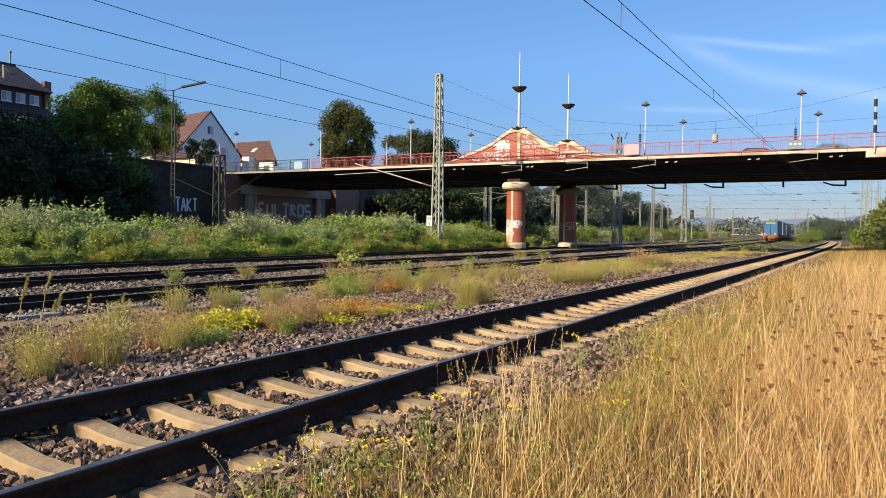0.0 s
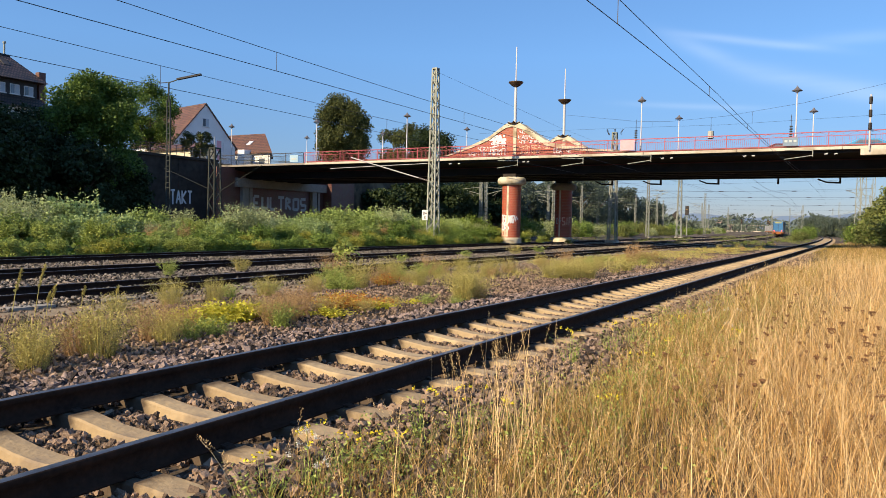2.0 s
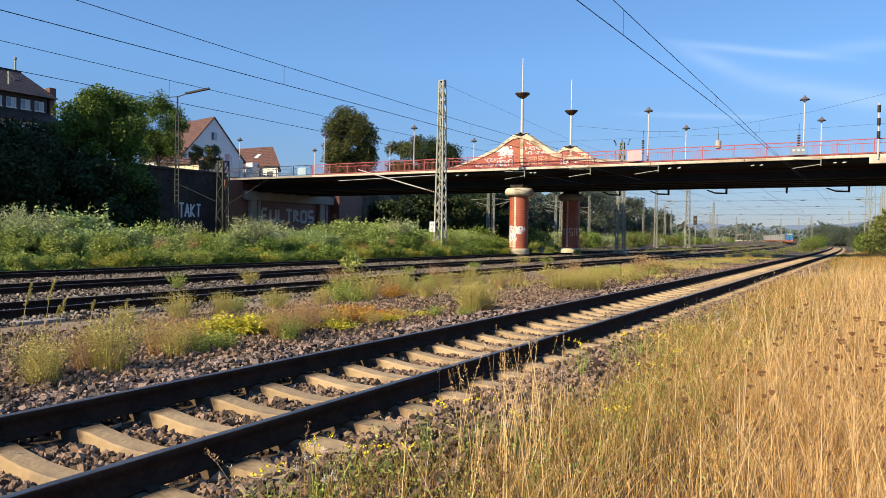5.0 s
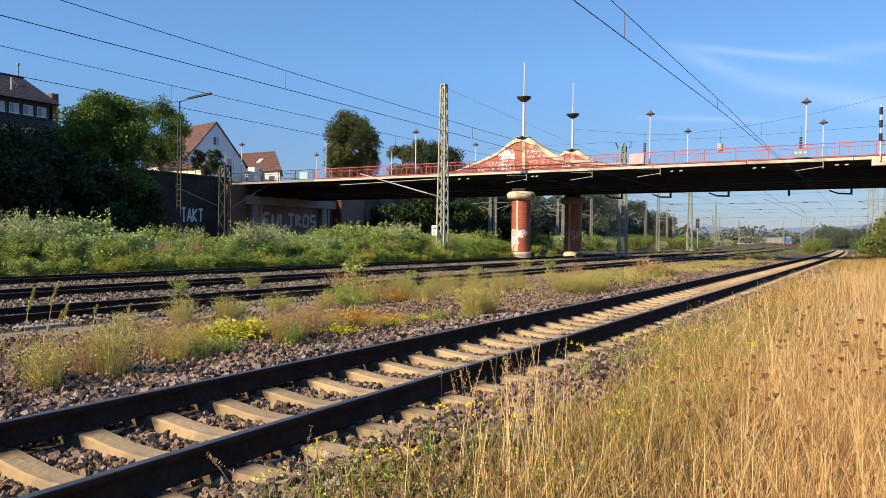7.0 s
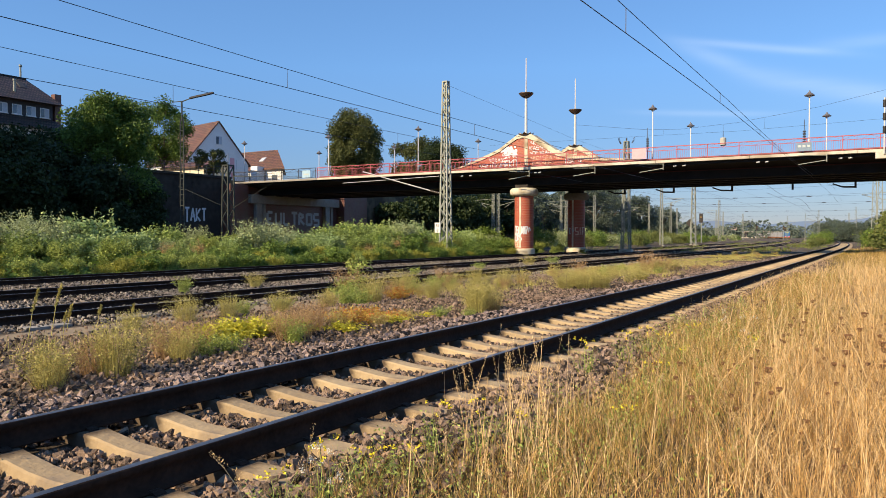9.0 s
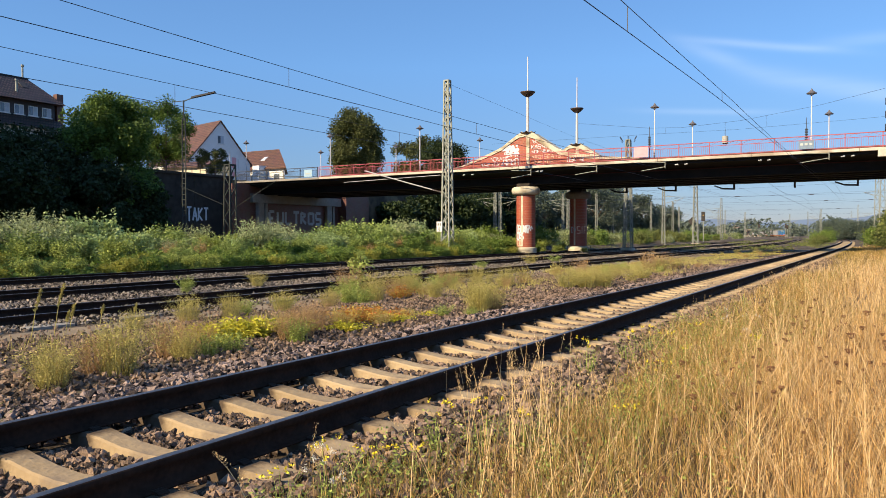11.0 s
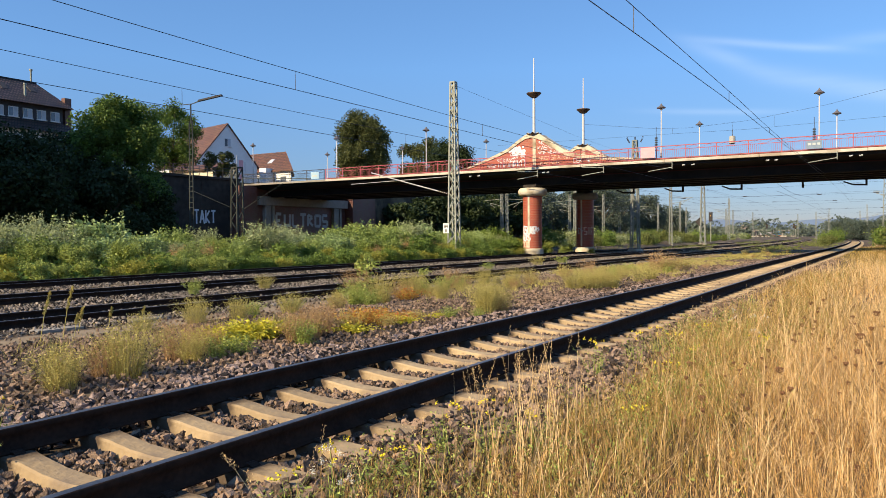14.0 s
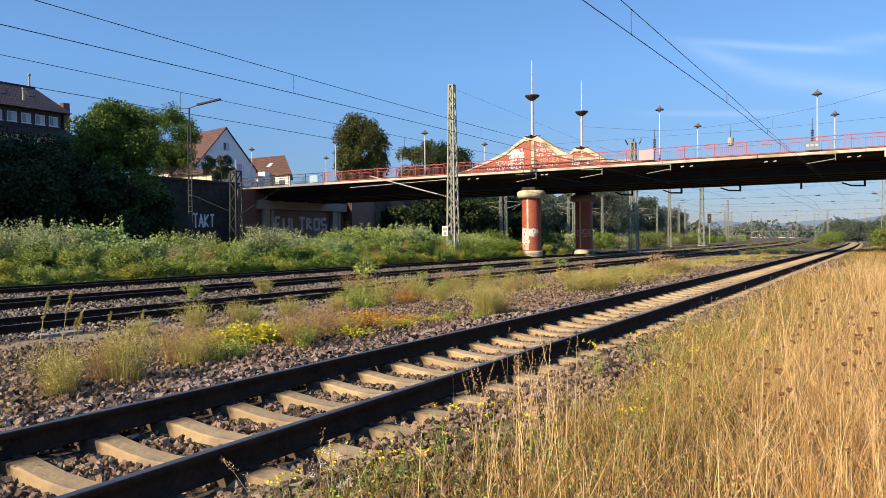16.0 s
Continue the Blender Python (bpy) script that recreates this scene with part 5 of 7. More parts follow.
for k in range(22):
    lab, me = FAR_SHRUBS[random.choice((0, 3, 4))]
    shrub("shrub", lab, me, -40 - (k % 4) * 4 + random.uniform(-1, 1), 12 + k * 2.6, random.uniform(0.7, 1.0), "shrubs before the wall")
for x, y, s in ((-8.8, 118, 0.6), (-8.8, 130, 0.9), (-9.8, 142, 1.0), (-9.8, 165, 1.2), (-11, 190, 1.4), (0.8, 84, 1.3), (1.8, 92, 1.4), (-0.6, 100, 1.2), (0.2, 112, 1.3), (-0.8, 125, 1.2), (-1.6, 150, 1.3), (2.5, 78, 1.5), (3.5, 70, 1.5)):
    lab, me = FAR_SHRUBS[random.choice((0, 3, 4))]
    shrub("shrub", "green shrub beside the bending single track", me, x, y, s, "trackside shrubs")
for k in range(90):
    lab, me = FAR_SHRUBS[random.choice((0, 0, 3, 4, 1))]
    yy = 88 + 190 * (k / 90) ** 1.3
    off = random.choice((random.uniform(-62, -31), random.uniform(-45, -30), random.uniform(-13, -8.5)))
    shrub("shrub", "green shrub in the overgrown railway yard", me, float(curve_x(off, yy)), yy, random.uniform(0.5, 1.15) if off < -20 else random.uniform(0.08, 0.15), "yard shrubs")
n = 34000
cx, cy = rng.uniform(-32.0, -27.95, n), rng.uniform(4, 64, n)
mound = 0.30 + 0.22 * np.sin(cy * 0.9 + 1.3 * np.sin(cx * 1.1)) + 0.12 * np.sin(cy * 2.7 + cx)
cz = ground_z(cx, cy) + rng.uniform(0.05, 1.0, n) ** 0.5 * mound * smooth(27.8, 29.0, -cx) + 0.03
tagged(new("bramble_carpet", leaves("bramble_carpet", np.stack([cx, cy, cz], 1), 0.17, M_BRAMBLE, 0.1, 0.6, 0.8)), "low green bramble carpet along the main line", "brambles", kind="stuff")
sap = thing("sapling", "slender green sapling beside the main line", "sapling", (-12.95, 16.8, -0.52))
part("stem", Shape().bar((0, 0, 0), (0.1, 0.05, 1.15), 0.03, sides=6, taper=0.4).bar((0.04, 0, 0.5), (0.35, 0.1, 0.95), 0.015).bar((0.05, 0, 0.6), (-0.25, 0.1, 1.0), 0.015), M_BARK, sap)
part("crown", leaves("crown", lobes_points([(0.1, 0, 1.15, 0.2), (0.3, 0.1, 0.95, 0.2), (-0.2, 0.1, 0.95, 0.2), (0.05, 0, 0.75, 0.25), (0.1, 0.1, 0.45, 0.2)], 330), 0.11, M_GREENWEED, 0.2, 0.5), None, sap)


M_PALEGRASS = material("bleached_straw", (0.5, 0.31, 0.125), (0.92, 0.67, 0.35), 2, 0.7, 0.0, pick="island", through_light=0.2, cut=(0.15, 0.7))


# ---- weeds on the gravel strip ----
def weed_mesh(height, radius, stalks, twig_mat, leaf_mat, n_leaf, leaf=0.03, tip=0.55):
    """A bunch of fine upright stalks with small leaves or flower heads towards the top."""
    a, r = rng.uniform(0, 2 * math.pi, stalks), radius * 0.35 * rng.uniform(0, 1, stalks) ** 0.5
    root = np.stack([np.cos(a) * r, np.sin(a) * r, np.zeros(stalks)], 1)
    h = height * rng.uniform(0.55, 1.0, stalks)
    lean = np.clip(rng.normal(0.0, 0.28, stalks), -0.7, 0.7) * radius / height * 2.2
    m = [blades("stalks", root, h, np.full(stalks, 0.007), np.abs(lean) + 0.02, twig_mat, 3, 0.5, a)]
    k = rng.integers(0, stalks, n_leaf)
    t = rng.uniform(0, 1, n_leaf) ** tip
    L = np.abs(lean[k]) + 0.02
    out = np.stack([np.cos(a[k]), np.sin(a[k]), np.zeros(n_leaf)], 1)
    p = root[k] + out * (h[k] * L * (t * 0.5 + 0.5 * t * t))[:, None]
    p[:, 2] += h[k] * (t - 0.25 * L * t * t)
    p += rng.normal(0, 0.018, (n_leaf, 3))
    m.append(leaves("leaves", p, leaf, leaf_mat, 0.0, 0.4))
    return join_meshes("stalks_and_leaves", m)


WEEDS = {"olive": ("olive green bushy weed with fine stalks on the gravel", weed_mesh(0.8, 0.5, 200, M_WEED, M_WEED, 2400, 0.03)),
         "green": ("fresh green weed on the gravel", weed_mesh(0.55, 0.35, 80, M_GREENWEED, M_GREENWEED, 1100, 0.042, 0.8)),
         "brown": ("dry reddish brown weed with feathery tops", weed_mesh(0.75, 0.5, 170, M_BROWNWEED, M_BROWNWEED, 2000, 0.026, 0.4)),
         "yellow": ("low yellow-green leafy plant on the gravel", weed_mesh(0.38, 0.6, 90, M_YELLOWWEED, M_YELLOWWEED, 1200, 0.075, 0.9)),
         "red": ("low orange and red leaved plant on the gravel", weed_mesh(0.34, 0.5, 80, M_REDWEED, M_REDWEED, 800, 0.058, 0.9)),
         "mixed": ("half dry yellowish weed on the gravel", weed_mesh(0.6, 0.45, 140, M_BROWNWEED, M_WEED, 2000, 0.03, 0.6)),
         }
FAR_WEEDS = {"olive": (WEEDS["olive"][0], weed_mesh(0.8, 0.5, 80, M_WEED, M_WEED, 420, 0.075)),
             "green": (WEEDS["green"][0], weed_mesh(0.55, 0.35, 50, M_GREENWEED, M_GREENWEED, 320, 0.08, 0.8)),
             "brown": (WEEDS["brown"][0], weed_mesh(0.75, 0.5, 90, M_BROWNWEED, M_BROWNWEED, 420, 0.06, 0.4)),
             "mixed": (WEEDS["mixed"][0], weed_mesh(0.6, 0.45, 80, M_BROWNWEED, M_WEED, 400, 0.068, 0.6))}


def weed(kind, x, y, scale=1.0, tall=1.0):
    lab, me = FAR_WEEDS[kind] if y > 24 else WEEDS[kind]
    w = thing("weed", lab, "weed", (x, y, float(ground_z(x, y)) - 0.02), random.uniform(0, 360), group="weeds on the gravel")
    f = new("foliage", me)
    f.parent = w
    w.scale = (scale, scale, scale * tall)
    return w


for kind, x, y, s, tall in (
        ("olive", -7.25, 4.35, 0.75, 0.9), ("mixed", -7.5, 4.5, 0.75, 1.1), ("olive", -7.3, 5.15, 0.95, 0.95), ("brown", -7.55, 5.05, 0.7, 1.0),
        ("olive", -7.55, 6.25, 0.65, 0.95), ("green", -7.5, 6.6, 0.7, 1.0), ("brown", -7.9, 6.3, 0.85, 0.9), ("green", -7.45, 6.95, 0.75, 0.9), ("brown", -8.1, 6.9, 0.9, 0.8),
        ("yellow", -8.6, 7.7, 1.0, 0.9), ("yellow", -8.4, 8.2, 1.0, 1.0), ("yellow", -8.7, 8.7, 1.0, 0.8), ("yellow", -8.1, 8.9, 0.9, 0.8), ("yellow", -8.9, 8.1, 0.9, 1.0),
        ("brown", -7.55, 8.2, 0.9, 0.85), ("green", -7.35, 8.1, 0.8, 1.0), ("brown", -7.75, 8.7, 0.9, 0.9), ("brown", -8.0, 9.3, 0.8, 0.9), ("mixed", -7.9, 8.5, 0.7, 1.0),
        ("mixed", -7.9, 9.8, 0.7, 0.8), ("yellow", -7.6, 9.6, 0.7, 0.8), ("red", -8.1, 10.3, 1.0, 1.1), ("red", -7.8, 10.7, 0.9, 1.0), ("mixed", -7.5, 10.4, 0.6, 0.8), ("red", -8.3, 11.2, 0.9, 1.0),
        ("yellow", -7.6, 11.0, 0.6, 0.8), ("mixed", -7.7, 11.6, 0.6, 0.7), ("red", -8.0, 11.7, 0.7, 0.9), ("yellow", -7.7, 12.3, 0.5, 0.7),
        ("olive", -7.05, 13.2, 1.0, 0.95), ("olive", -7.25, 13.6, 1.0, 1.0), ("mixed", -6.95, 13.7, 1.0, 0.95), ("green", -7.3, 12.2, 0.7, 0.8), ("green", -6.75, 12.3, 0.6, 0.8),
        ("olive", -7.9, 20.2, 1.2, 0.7), ("olive", -7.5, 20.8, 1.2, 0.7), ("olive", -7.2, 21.4, 1.2, 0.7), ("mixed", -7.6, 22.2, 1.2, 0.7), ("olive", -8.0, 21.5, 1.2, 0.7),
        ("brown", -8.6, 31.5, 1.25, 1.2), ("mixed", -8.2, 32.0, 1.2, 1.1), ("brown", -8.4, 33.0, 1.1, 1.1), ("mixed", -8.1, 34.0, 1.4, 0.8),
        ("green", -11.2, 14.2, 1.2, 1.0), ("green", -11.6, 14.7, 1.3, 1.1), ("olive", -11.0, 15.0, 1.1, 1.0), ("green", -10.6, 14.0, 1.0, 0.9), ("mixed", -11.0, 13.2, 0.9, 0.9),
        ("red", -11.0, 16.2, 1.0, 1.2), ("olive", -11.8, 17.5, 1.2, 0.9), ("green", -12.0, 18.3, 1.2, 0.9), ("green", -12.2, 20.0, 1.2, 0.9), ("green", -12.6, 21.5, 1.1, 0.9),
        ("olive", -11.6, 9.7, 0.9, 0.9), ("olive", -11.2, 8.2, 0.7, 0.8), ("olive", -11.4, 10.6, 0.8, 0.9), ("green", -11.7, 11.3, 0.8, 0.9), ("olive", -11.2, 11.9, 0.9, 0.8), ("green", -11.6, 12.4, 0.8, 0.9),
        ("green", -17.8, 14.8, 1.0, 1.1), ("olive", -18.1, 18.0, 0.9, 0.8), ("green", -17.9, 27.5, 1.0, 0.8), ("green", -18.0, 34.0, 1.2, 0.7), ("olive", -17.9, 40, 1.3, 0.7), ("green", -18.0, 44.0, 1.6, 0.6), ("olive", -23.4, 30, 0.9, 0.8)):
    weed(kind, x, y, s, tall)
for x, y, sc in ((-4.95, 2.32, 0.45), (-4.8, 2.2, 0.4), (-5.15, 2.45, 0.38), (-5.35, 2.6, 0.3)):
    weed("green", x, y, sc, 0.8)
for k in range(110):
    yy = 15 + 75 * (k / 110) ** 1.2 + random.uniform(-0.6, 0.6)
    xx = random.uniform(-12.6, -7.2) if yy > 24 else random.uniform(-12.8, -9.5)
    weed(random.choice(("olive", "green", "mixed", "olive", "brown")), xx, yy, random.uniform(0.45, 1.15) * (1.0 if yy < 34 else 0.5), random.uniform(0.6, 1.15))


def plume(x, y, height):
    """A tall grass stalk with a feathery top."""
    p = thing("grass_plume", "tall pale grass stalk with feathery seed head", "grass stalk", (x, y, float(ground_z(x, y)) - 0.02), random.uniform(10, 40), group="grass plumes")
    lean = height * 0.2
    part("stalk", Shape().bar((0, 0, 0), (lean * 0.5, 0, height * 0.65), 0.012, sides=5), M_WEED, p)
    n = 260
    t = rng.uniform(0, 1, n)
    c = np.stack([lean * (0.45 + 0.55 * t), 0 * t, height * (0.6 + 0.4 * t)], 1) + rng.normal(0, 0.012, (n, 3)) * (1 - 0.7 * t)[:, None]
    part("seed_head", leaves("seed_head", c, 0.038, M_WEED, -1.1, 0.25), None, p, "feathery seed head")


for x, y, h in ((-11.33, 6.45, 0.86), (-11.82, 7.12, 0.92), (-12.58, 7.87, 0.51), (-12.32, 7.64, 0.41), (-13.24, 8.92, 0.39), (-13.08, 9.56, 0.37)):
    plume(x, y, h)

# low grass and moss tufts over the strip
tuft = scatter(-13.2, -6.9, 3, 75, 12, -0.01)
patch = np.sin(tuft[:, 0] * 1.1 + 0.7 * np.sin(tuft[:, 1] * 0.4)) + 0.8 * np.sin(tuft[:, 1] * 0.55 + tuft[:, 0] * 0.3) + 0.8 * smooth(22, 40, tuft[:, 1])
tuft = tuft[patch > 0.75 - 0.6 * smooth(20, 32, tuft[:, 1]) + rng.normal(0, 0.4, len(tuft))]
tuft = np.repeat(tuft, 9, 0) + np.concatenate([rng.normal(0, 0.06, (len(tuft) * 9, 2)), np.zeros((len(tuft) * 9, 1))], 1)
n = len(tuft)
low = new("strip_grass", blades("strip_grass", tuft, rng.uniform(0.05, 0.26, n) * (1 + 0.3 * smooth(18, 30, tuft[:, 1]) - 0.9 * smooth(32, 52, tuft[:, 1])), rng.uniform(0.006, 0.012, n) * (1 + tuft[:, 1] / 30), rng.uniform(0.1, 0.6, n), M_WEED, 2))
tagged(low, "low olive and dry grass on the gravel strip", "grass", kind="stuff")


M_LITTER = material("withered_litter", (0.05, 0.028, 0.012), (0.30, 0.19, 0.085), 2, 0.9, 0.0, pick="island")


# ---- dry grass field ----
def field(x0, x1, y0, y1, per_m2):
    p = scatter(x0, x1, y0, y1, per_m2, -0.02)
    return p


def clumped(p, strength=0.9):
    """Thin the points out so that they stand in clumps."""
    f = np.sin(p[:, 0] * 3.1 + 1.7 * np.sin(p[:, 1] * 1.3)) * np.cos(p[:, 1] * 2.3 + 1.1 * np.sin(p[:, 0] * 2.1))
    tuft_f = np.sin(p[:, 0] * 13 + 2.1 * np.sin(p[:, 1] * 7)) * np.cos(p[:, 1] * 11 + 1.7 * np.sin(p[:, 0] * 9))
    return p[rng.random(len(p)) < 0.46 + 0.34 * strength * f + 0.34 * tuft_f]


def edge_fade(p, at=-2.35, soft=0.8):
    """Fewer plants towards the ballast."""
    e = at - 0.35 * smooth(8, 14, p[:, 1]) + 0.25 * np.sin(p[:, 1] * 1.9) + 0.15 * np.sin(p[:, 1] * 4.3)
    return p[rng.random(len(p)) < smooth(0, 1, (p[:, 0] - e) / soft)]


def grass(name, label, p, h0, h1, w, mat, joints=3, lean=(0.05, 0.45), curl=0.6):
    n = len(p)
    head = rng.uniform(0, 6.283, n)
    grow = 0.34 + 0.66 * smooth(-2.7, 0.1, p[:, 0] + 0.01 * p[:, 1])
    grow = grow * (0.82 + 0.22 * np.sin(p[:, 0] * 2.3 + 1.9 * np.sin(p[:, 1] * 0.8)) * np.cos(p[:, 1] * 1.7) + 0.16 * np.sin(p[:, 0] * 7.1 + p[:, 1] * 5.3))
    h = rng.uniform(h0, h1, n) * grow
    ob = new(name, blades(name, p, h, w * (1 + p[:, 1] / 14) * rng.uniform(0.6, 1.3, n), rng.uniform(*lean, n), mat, joints, curl, head))
    return tagged(ob, label, "grass", kind="stuff")


def meadow_tone(p):
    """Slow change over the meadow: high where it is bleached, low where it is still green."""
    return 0.5 * np.sin(p[:, 0] * 0.8 + 1.1 * np.sin(p[:, 1] * 0.33)) + 0.5 * np.sin(p[:, 1] * 0.62 - p[:, 0] * 0.5 + 1.0) + 0.75 * (p[:, 0] + 0.9)


near_f = edge_fade(clumped(np.concatenate([field(-2.9, 2.6, 1.3, 9, 2500), field(-2.9, 2.8, 9, 16, 1100), field(-2.9, 5, -6, 1.3, 700), field(2.6, 8, 1.3, 16, 300)])))
mid_f = edge_fade(clumped(field(-2.9, 5.5, 16, 36, 380)))
far_f = edge_fade(clumped(np.concatenate([field(-2.7, 8.0, 36, 95, 75), field(-2.5, 16, 95, 190, 9)])))
all_f = np.concatenate([near_f, mid_f, far_f])
all_f = all_f[rng.random(len(all_f)) < 0.4 + 0.6 * smooth(-2.2, -0.7, all_f[:, 0] + 0.015 * all_f[:, 1])]
tone = meadow_tone(all_f) + rng.normal(0, 0.6, len(all_f))
pick = rng.random(len(all_f))
green = (tone < -0.35) & (pick < 0.62)
pale = ~green & (pick > 0.80)
brown = ~green & (pick > 0.60) & (pick <= 0.80)
grass("dry_grass", "dense dry straw-coloured meadow grass beside the track", all_f[~green & (pick <= 0.60)], 0.18, 0.62, 0.0035, M_DRYGRASS, 3, (0.03, 0.7))
grass("pale_grass", "pale bleached straw standing in the meadow", all_f[pale & (rng.random(len(all_f)) < 0.6)], 0.25, 0.78, 0.0042, M_PALEGRASS, 3, (0.05, 1.0))
grass("brown_grass", "brown withered stems in the meadow", all_f[brown], 0.15, 0.55, 0.0034, M_BROWNWEED, 3, (0.1, 1.1))
grass("fallen_straw", "leaning and broken pale straw in the meadow", all_f[pale & (rng.random(len(all_f)) < 0.22)], 0.3, 0.85, 0.0030, M_PALEGRASS, 2, (0.5, 1.6), 0.1)
g1 = edge_fade(clumped(field(-3.0, 2.6, 1.3, 16, 520), -0.9), -2.6, 0.6)
g2 = edge_fade(clumped(field(-2.9, 6.5, 13, 90, 190), -0.9), -2.75, 0.6)
g2 = g2[np.sin(g2[:, 0] * 0.9 + 1.3 * np.sin(g2[:, 1] * 0.21)) + 0.02 * g2[:, 1] > rng.normal(0.1, 0.5, len(g2))]
g1 = g1[rng.random(len(g1)) < 1.0 - 0.85 * smooth(-1.9, -0.3, g1[:, 0])]
grass("green_grass", "half green grass low in the dry meadow", np.concatenate([g1, g2, all_f[green]]), 0.14, 0.50, 0.0040, M_GREENGRASS)
def low_verge(name, label, per, h0, h1, w, mat, lean):
    """Short mixed growth at the edge of the ballast, thinning out towards the rail."""
    p = np.concatenate([field(-3.05, -0.7, 3.6, 12, per), field(-3.05, -0.7, 12, 30, per * 0.4), field(-2.95, -0.7, 1.6, 3.6, per * 0.9)])
    e = -2.85 + 0.45 * smooth(3.6, 5.0, p[:, 1]) * (1 - smooth(7.5, 10.0, p[:, 1])) + 0.12 * np.sin(p[:, 1] * 3.1)
    p = p[(rng.random(len(p)) < smooth(0, 1, (p[:, 0] - e) / 0.45)) & (rng.random(len(p)) < 1 - 0.8 * smooth(-1.9, -0.7, p[:, 0]))]
    patch_f = np.sin(p[:, 0] * 5 + 2 * np.sin(p[:, 1] * 2.1)) * np.cos(p[:, 1] * 3.7)
    p = p[rng.random(len(p)) < 0.62 + 0.38 * patch_f]
    h = rng.uniform(h0, h1, len(p)) * (0.7 + 0.5 * smooth(-2.9, -1.6, p[:, 0]))
    ob = new(name, blades(name, p, h, w * (1 + p[:, 1] / 14) * rng.uniform(0.6, 1.4, len(p)), rng.uniform(*lean, len(p)), mat, 3, 0.5))
    tagged(ob, label, "grass", kind="stuff")
    return p


low_verge("verge_grass", "short olive green grass along the edge of the ballast", 1100, 0.08, 0.34, 0.0036, M_GREENGRASS, (0.1, 0.9))
low_verge("verge_straw", "short dry brown grass along the edge of the ballast", 700, 0.08, 0.36, 0.0032, M_DRYGRASS, (0.1, 0.9))
herb = low_verge("verge_stems", "thin green herb stems along the edge of the ballast", 110, 0.12, 0.36, 0.0034, M_GREENWEED, (0.05, 0.4))
herb = np.repeat(herb[herb[:, 1] < 16], 9, 0)
herb = herb + np.stack([rng.normal(0, 0.03, len(herb)), rng.normal(0, 0.03, len(herb)), rng.uniform(0.02, 0.28, len(herb))], 1)
tagged(new("verge_herbs", leaves("verge_herbs", herb, 0.024, M_GREENWEED, 0.0, 0.5, 0.6)), "small green herb leaves along the edge of the ballast", "herbs", kind="stuff")
litter = edge_fade(np.concatenate([field(-2.8, 2.6, 1.2, 16, 420), field(-2.8, 5, -6, 1.2, 130), field(-2.8, 8, -9, 1.2, 30), field(2.6, 8, 1.2, 30, 90)]))
grass("grass_litter", "flattened dry grass litter on the ground", litter, 0.12, 0.36, 0.005, M_LITTER, 2, (0.6, 1.8))
tall_p = edge_fade(clumped(np.concatenate([field(-2.7, 2.4, 1.6, 12, 60), field(-2.7, 3.0, 12, 34, 26)])), -2.6, 0.7)
for sx, sy, count in ((-2.02, 4.15, 34), (-1.95, 4.5, 16), (-1.7, 3.5, 14), (-2.15, 4.8, 10)):
    c = np.stack([rng.normal(sx, 0.13, count), rng.normal(sy, 0.16, count)], 1)
    tall_p = np.concatenate([tall_p, np.column_stack([c, ground_z(c[:, 0], c[:, 1]) - 0.02])])
n = len(tall_p)
t_head, t_lean = rng.uniform(0, 6.283, n), rng.uniform(0.03, 0.8, n)
t_h = rng.uniform(0.45, 1.05, n) * (0.55 + 0.45 * smooth(-2.6, -0.6, tall_p[:, 0]))
t_h[-74:], t_lean[-74:] = rng.uniform(0.6, 0.95, 74), rng.uniform(0.03, 0.3, 74)
stalk = blades("stalks", tall_p, t_h, rng.uniform(0.003, 0.0062, n) * (1 + tall_p[:, 1] / 18), t_lean, M_PALEGRASS, 4, 0.6, t_head)
k = np.repeat(np.arange(n), 26)
t = rng.uniform(0.78, 1.0, len(k))
sp = tall_p[k] + np.stack([np.cos(t_head[k]), np.sin(t_head[k]), 0 * t], 1) * (t_h[k] * t_lean[k] * (t * 0.4 + 0.6 * t * t))[:, None]
sp[:, 2] += t_h[k] * (t - 0.25 * t_lean[k] * t * t)
sp += rng.normal(0, 0.005, sp.shape)
ears = leaves("ears", sp, 0.011, M_PALEGRASS, -0.9, 0.25)
tagged(new("tall_grass", join_meshes("tall_grass", [stalk, ears])), "tall dry grass stalks with pale ears", "grass", kind="stuff")


# green growth over the yard between and beside the far tracks
yg = np.stack([rng.uniform(-75, -5, 60000), 82 + 260 * rng.random(60000) ** 1.4, rng.uniform(-0.5, -0.24, 60000)], 1)
lane = np.min(np.abs(yg[:, :1] - np.array([[-15.1, -20.5, -26.7, -4.17]])), axis=1)
yg = yg[(lane > 1.8) & (np.sin(yg[:, 0] * 0.7 + yg[:, 1] * 0.11) > -0.45)]
yg[:, 0] = curve_x(yg[:, 0], yg[:, 1])
tagged(new("yard_growth", leaves("yard_growth", yg, 0.22, M_FARHERB, -0.7, 0.35)), "low green and yellow growth over the railway yard", "weeds", kind="stuff")


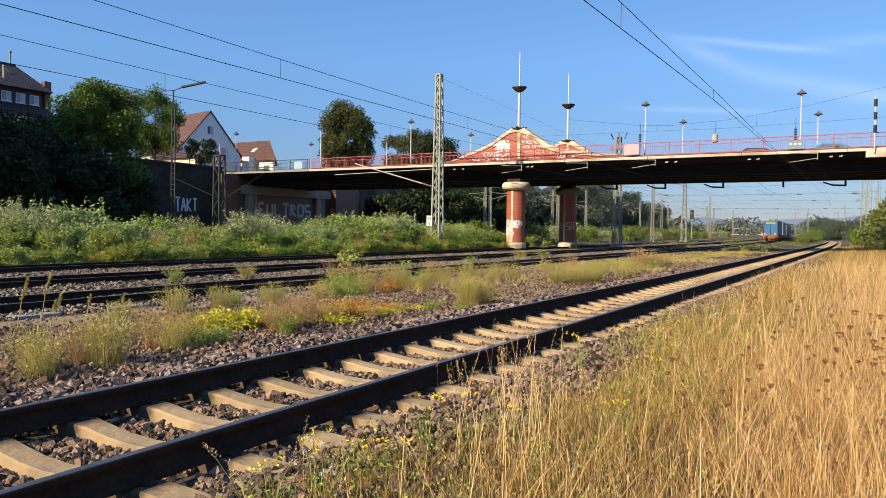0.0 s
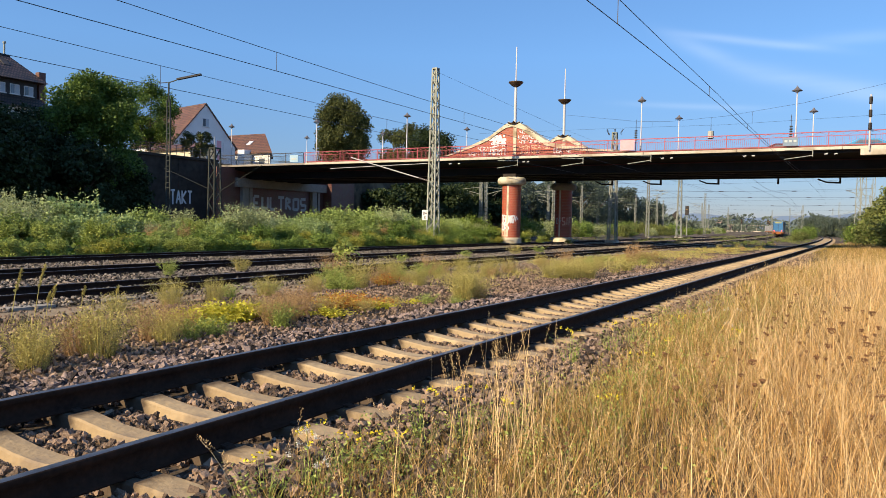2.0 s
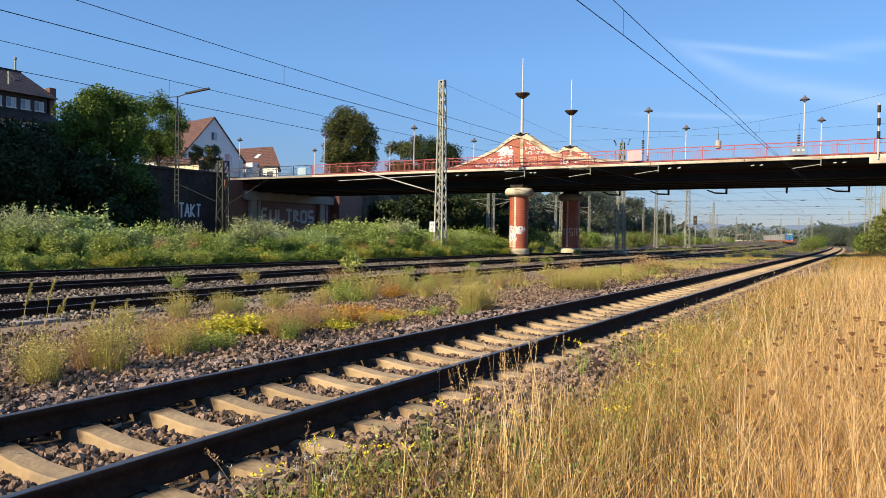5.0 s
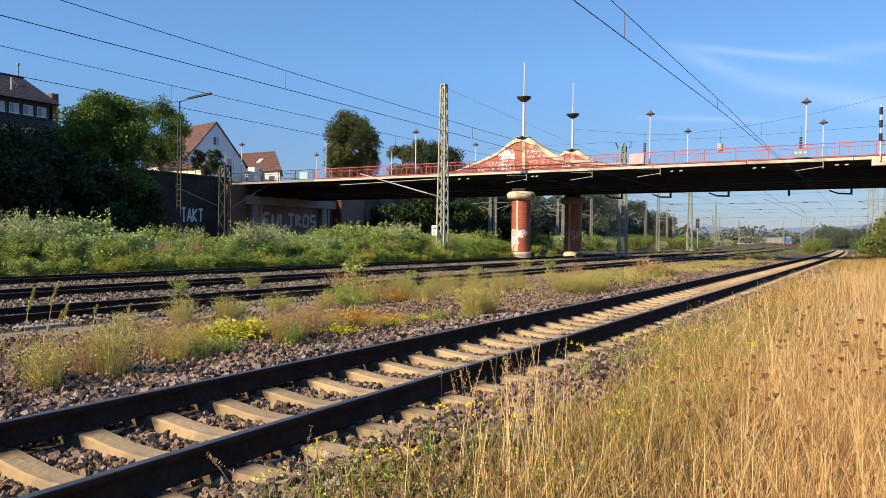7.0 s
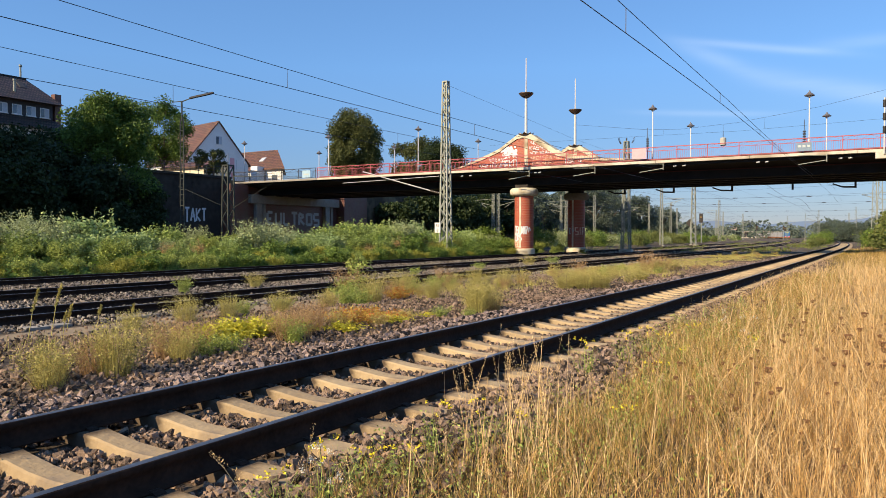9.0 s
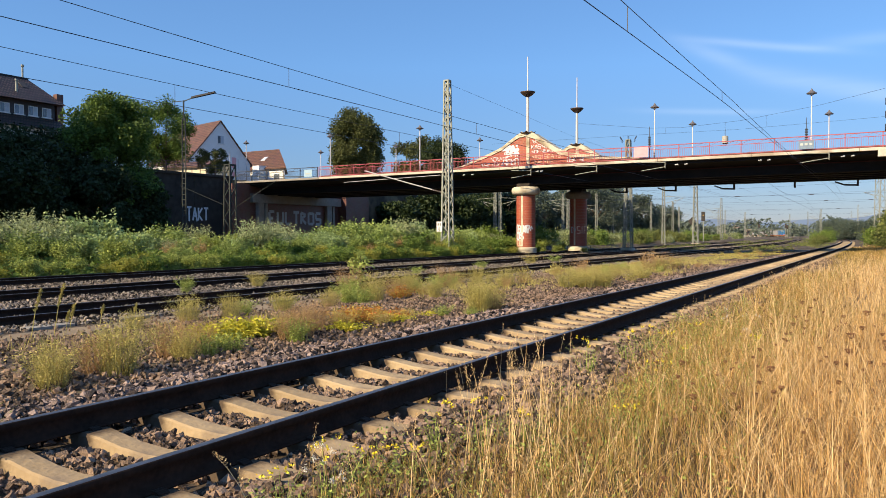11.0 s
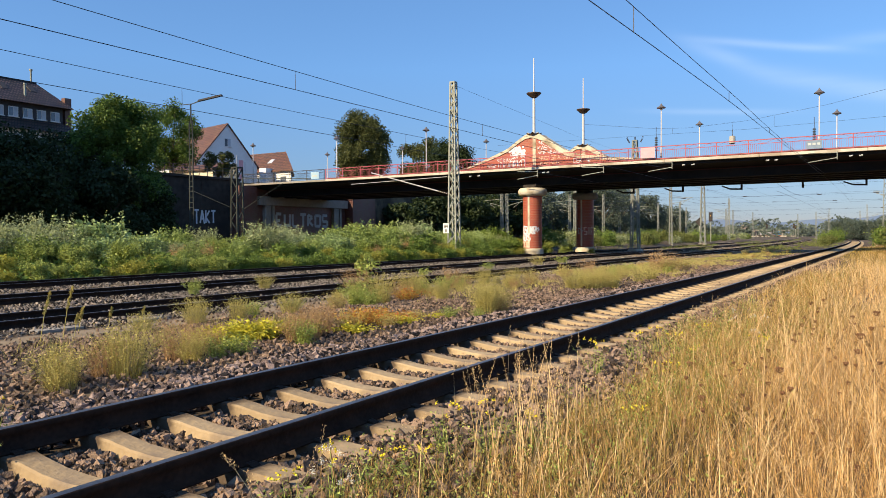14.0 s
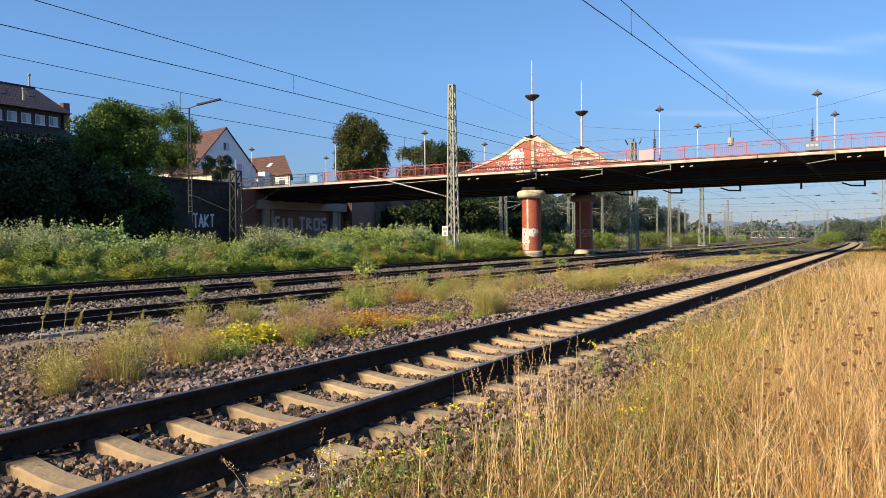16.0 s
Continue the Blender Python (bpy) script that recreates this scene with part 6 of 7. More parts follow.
def umbel(x, y, height, seed_mat, label, head=0.05):
    """A dry wild carrot stalk with a curled brown head."""
    u = thing("wild_carrot", label, "wild flower", (x, y, float(ground_z(x, y)) - 0.02), random.uniform(0, 360), group="wild carrots")
    s = Shape().bar((0, 0, 0), (0.05, 0, height * 0.9), 0.007, sides=4)
    tips = []
    for q in range(3):
        a, zz = q * 2.3, height * (0.55 + 0.15 * q)
        tip = (0.05 + math.cos(a) * 0.055 * (q > 0), math.sin(a) * 0.055 * (q > 0), height * (0.72 + 0.1 * q) if q else height)
        s.bar((0.03, 0, zz), tip, 0.005, sides=4)
        tips.append(tip)
    part("stalk", s, M_BROWNWEED, u)
    n = 60
    for tip in tips:
        c = np.array([tip]) + rng.normal(size=(n, 3)) * np.array([0.8, 0.8, 1.0]) * head * 0.5
        part("flower_head", leaves("flower_head", c, head * 0.42, seed_mat, -0.6, 0.5), None, u, "small flower or seed head")["kind"] = "stuff"
    return u


def seed_nest(x, y, height, size, label):
    """A withered wild carrot: a thin branched stalk, each tip with a nest of inward-curled rays."""
    u = thing("wild_carrot", label, "wild flower", (x, y, float(ground_z(x, y)) - 0.02), random.uniform(0, 360), group="wild carrots")
    tips = [((0.04, 0.0, height), size), ((0.10, 0.05, height * 0.86), size * 0.75), ((-0.07, 0.04, height * 0.78), size * 0.6)]
    s = Shape().bar((0, 0, 0), (0.03, 0, height * 0.6), 0.006, sides=5).bar((0.03, 0, height * 0.6), tips[0][0], 0.005, sides=5)
    for tip, _ in tips[1:]:
        s.bar((0.02, 0, height * 0.55), tip, 0.004, sides=4)
    part("stalk", s, M_BROWNWEED, u)
    for (tx, ty, tz), r in tips:
        nest = Shape()
        for q in range(20):
            a, w = q * 2.4, r * (0.35 + 0.65 * ((q * 7) % 20) / 20)
            pts = [(tx, ty, tz), (tx + math.cos(a) * w * 0.8, ty + math.sin(a) * w * 0.8, tz + r * 0.45), (tx + math.cos(a) * w, ty + math.sin(a) * w, tz + r * 0.85), (tx + math.cos(a) * w * 0.9, ty + math.sin(a) * w * 0.9, tz + r * 1.05)]
            for p, q2 in zip(pts, pts[1:]):
                nest.bar(p, q2, 0.0022, sides=3)
            ex, ey, ez = pts[-1]
            nest.bar((ex, ey, ez - 0.004), (ex - math.cos(a) * r * 0.15, ey - math.sin(a) * r * 0.15, ez + 0.006), 0.008, sides=4, taper=0.5)
        part("seed_head", nest, M_SEED, u, "brown curled seed head")
    return u


base = [seed_nest(-0.6, 5.0, 0.72, 0.030, "dry wild carrot with brown seed heads in the grass"), seed_nest(-0.2, 5.9, 0.82, 0.036, "dry wild carrot with brown seed heads in the grass")]
for k in range(40):
    yy = 2.8 + 11 * (k / 40) ** 1.2
    xx = random.uniform(-1.75 + 0.02 * yy, 0.45 + 0.05 * yy)
    c = copy_thing(base[k % 2], pose(xx, yy, float(ground_z(xx, yy)) - 0.02, random.uniform(-6, 6), random.uniform(-6, 6), random.uniform(0, 360)))
    c.scale = [random.uniform(0.5, 0.9)] * 3
for k in range(18):
    xx, yy = random.uniform(-0.5, 0.9), random.uniform(4.4, 8.2)
    c = copy_thing(base[k % 2], pose(xx, yy, float(ground_z(xx, yy)) - 0.02, random.uniform(-8, 8), random.uniform(-8, 8), random.uniform(0, 360)))
    c.scale = [random.uniform(0.7, 1.05)] * 3
wc = umbel(-2.45, 3.0, 0.24, M_WHITEFLOWER, "wild flower with small white heads beside the ballast", 0.020)
for x, y in ((-2.75, 3.3), (-2.6, 3.0), (-2.2, 12.6), (-2.0, 13.1), (-1.8, 13.0), (-2.3, 13.4), (-2.1, 12.2), (-1.6, 11.0), (-7.6, 25), (-8.0, 33.5), (-7.9, 34.5)):
    copy_thing(wc, pose(x, y, float(ground_z(x, y)) - 0.02, 0, 0, random.uniform(0, 360)))


def ragwort(x, y, height):
    f = thing("yellow_wildflower", "wild flower with small yellow blossoms beside the ballast", "wild flower", (x, y, float(ground_z(x, y)) - 0.02), random.uniform(0, 360), group="yellow wild flowers")
    f_me = weed_mesh(height, 0.22, 26, M_GREENWEED, M_GREENWEED, 150, 0.024, 0.9)
    part("foliage", f_me, None, f)
    for q in range(6):
        a, r = random.uniform(0, 6.28), random.uniform(0.02, 0.16)
        p = (math.cos(a) * r, math.sin(a) * r, height * random.uniform(0.75, 1.03))
        part("blossom", leaves("blossom", np.repeat(np.array([p]), 12, 0) + rng.normal(0, 0.007, (12, 3)), 0.013, M_FLOWER, -0.3, 0.8), None, f, "yellow blossom")
    return f


rag = [ragwort(-2.5, 3.35, 0.3), ragwort(-2.3, 4.4, 0.4)]
for k, (x, y) in enumerate(((-2.6, 2.75), (-2.5, 3.0), (-2.35, 3.6), (-2.45, 4.1), (-2.15, 4.7), (-2.4, 8.8), (-2.3, 9.4), (-2.45, 8.2), (-1.9, 8.6), (-2.6, 7.2), (-4.9, 2.35), (-5.2, 2.6), (-1.6, 5.4), (-1.75, 6.8), (-2.2, 10.6), (-1.3, 9.2))):
    copy_thing(rag[k % 2], pose(x, y, float(ground_z(x, y)) - 0.02, 0, 0, random.uniform(0, 360)))


# ---- fittings on the bridge ----
def bridge_arm(x, tip, z):
    """A pale tubular wire bracket fixed to the bridge edge."""
    a = thing("wire_bracket", "pale tubular wire bracket on the bridge edge", "bracket", (x, 58.45, z), group="wire brackets")
    part("upright", Shape().bar((0, 0, -0.28), (0, 0, 0.3), 0.07, sides=6), M_GALV, a)
    part("upper_tube", Shape().bar((0, 0, 0.18), (-tip, -0.2, 0.24), 0.05, sides=6), M_GALV, a)
    part("lower_tube", Shape().bar((0, 0, -0.16), (-tip, -0.2, -0.42), 0.06, sides=6), M_GALV, a)
    part("holder", Shape().bar((0, 0, 0.1), (0, 0.6, 0.1), 0.07), M_DARK, a)


for x, z in ((-26.2, 6.62), (-20.3, 6.66), (-14.75, 6.72), (-3.35, 6.78)):
    bridge_arm(x, 1.8, z)
for x in (-33.1, -32.2, -25.8, -25.4, -13.95, -13.25, -7.9, -7.3, -2.5, -1.9):
    b = thing("insulator", "small white insulator on the bridge edge", "insulator", (x, 58.9, 6.72), group="edge insulators")
    s = Shape()
    insulator(s, (-0.12, 0, 0), (0.12, 0, 0.03), 0.10)
    part("ribbed_body", s, M_FRAME, b)
    part("stem", Shape().bar((0, 0, 0), (0, 0.2, 0.08), 0.05), M_GALV, b)
for x in (-21.6, -16.9, -11.7, -6.7, -1.9):
    h = thing("wire_hanger", "black angled wire hanger under the bridge", "hanger", (x, 70.95, 5.82), group="wire hangers")
    part("drop", Shape().box(-0.08, -0.08, -0.5, 0.08, 0.08, 0.0), M_GIRDER, h)
    if x != -6.7:
        part("foot", Shape().bar((0, 0, -0.43), (-1.0, 0, -0.38), 0.14).bar((-1.0, 0, -0.38), (-1.7, 0, -0.1), 0.12), M_GIRDER, h)

board = thing("board", "blank pink board on the bridge railing", "board", (-16.8, 58.98, 0))
part("panel", Shape().box(-0.58, -0.02, 7.45, 0.58, 0.02, 8.28), M_PINK, board)
part("clamp", Shape().box(-0.05, 0.02, 7.6, 0.05, 0.16, 7.7), M_DARK, board)
board = thing("board", "pale blue board on the bridge railing", "board", (-51.9, 58.98, 0))
part("panel", Shape().box(-0.55, -0.02, 7.35, 0.55, 0.02, 8.1), M_BLUEBOARD, board)
part("clamp", Shape().box(-0.05, 0.02, 7.6, 0.05, 0.16, 7.7), M_DARK, board)
part("lettering_bar", Shape().box(-0.35, -0.03, 7.6, 0.35, -0.021, 7.76), M_GREYBOX, board)
board = thing("board", "pale grey scribbled board on the bridge railing", "board", (-4.85, 58.98, 0))
part("panel", Shape().box(-0.5, -0.02, 7.4, 0.5, 0.02, 8.0), M_DULLBOARD, board)
part("clamp", Shape().box(-0.05, 0.02, 7.6, 0.05, 0.16, 7.7), M_DARK, board)
for x in (-0.3, 0.0, 0.3):
    part("lettering_bar", Shape().box(x - 0.1, -0.03, 7.66, x + 0.1, -0.021, 7.82), M_GREYBOX, board)
lan = thing("tension_weight", "cream weight box hanging on a wire behind the bridge", "weight", (-13.75, 78.0, 0.45))
part("body", Shape().lathe(0, 0, [(0.2, 9.9), (0.3, 9.96), (0.3, 10.64), (0.2, 10.7)], 10), M_YELLOWBOX, lan)
part("hook", Shape().bar((0, 0, 10.65), (0, 0, 11.36), 0.05), M_DARK, lan)
pole = thing("banded_pole", "white pole with black bands and dark signal boxes", "signal pole", (0.12, 58.85, 0))
part("pole", Shape().bar((0, 0, 6.9), (0, 0, 10.75), 0.11, sides=10), M_WHITEPOLE, pole)
for z in (8.3, 9.2, 10.1):
    part("band", Shape().lathe(0, 0, [(0.10, z), (0.11, z + 0.04), (0.11, z + 0.46), (0.10, z + 0.5)], 12), M_DARK, pole, "black band")
pier_block = part("joint_block", Shape().box(-0.4, 58.93, 6.6, 3.6, 59.3, 7.045), M_CONCRETE, bridge, "stained pale concrete block", bevel=0.03)
for x, z in ((-19.65, 9.75), (-5.9, 9.5)):
    i = thing("wire_insulator", "dark ribbed insulator hanging on a wire", "insulator", (x, 71.85, z), group="hanging insulators")
    s = Shape()
    insulator(s, (0, 0, 0), (0, 0, 1.1), 0.26)
    part("ribbed_body", s, M_DARK, i)
    part("rod", Shape().bar((0, 0, -2.6), (0, 0, 2.0), 0.04), M_DARK, i)

# graffiti on pylon and piers
pyl = bpy.data.objects["bridge_pylon"]
blot = Shape()
for k in range(26):
    cx, cz, rr = -28.75 + random.gauss(0, 0.42), 8.85 + random.gauss(0, 0.24), random.uniform(0.10, 0.24)
    m = [(cx + rr * random.uniform(0.7, 1.3) * math.cos(q * 0.785), 60.014 - 0.0005 * k, cz + rr * random.uniform(0.6, 1.1) * math.sin(q * 0.785)) for q in range(8)]
    blot.add(m, [tuple(range(8))])
part("graffiti", blot, M_GRAFFITI, pyl, "white paint blotch")
for gx0, gz0, letters, size, gap, mat, thick in (
        (-31.9, 7.40, "~SRIOKA~E", (0.30, 0.42), 0.34, M_GRAFFITI, 0.055), (-30.9, 7.95, "~ORA~S", (0.26, 0.34), 0.30, M_GRAFFITI, 0.05), (-29.6, 7.42, "OEKO", (0.36, 0.62), 0.38, M_GRAFFITI, 0.09),
        (-29.5, 8.25, "SO~R", (0.34, 0.40), 0.36, M_GRAFFITI, 0.07), (-26.85, 8.42, "~OE~RASO~K", (0.26, 0.30), 0.29, M_GRAFFITI, 0.045), (-26.85, 8.85, "KAS~ER", (0.28, 0.34), 0.31, M_GRAFFITI, 0.05),
        (-26.8, 9.3, "~K", (0.26, 0.36), 0.30, M_GRAFFITI, 0.045), (-26.8, 7.95, "~RO~SEA", (0.26, 0.3), 0.30, M_GRAFFITI_PINK, 0.05), (-26.6, 7.5, "RAS~OE", (0.28, 0.3), 0.32, M_GRAFFITI_PINK, 0.05),
        (-24.6, 7.95, "~SO", (0.22, 0.3), 0.26, M_GRAFFITI_PINK, 0.045), (-23.5, 7.55, "OSK", (0.26, 0.36), 0.29, M_GRAFFITI, 0.055), (-22.4, 7.5, "~R", (0.22, 0.26), 0.25, M_GRAFFITI, 0.045)):
    strokes("graffiti", pyl, (gx0, 60.017, gz0), (1, 0, 0), (0, 0, 1), letters, size, gap, mat, thick, "painted scribble")["kind"] = "stuff"


def pier_graffiti(p, x, y, a0, z0, letters, size, gap, thick, mat, label):
    """Painted letters bent round the shaft, from angle a0 on and up from z0."""
    flat = strokes("graffiti", p, (0, 0, 0), (1, 0, 0), (0, 0, 1), letters, size, gap, mat, thick, label)
    fine = bmesh.new()
    fine.from_mesh(flat.data)
    bmesh.ops.subdivide_edges(fine, edges=fine.edges[:], cuts=3, use_grid_fill=True)
    for v in fine.verts:
        a, r = a0 + v.co.x / 0.85, 0.856 - v.co.y * 0.6
        v.co = (x + r * math.cos(a), y + r * math.sin(a), z0 + v.co.z)
    fine.to_mesh(flat.data)
    fine.free()


face_near, face_far = math.atan2(-60.75, 27.72), math.atan2(-70.5, 26.42)
pier_graffiti(pier_near, -27.72, 60.75, face_near - 1.2, 1.45, "OSOKE", (0.24, 0.62), 0.27, 0.13, M_GRAFFITI, "white painted graffiti")
pier_graffiti(pier_near, -27.72, 60.75, face_near - 0.35, 1.55, "~RA~", (0.24, 0.55), 0.24, 0.09, M_GRAFFITI, "white painted graffiti")
pier_graffiti(pier_near, -27.72, 60.75, face_near - 1.2, 0.85, "EORS", (0.2, 0.5), 0.2, 0.12, M_GRAFFITI, "white painted graffiti")
pier_graffiti(pier_near, -27.72, 60.75, face_near - 1.25, 0.25, "SEO", (0.2, 0.45), 0.22, 0.12, M_GRAFFITI_PINK, "pale painted graffiti")
pier_graffiti(pier_far, -26.42, 70.5, face_far - 0.1, 1.35, "SIF", (0.3, 0.72), 0.36, 0.09, M_GRAFFITI_PINK, "pale yellow painted letters")
pier_graffiti(pier_far, -26.42, 70.5, face_far - 0.9, 1.5, "E~", (0.25, 0.5), 0.3, 0.1, M_GRAFFITI_GREY, "grey painted graffiti")

# ---- yard beyond the bridge ----
mast_t = lattice_mast("yard_mast", -24.2, 80.0, -0.3, 11.6, 0.85, 0.42, M_FADED, label="tall lattice steel mast in the railway yard", group="yard masts", thick=0.09, panels=14)
s = Shape()
for q in (-0.8, 0.0, 0.8):
    insulator(s, (q * 0.8, 0, 11.45), (q * 1.15, 0, 12.1), 0.17)
part("insulator_set", s, M_DARK, mast_t, "dark insulators on the mast head")
slim = lattice_mast("yard_mast", -30, 118, -0.3, 9.5, 0.46, 0.28, M_FADED, label="slim lattice catenary mast in the railway yard", group="yard masts", thick=0.055, panels=16)
part("bracket_arm", Shape().bar((0.2, 0, 6.2), (3.0, 0, 6.9), 0.07).bar((0.2, 0, 7.3), (3.4, 0, 7.1), 0.06).bar((2.6, 0, 6.8), (1.2, 0, 5.9), 0.05), M_FADED, slim, "pale bracket arm")
for x, y in ((-54.4, 107.2), (-53.8, 107.8), (-56.1, 141), (-50.2, 144.4), (-60, 185), (-51.5, 190), (-52.4, 224), (-32.1, 178), (-17.5, 267), (-6.3, 239), (-46, 262), (-24, 300), (-33, 330), (-22, 330), (-44, 290), (-60, 330), (-10, 300), (-70, 280)):
    copy_thing(slim, pose(x, y, 0, 0, 0, random.choice((0, 180))))
for x, y in ((-28.5, 134), (-1.0, 138), (-0.2, 127)):
    copy_thing(mast_t, pose(x, y, 0))
for x in (-9.4, -26.7, -33.5, -39.0):
    wire("contact_wire", [(float(curve_x(x, y)), y, 5.4) for y in np.arange(76, 420, 12.0)], 0.016, "dark contact wire over the railway yard")
    wire("messenger_wire", [(float(curve_x(x, y)), y, 6.2 + 0.35 * math.cos(y * 0.105)) for y in np.arange(76, 420, 6.0)], 0.016, "dark messenger wire over the railway yard")
for y, z in ((118, 8.6), (150, 9.0), (190, 8.8), (250, 9.2)):
    wire("span_wire", [(-46, y, z), (-22, y, z - 0.5), (1, y, z)], 0.02, "span wire across the railway yard")
    wire("span_wire", [(-46, y, z - 1.6), (1, y, z - 1.6)], 0.02, "span wire across the railway yard")
    for x in (-46.0, 1.0):
        copy_thing(slim, pose(x, y, 0, 0, 0, random.choice((0, 180))))
    for x in (-36, -28, -19, -9, -2):
        b = thing("wire_insulator", "small insulator on a span wire of the yard", "insulator", (x, y, z - 1.6), group="yard insulators")
        part("ribbed_body", Shape().bar((-0.32, 0, 0), (0.32, 0, 0), 0.11, sides=6), M_DARK, b)
sig = thing("signal_mast", "railway signal with dark diamond board", "signal", (-37.9, 174.7, -0.3))
part("pole", Shape().bar((0, 0, 0), (0, 0, 5.2), 0.14, sides=8), M_GALV, sig)
part("diamond_board", Shape().extrude_y([(0, 3.6), (0.95, 4.6), (0, 5.6), (-0.95, 4.6)], -0.12, -0.05), M_DARK, sig, "dark diamond board")
for x, y in ((-30.4, 150), (-44.6, 330), (-36.0, 345), (-40, 390)):
    g = thing("signal_mast", "dark railway signal on a slim post", "signal", (x, y, -0.3), group="yard signals")
    part("pole", Shape().bar((0, 0, 0), (0, 0, 4.6), 0.16, sides=8), M_GALV, g)
    part("signal_head", Shape().box(-0.35, -0.3, 4.2, 0.35, -0.05, 6.0), M_DARK, g, "dark signal head", bevel=0.04)
    part("lamp_lens", Shape().bar((0, -0.32, 5.3), (0, -0.3, 5.3), 0.2, sides=8), M_REDWEED, g)
M_BRICKPALE = material("pale_red_brick", (0.30, 0.22, 0.19), (0.42, 0.33, 0.29), 0.5, 0.9, 0.1)
st = thing("station_building", "pale red brick station building with flat roofs", "building", (-92, 570, -0.3))
part("wall", Shape().box(-8, -5, 0, 8, 5, 5), M_BRICKPALE, st)
part("roof", Shape().box(-9, -6, 5, 9, 6, 5.5), M_DARK, st, "dark flat roof")
part("tower", Shape().box(-2, -3, 5.5, 2, 3, 8.5), M_BRICKPALE, st)
for k in range(5):
    part("window", Shape().box(-6.8 + k * 3, -5.1, 2.4, -5.2 + k * 3, -5.0, 4.2), M_GLASS, st)
for x, y, w in ((-80, 560, 16), (-66, 590, 22)):
    pf = thing("platform_roof", "pale platform canopy in the distant station", "canopy", (x, y, -0.3), group="platform canopies")
    part("roof", Shape().box(-w / 2, -3, 4.6, w / 2, 3, 5.2), M_FRAMEWALL, pf)
    for k in range(4):
        part("column", Shape().box(-w / 2 + 1 + k * (w - 2) / 3 - 0.3, -0.3, 0, -w / 2 + 1 + k * (w - 2) / 3 + 0.3, 0.3, 4.6), M_FRAMEWALL, pf)
    part("platform", Shape().box(-w / 2, -4, 0, w / 2, 4, 0.9), M_CONCRETE, pf)

# far woods and hills
# Tree colour lightened to hold the distance haze
M_FARWOOD = material("distant_trees", (0.085, 0.11, 0.085), (0.15, 0.18, 0.14), 0.2, 0.9, 0.0, pick="island")
pts = []
for k in range(260):
    yy = rng.uniform(520, 900)
    xx = curve_x(-20, yy) + rng.uniform(-330, 330)
    hh, rr = rng.uniform(5, 13), rng.uniform(4, 9)
    d = rng.normal(size=(260, 3))
    d /= np.linalg.norm(d, axis=1)[:, None]
    pts.append(np.stack([xx + d[:, 0] * rr, yy + d[:, 1] * rr, hh * 0.5 + d[:, 2] * hh * 0.55], 1))
for k in range(60):
    yy = rng.uniform(290, 480)
    xx = rng.choice((rng.uniform(-200, -75), rng.uniform(4, 80)))
    hh, rr = rng.uniform(4, 9), rng.uniform(3, 6)
    d = rng.normal(size=(260, 3))
    d /= np.linalg.norm(d, axis=1)[:, None]
    pts.append(np.stack([xx + d[:, 0] * rr, yy + d[:, 1] * rr, hh * 0.5 + d[:, 2] * hh * 0.55], 1))
tagged(new("far_woods", leaves("far_woods", np.concatenate(pts), 1.5, M_FARWOOD, 0.0, 0.8)), "hazy distant trees at the horizon", "woods", kind="stuff")
# Hills give off their own flat glow, with haze set into its colour
M_HILL = glow("blue_haze_hill", (0.20, 0.25, 0.335), 1.0)
hx = np.linspace(-3600, 900, 90)
hz = 66 + 26 * np.sin(hx * 0.0023 + 1.0) + 16 * np.sin(hx * 0.0061) + 6 * np.sin(hx * 0.017)
v = np.concatenate([np.stack([hx, np.full(90, 3300.0), np.full(90, -5.0)], 1), np.stack([hx, np.full(90, 3420.0), np.maximum(hz, 8)], 1)])
hills = new("backdrop", array_mesh("backdrop", v, [(i, i + 1, 91 + i, 90 + i) for i in range(89)], M_HILL))
tagged(hills, "low blue hazy hills at the horizon", "hills", kind="structure")


# ---- freight train ----
M_TRAILERBLUE = material("blue_trailer_tarpaulin", (0.03, 0.13, 0.30), (0.06, 0.20, 0.40), 0.6, 0.5, 0.1)
M_TRAILERGREY = material("grey_trailer_tarpaulin", (0.34, 0.34, 0.35), (0.48, 0.48, 0.48), 0.6, 0.5, 0.1)
M_WAGON = material("orange_brown_wagon_frame", (0.20, 0.075, 0.03), (0.36, 0.14, 0.05), 1.5, 0.8, 0.2)
M_TAILLIGHT = glow("red_tail_light", (1.0, 0.08, 0.03), 3.0)


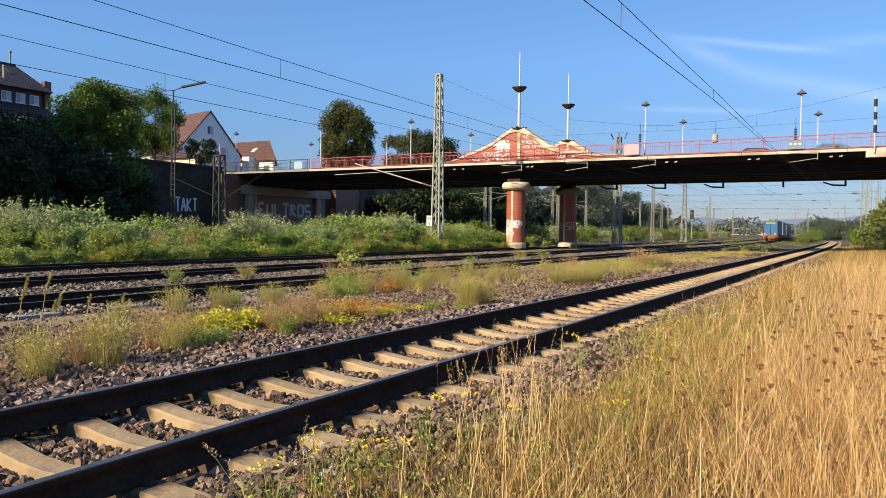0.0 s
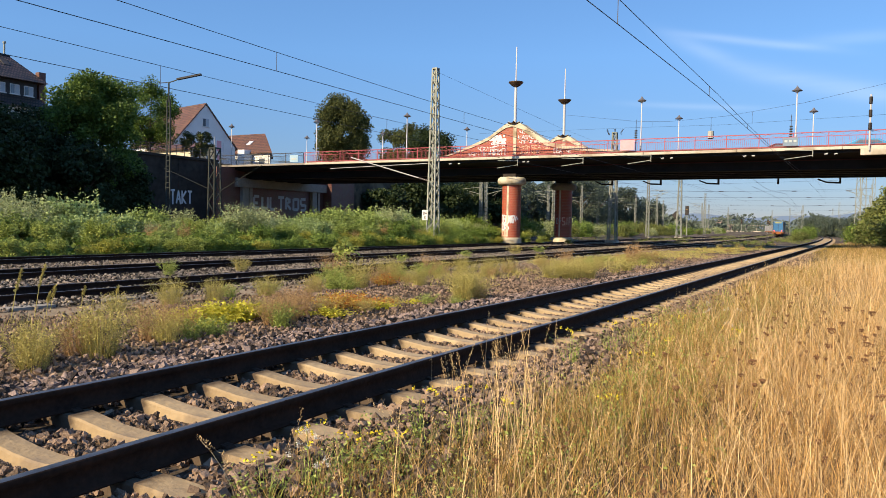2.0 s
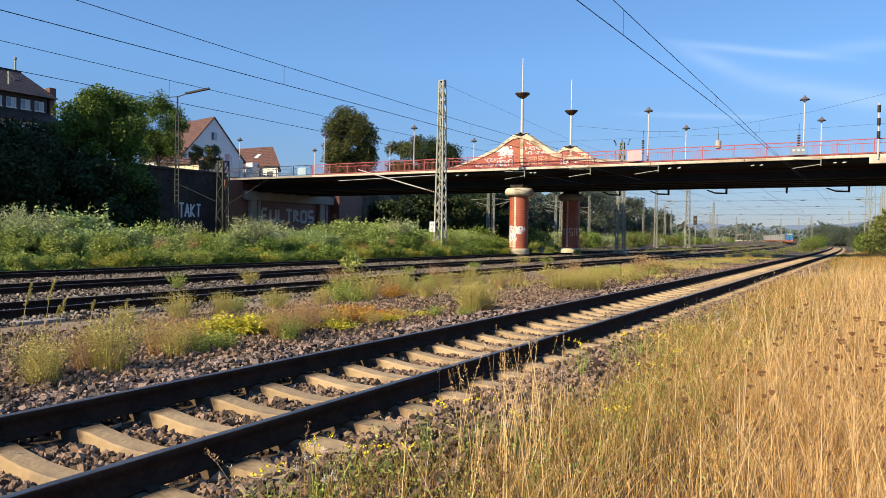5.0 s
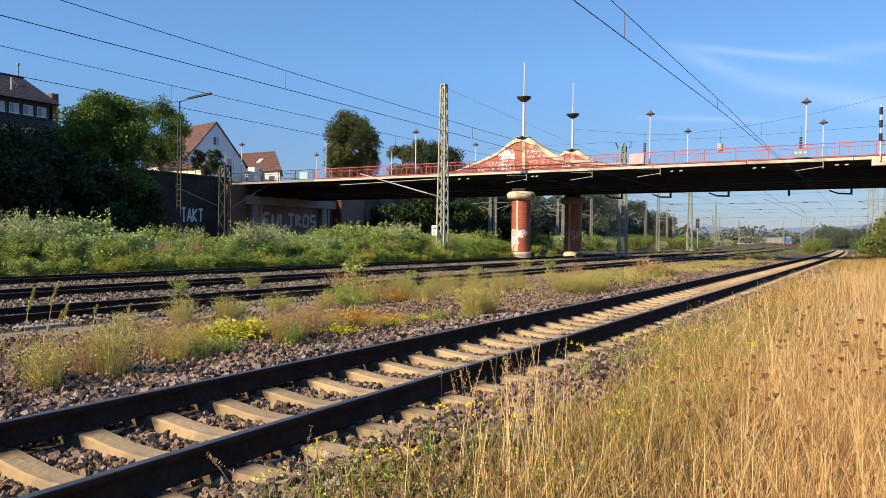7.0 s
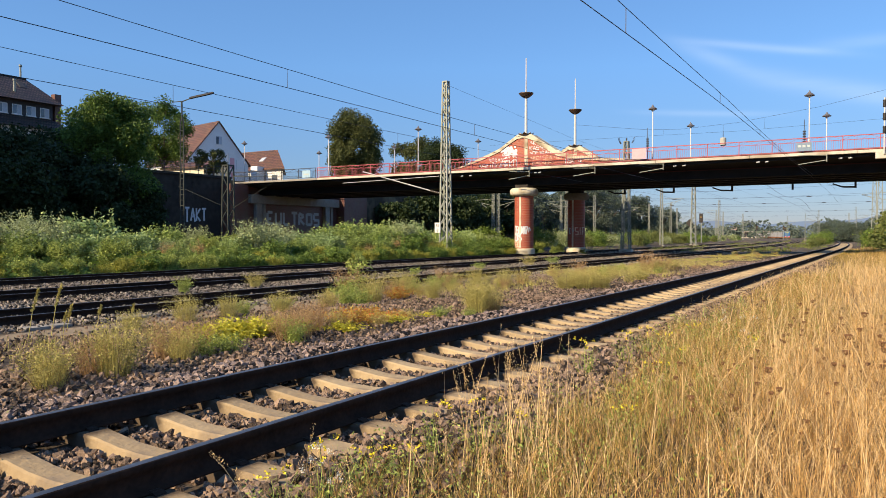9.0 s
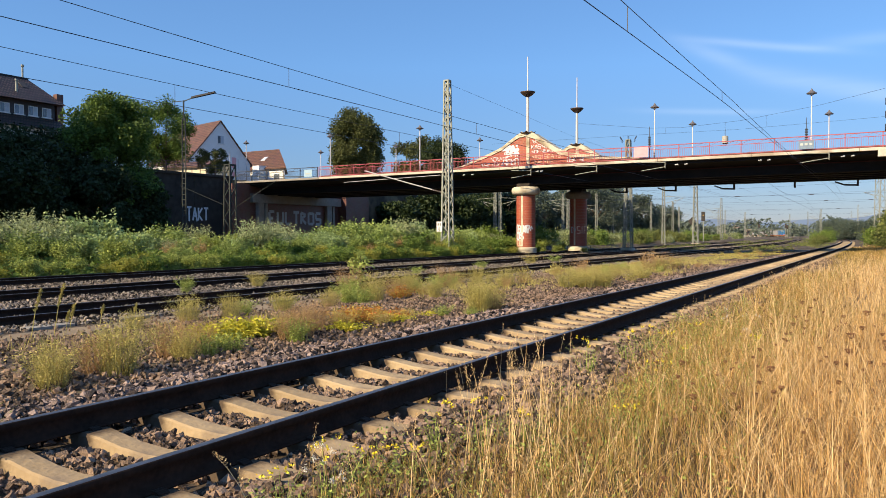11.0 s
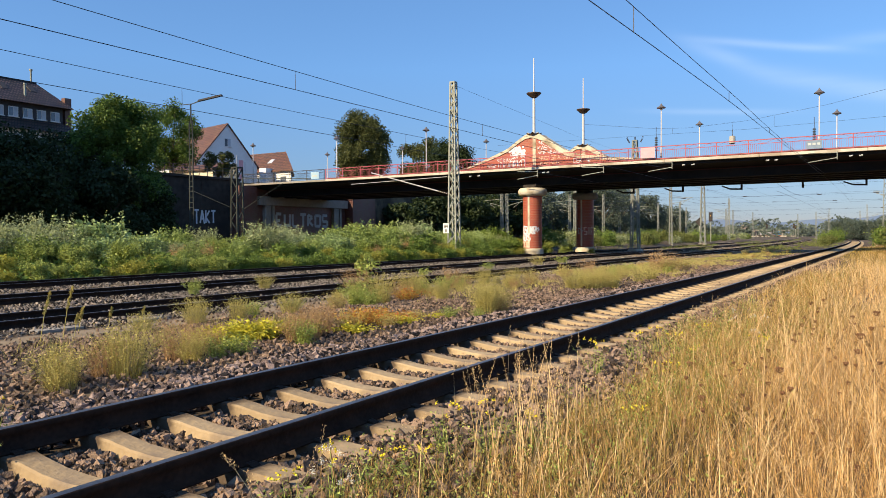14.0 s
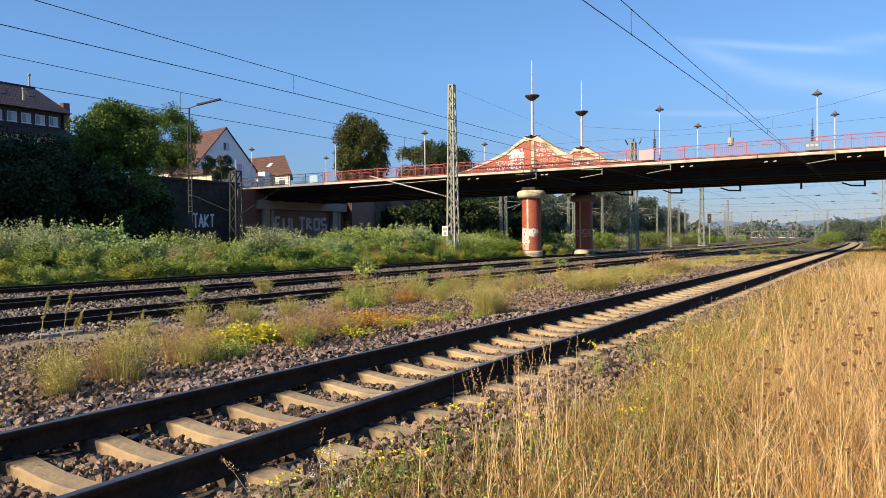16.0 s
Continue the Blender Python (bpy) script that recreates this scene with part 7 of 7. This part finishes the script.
def wagon(name, label, tarp, last=False):
    """A pocket wagon with a road trailer on it; it runs towards +y, its origin on the rails at its middle."""
    w = thing(name, label, "freight wagon", group="freight train")
    part("frame", Shape().box(-1.35, -9.2, 0.75, 1.35, 9.2, 1.15).box(-1.2, -9.4, 0.6, 1.2, -9.1, 1.3), M_WAGON, w, "rusty orange wagon frame", bevel=0.03)
    for yy in (-7.2, -5.4, 5.4, 7.2):
        for sx in (-0.753, 0.753):
            part("wheel", Shape().bar((sx - 0.07, yy, 0.46), (sx + 0.07, yy, 0.46), 0.92, sides=16), M_DARK, w, "dark steel wheel")
    body = part("trailer_body", Shape().box(-1.27, -8.4, 1.3, 1.27, 7.6, 4.1), tarp, w, bevel=0.05)
    part("roof_edge", Shape().box(-1.29, -8.42, 4.02, 1.29, 7.62, 4.14), M_GALV, body)
    for k in range(9):
        part("side_rib", Shape().box(1.27, -8.2 + k * 1.95, 1.4, 1.31, -8.1 + k * 1.95, 4.0), M_GALV, body)
    part("lettering_bar", Shape().box(-0.85, -8.44, 3.55, 0.85, -8.41, 3.75), M_YELLOWWEED, body, "yellow lettering bar")
    part("rear_frame", Shape().box(-1.27, -8.45, 1.3, -1.19, -8.4, 4.1).box(1.19, -8.45, 1.3, 1.27, -8.4, 4.1).box(-0.05, -8.45, 1.3, 0.05, -8.4, 3.4), M_DARK, body)
    for sx in (-0.85, 0.85):
        part("buffer", Shape().bar((sx, -9.4, 1.05), (sx, -9.9, 1.05), 0.4, sides=12), M_WAGON, w, "orange brown buffer")
        if last:
            part("tail_light", Shape().box(sx - 0.14, -9.46, 1.35, sx + 0.14, -9.36, 1.6), M_TAILLIGHT, w, "red tail light")
    return w


TRAIN = [wagon("freight_wagon", "freight wagon with blue road trailer at the train's end", M_TRAILERBLUE, True)]
grey = wagon("freight_wagon", "freight wagon with grey road trailer", M_TRAILERGREY)
TRAIN.append(grey)
for k in range(10):
    TRAIN.append(copy_thing(grey, pose(0, 0, 0)))


# ---- cars on the bridge ----
M_CARBLUE = material("blue_car_paint", (0.05, 0.30, 0.55), (0.07, 0.36, 0.64), 3, 0.25, 0.0, 0.1, gloss=0.6)
M_CARRED = material("dark_red_car_paint", (0.10, 0.02, 0.018), (0.14, 0.03, 0.026), 3, 0.25, 0.0, 0.4, gloss=0.6)
M_TYRE = material("black_rubber", (0.015, 0.015, 0.015), (0.03, 0.03, 0.03), 9, 0.9, 0.2)


def car(label, paint):
    c = thing("car", label, "car", group="cars on the bridge")
    low = [(-2.1, 0.3), (2.1, 0.3), (2.15, 0.6), (2.0, 0.82), (1.1, 0.92), (0.4, 1.32), (-1.0, 1.38), (-1.75, 1.02), (-2.12, 0.92)]
    part("body", Shape().extrude_y([(x, z) for x, z in low], -0.85, 0.85), paint, c, bevel=0.05)
    for sy in (-0.87, 0.87):
        part("side_window", Shape().extrude_y([(-1.3, 1.0), (0.72, 1.0), (0.32, 1.22), (-0.9, 1.26)], sy - 0.012, sy + 0.012), M_GLASS, c, "dark side window")
        for x in (-1.3, 1.3):
            wh = part("wheel", Shape().bar((x, sy - 0.1, 0.32), (x, sy + 0.1, 0.32), 0.64, sides=18), M_TYRE, c)
            part("rim", Shape().bar((x, sy - 0.11, 0.32), (x, sy + 0.11, 0.32), 0.38, sides=12), M_GALV, wh)
    part("windscreen", Shape().add([(1.08, -0.7, 0.97), (1.08, 0.7, 0.97), (0.43, 0.62, 1.31), (0.43, -0.62, 1.31), (1.05, -0.7, 0.93), (1.05, 0.7, 0.93)], [(0, 1, 2, 3), (1, 0, 4, 5)]), M_GLASS, c)
    part("rear_window", Shape().add([(-1.72, -0.68, 1.06), (-1.72, 0.68, 1.06), (-1.06, 0.62, 1.375), (-1.06, -0.62, 1.375), (-1.68, -0.68, 1.03), (-1.68, 0.68, 1.03)], [(3, 2, 1, 0), (5, 4, 0, 1)]), M_GLASS, c, "pale blue reflecting rear window")
    return c


CAR_A = car("blue hatchback car on the bridge", M_CARBLUE)
CAR_A.scale = (0.98, 0.95, 0.96)
CAR_B = car("dark red car on the bridge", M_CARRED)
embank = new("road", Shape().box(BX1, 57, -1, 400, 74, 7.16).mesh("road", M_ASPHALT))
tagged(embank, "road embankment at the end of the bridge", "road", kind="structure")


def motions():
    """All that moves: the leaving freight train, and two cars that drive off over the bridge."""
    for k, w in enumerate(TRAIN):
        rows = []
        for i in range(17):
            t = float(i)
            y = 166.0 + 29.0 * t + 20.2 * k
            slope = -2 * 2.15e-4 * max(0.0, y - 65)
            rows.append((t, pose(float(curve_x(-15.1, y)), y, -0.33, 0, 0, -math.degrees(math.atan(slope)))))
        walk(w, rows)
    walk(CAR_A, [(t, pose(x * 1.02, 66.4, 7.19)) for t, x in ((0.0, -2.52), (1.0, -2.35), (1.5, -1.16), (2.0, 0.37), (3.0, 5.5), (5.0, 20.0), (8.0, 50.0), (16.0, 140.0))])
    walk(CAR_B, [(t, pose(x, 68.6, 7.19)) for t, x in ((0.0, -8.29), (1.0, -8.05), (1.5, -7.41), (2.0, -5.76), (2.5, -3.95), (3.0, -1.42), (5.0, 14.0), (8.0, 42.0), (16.0, 130.0))])


motions()
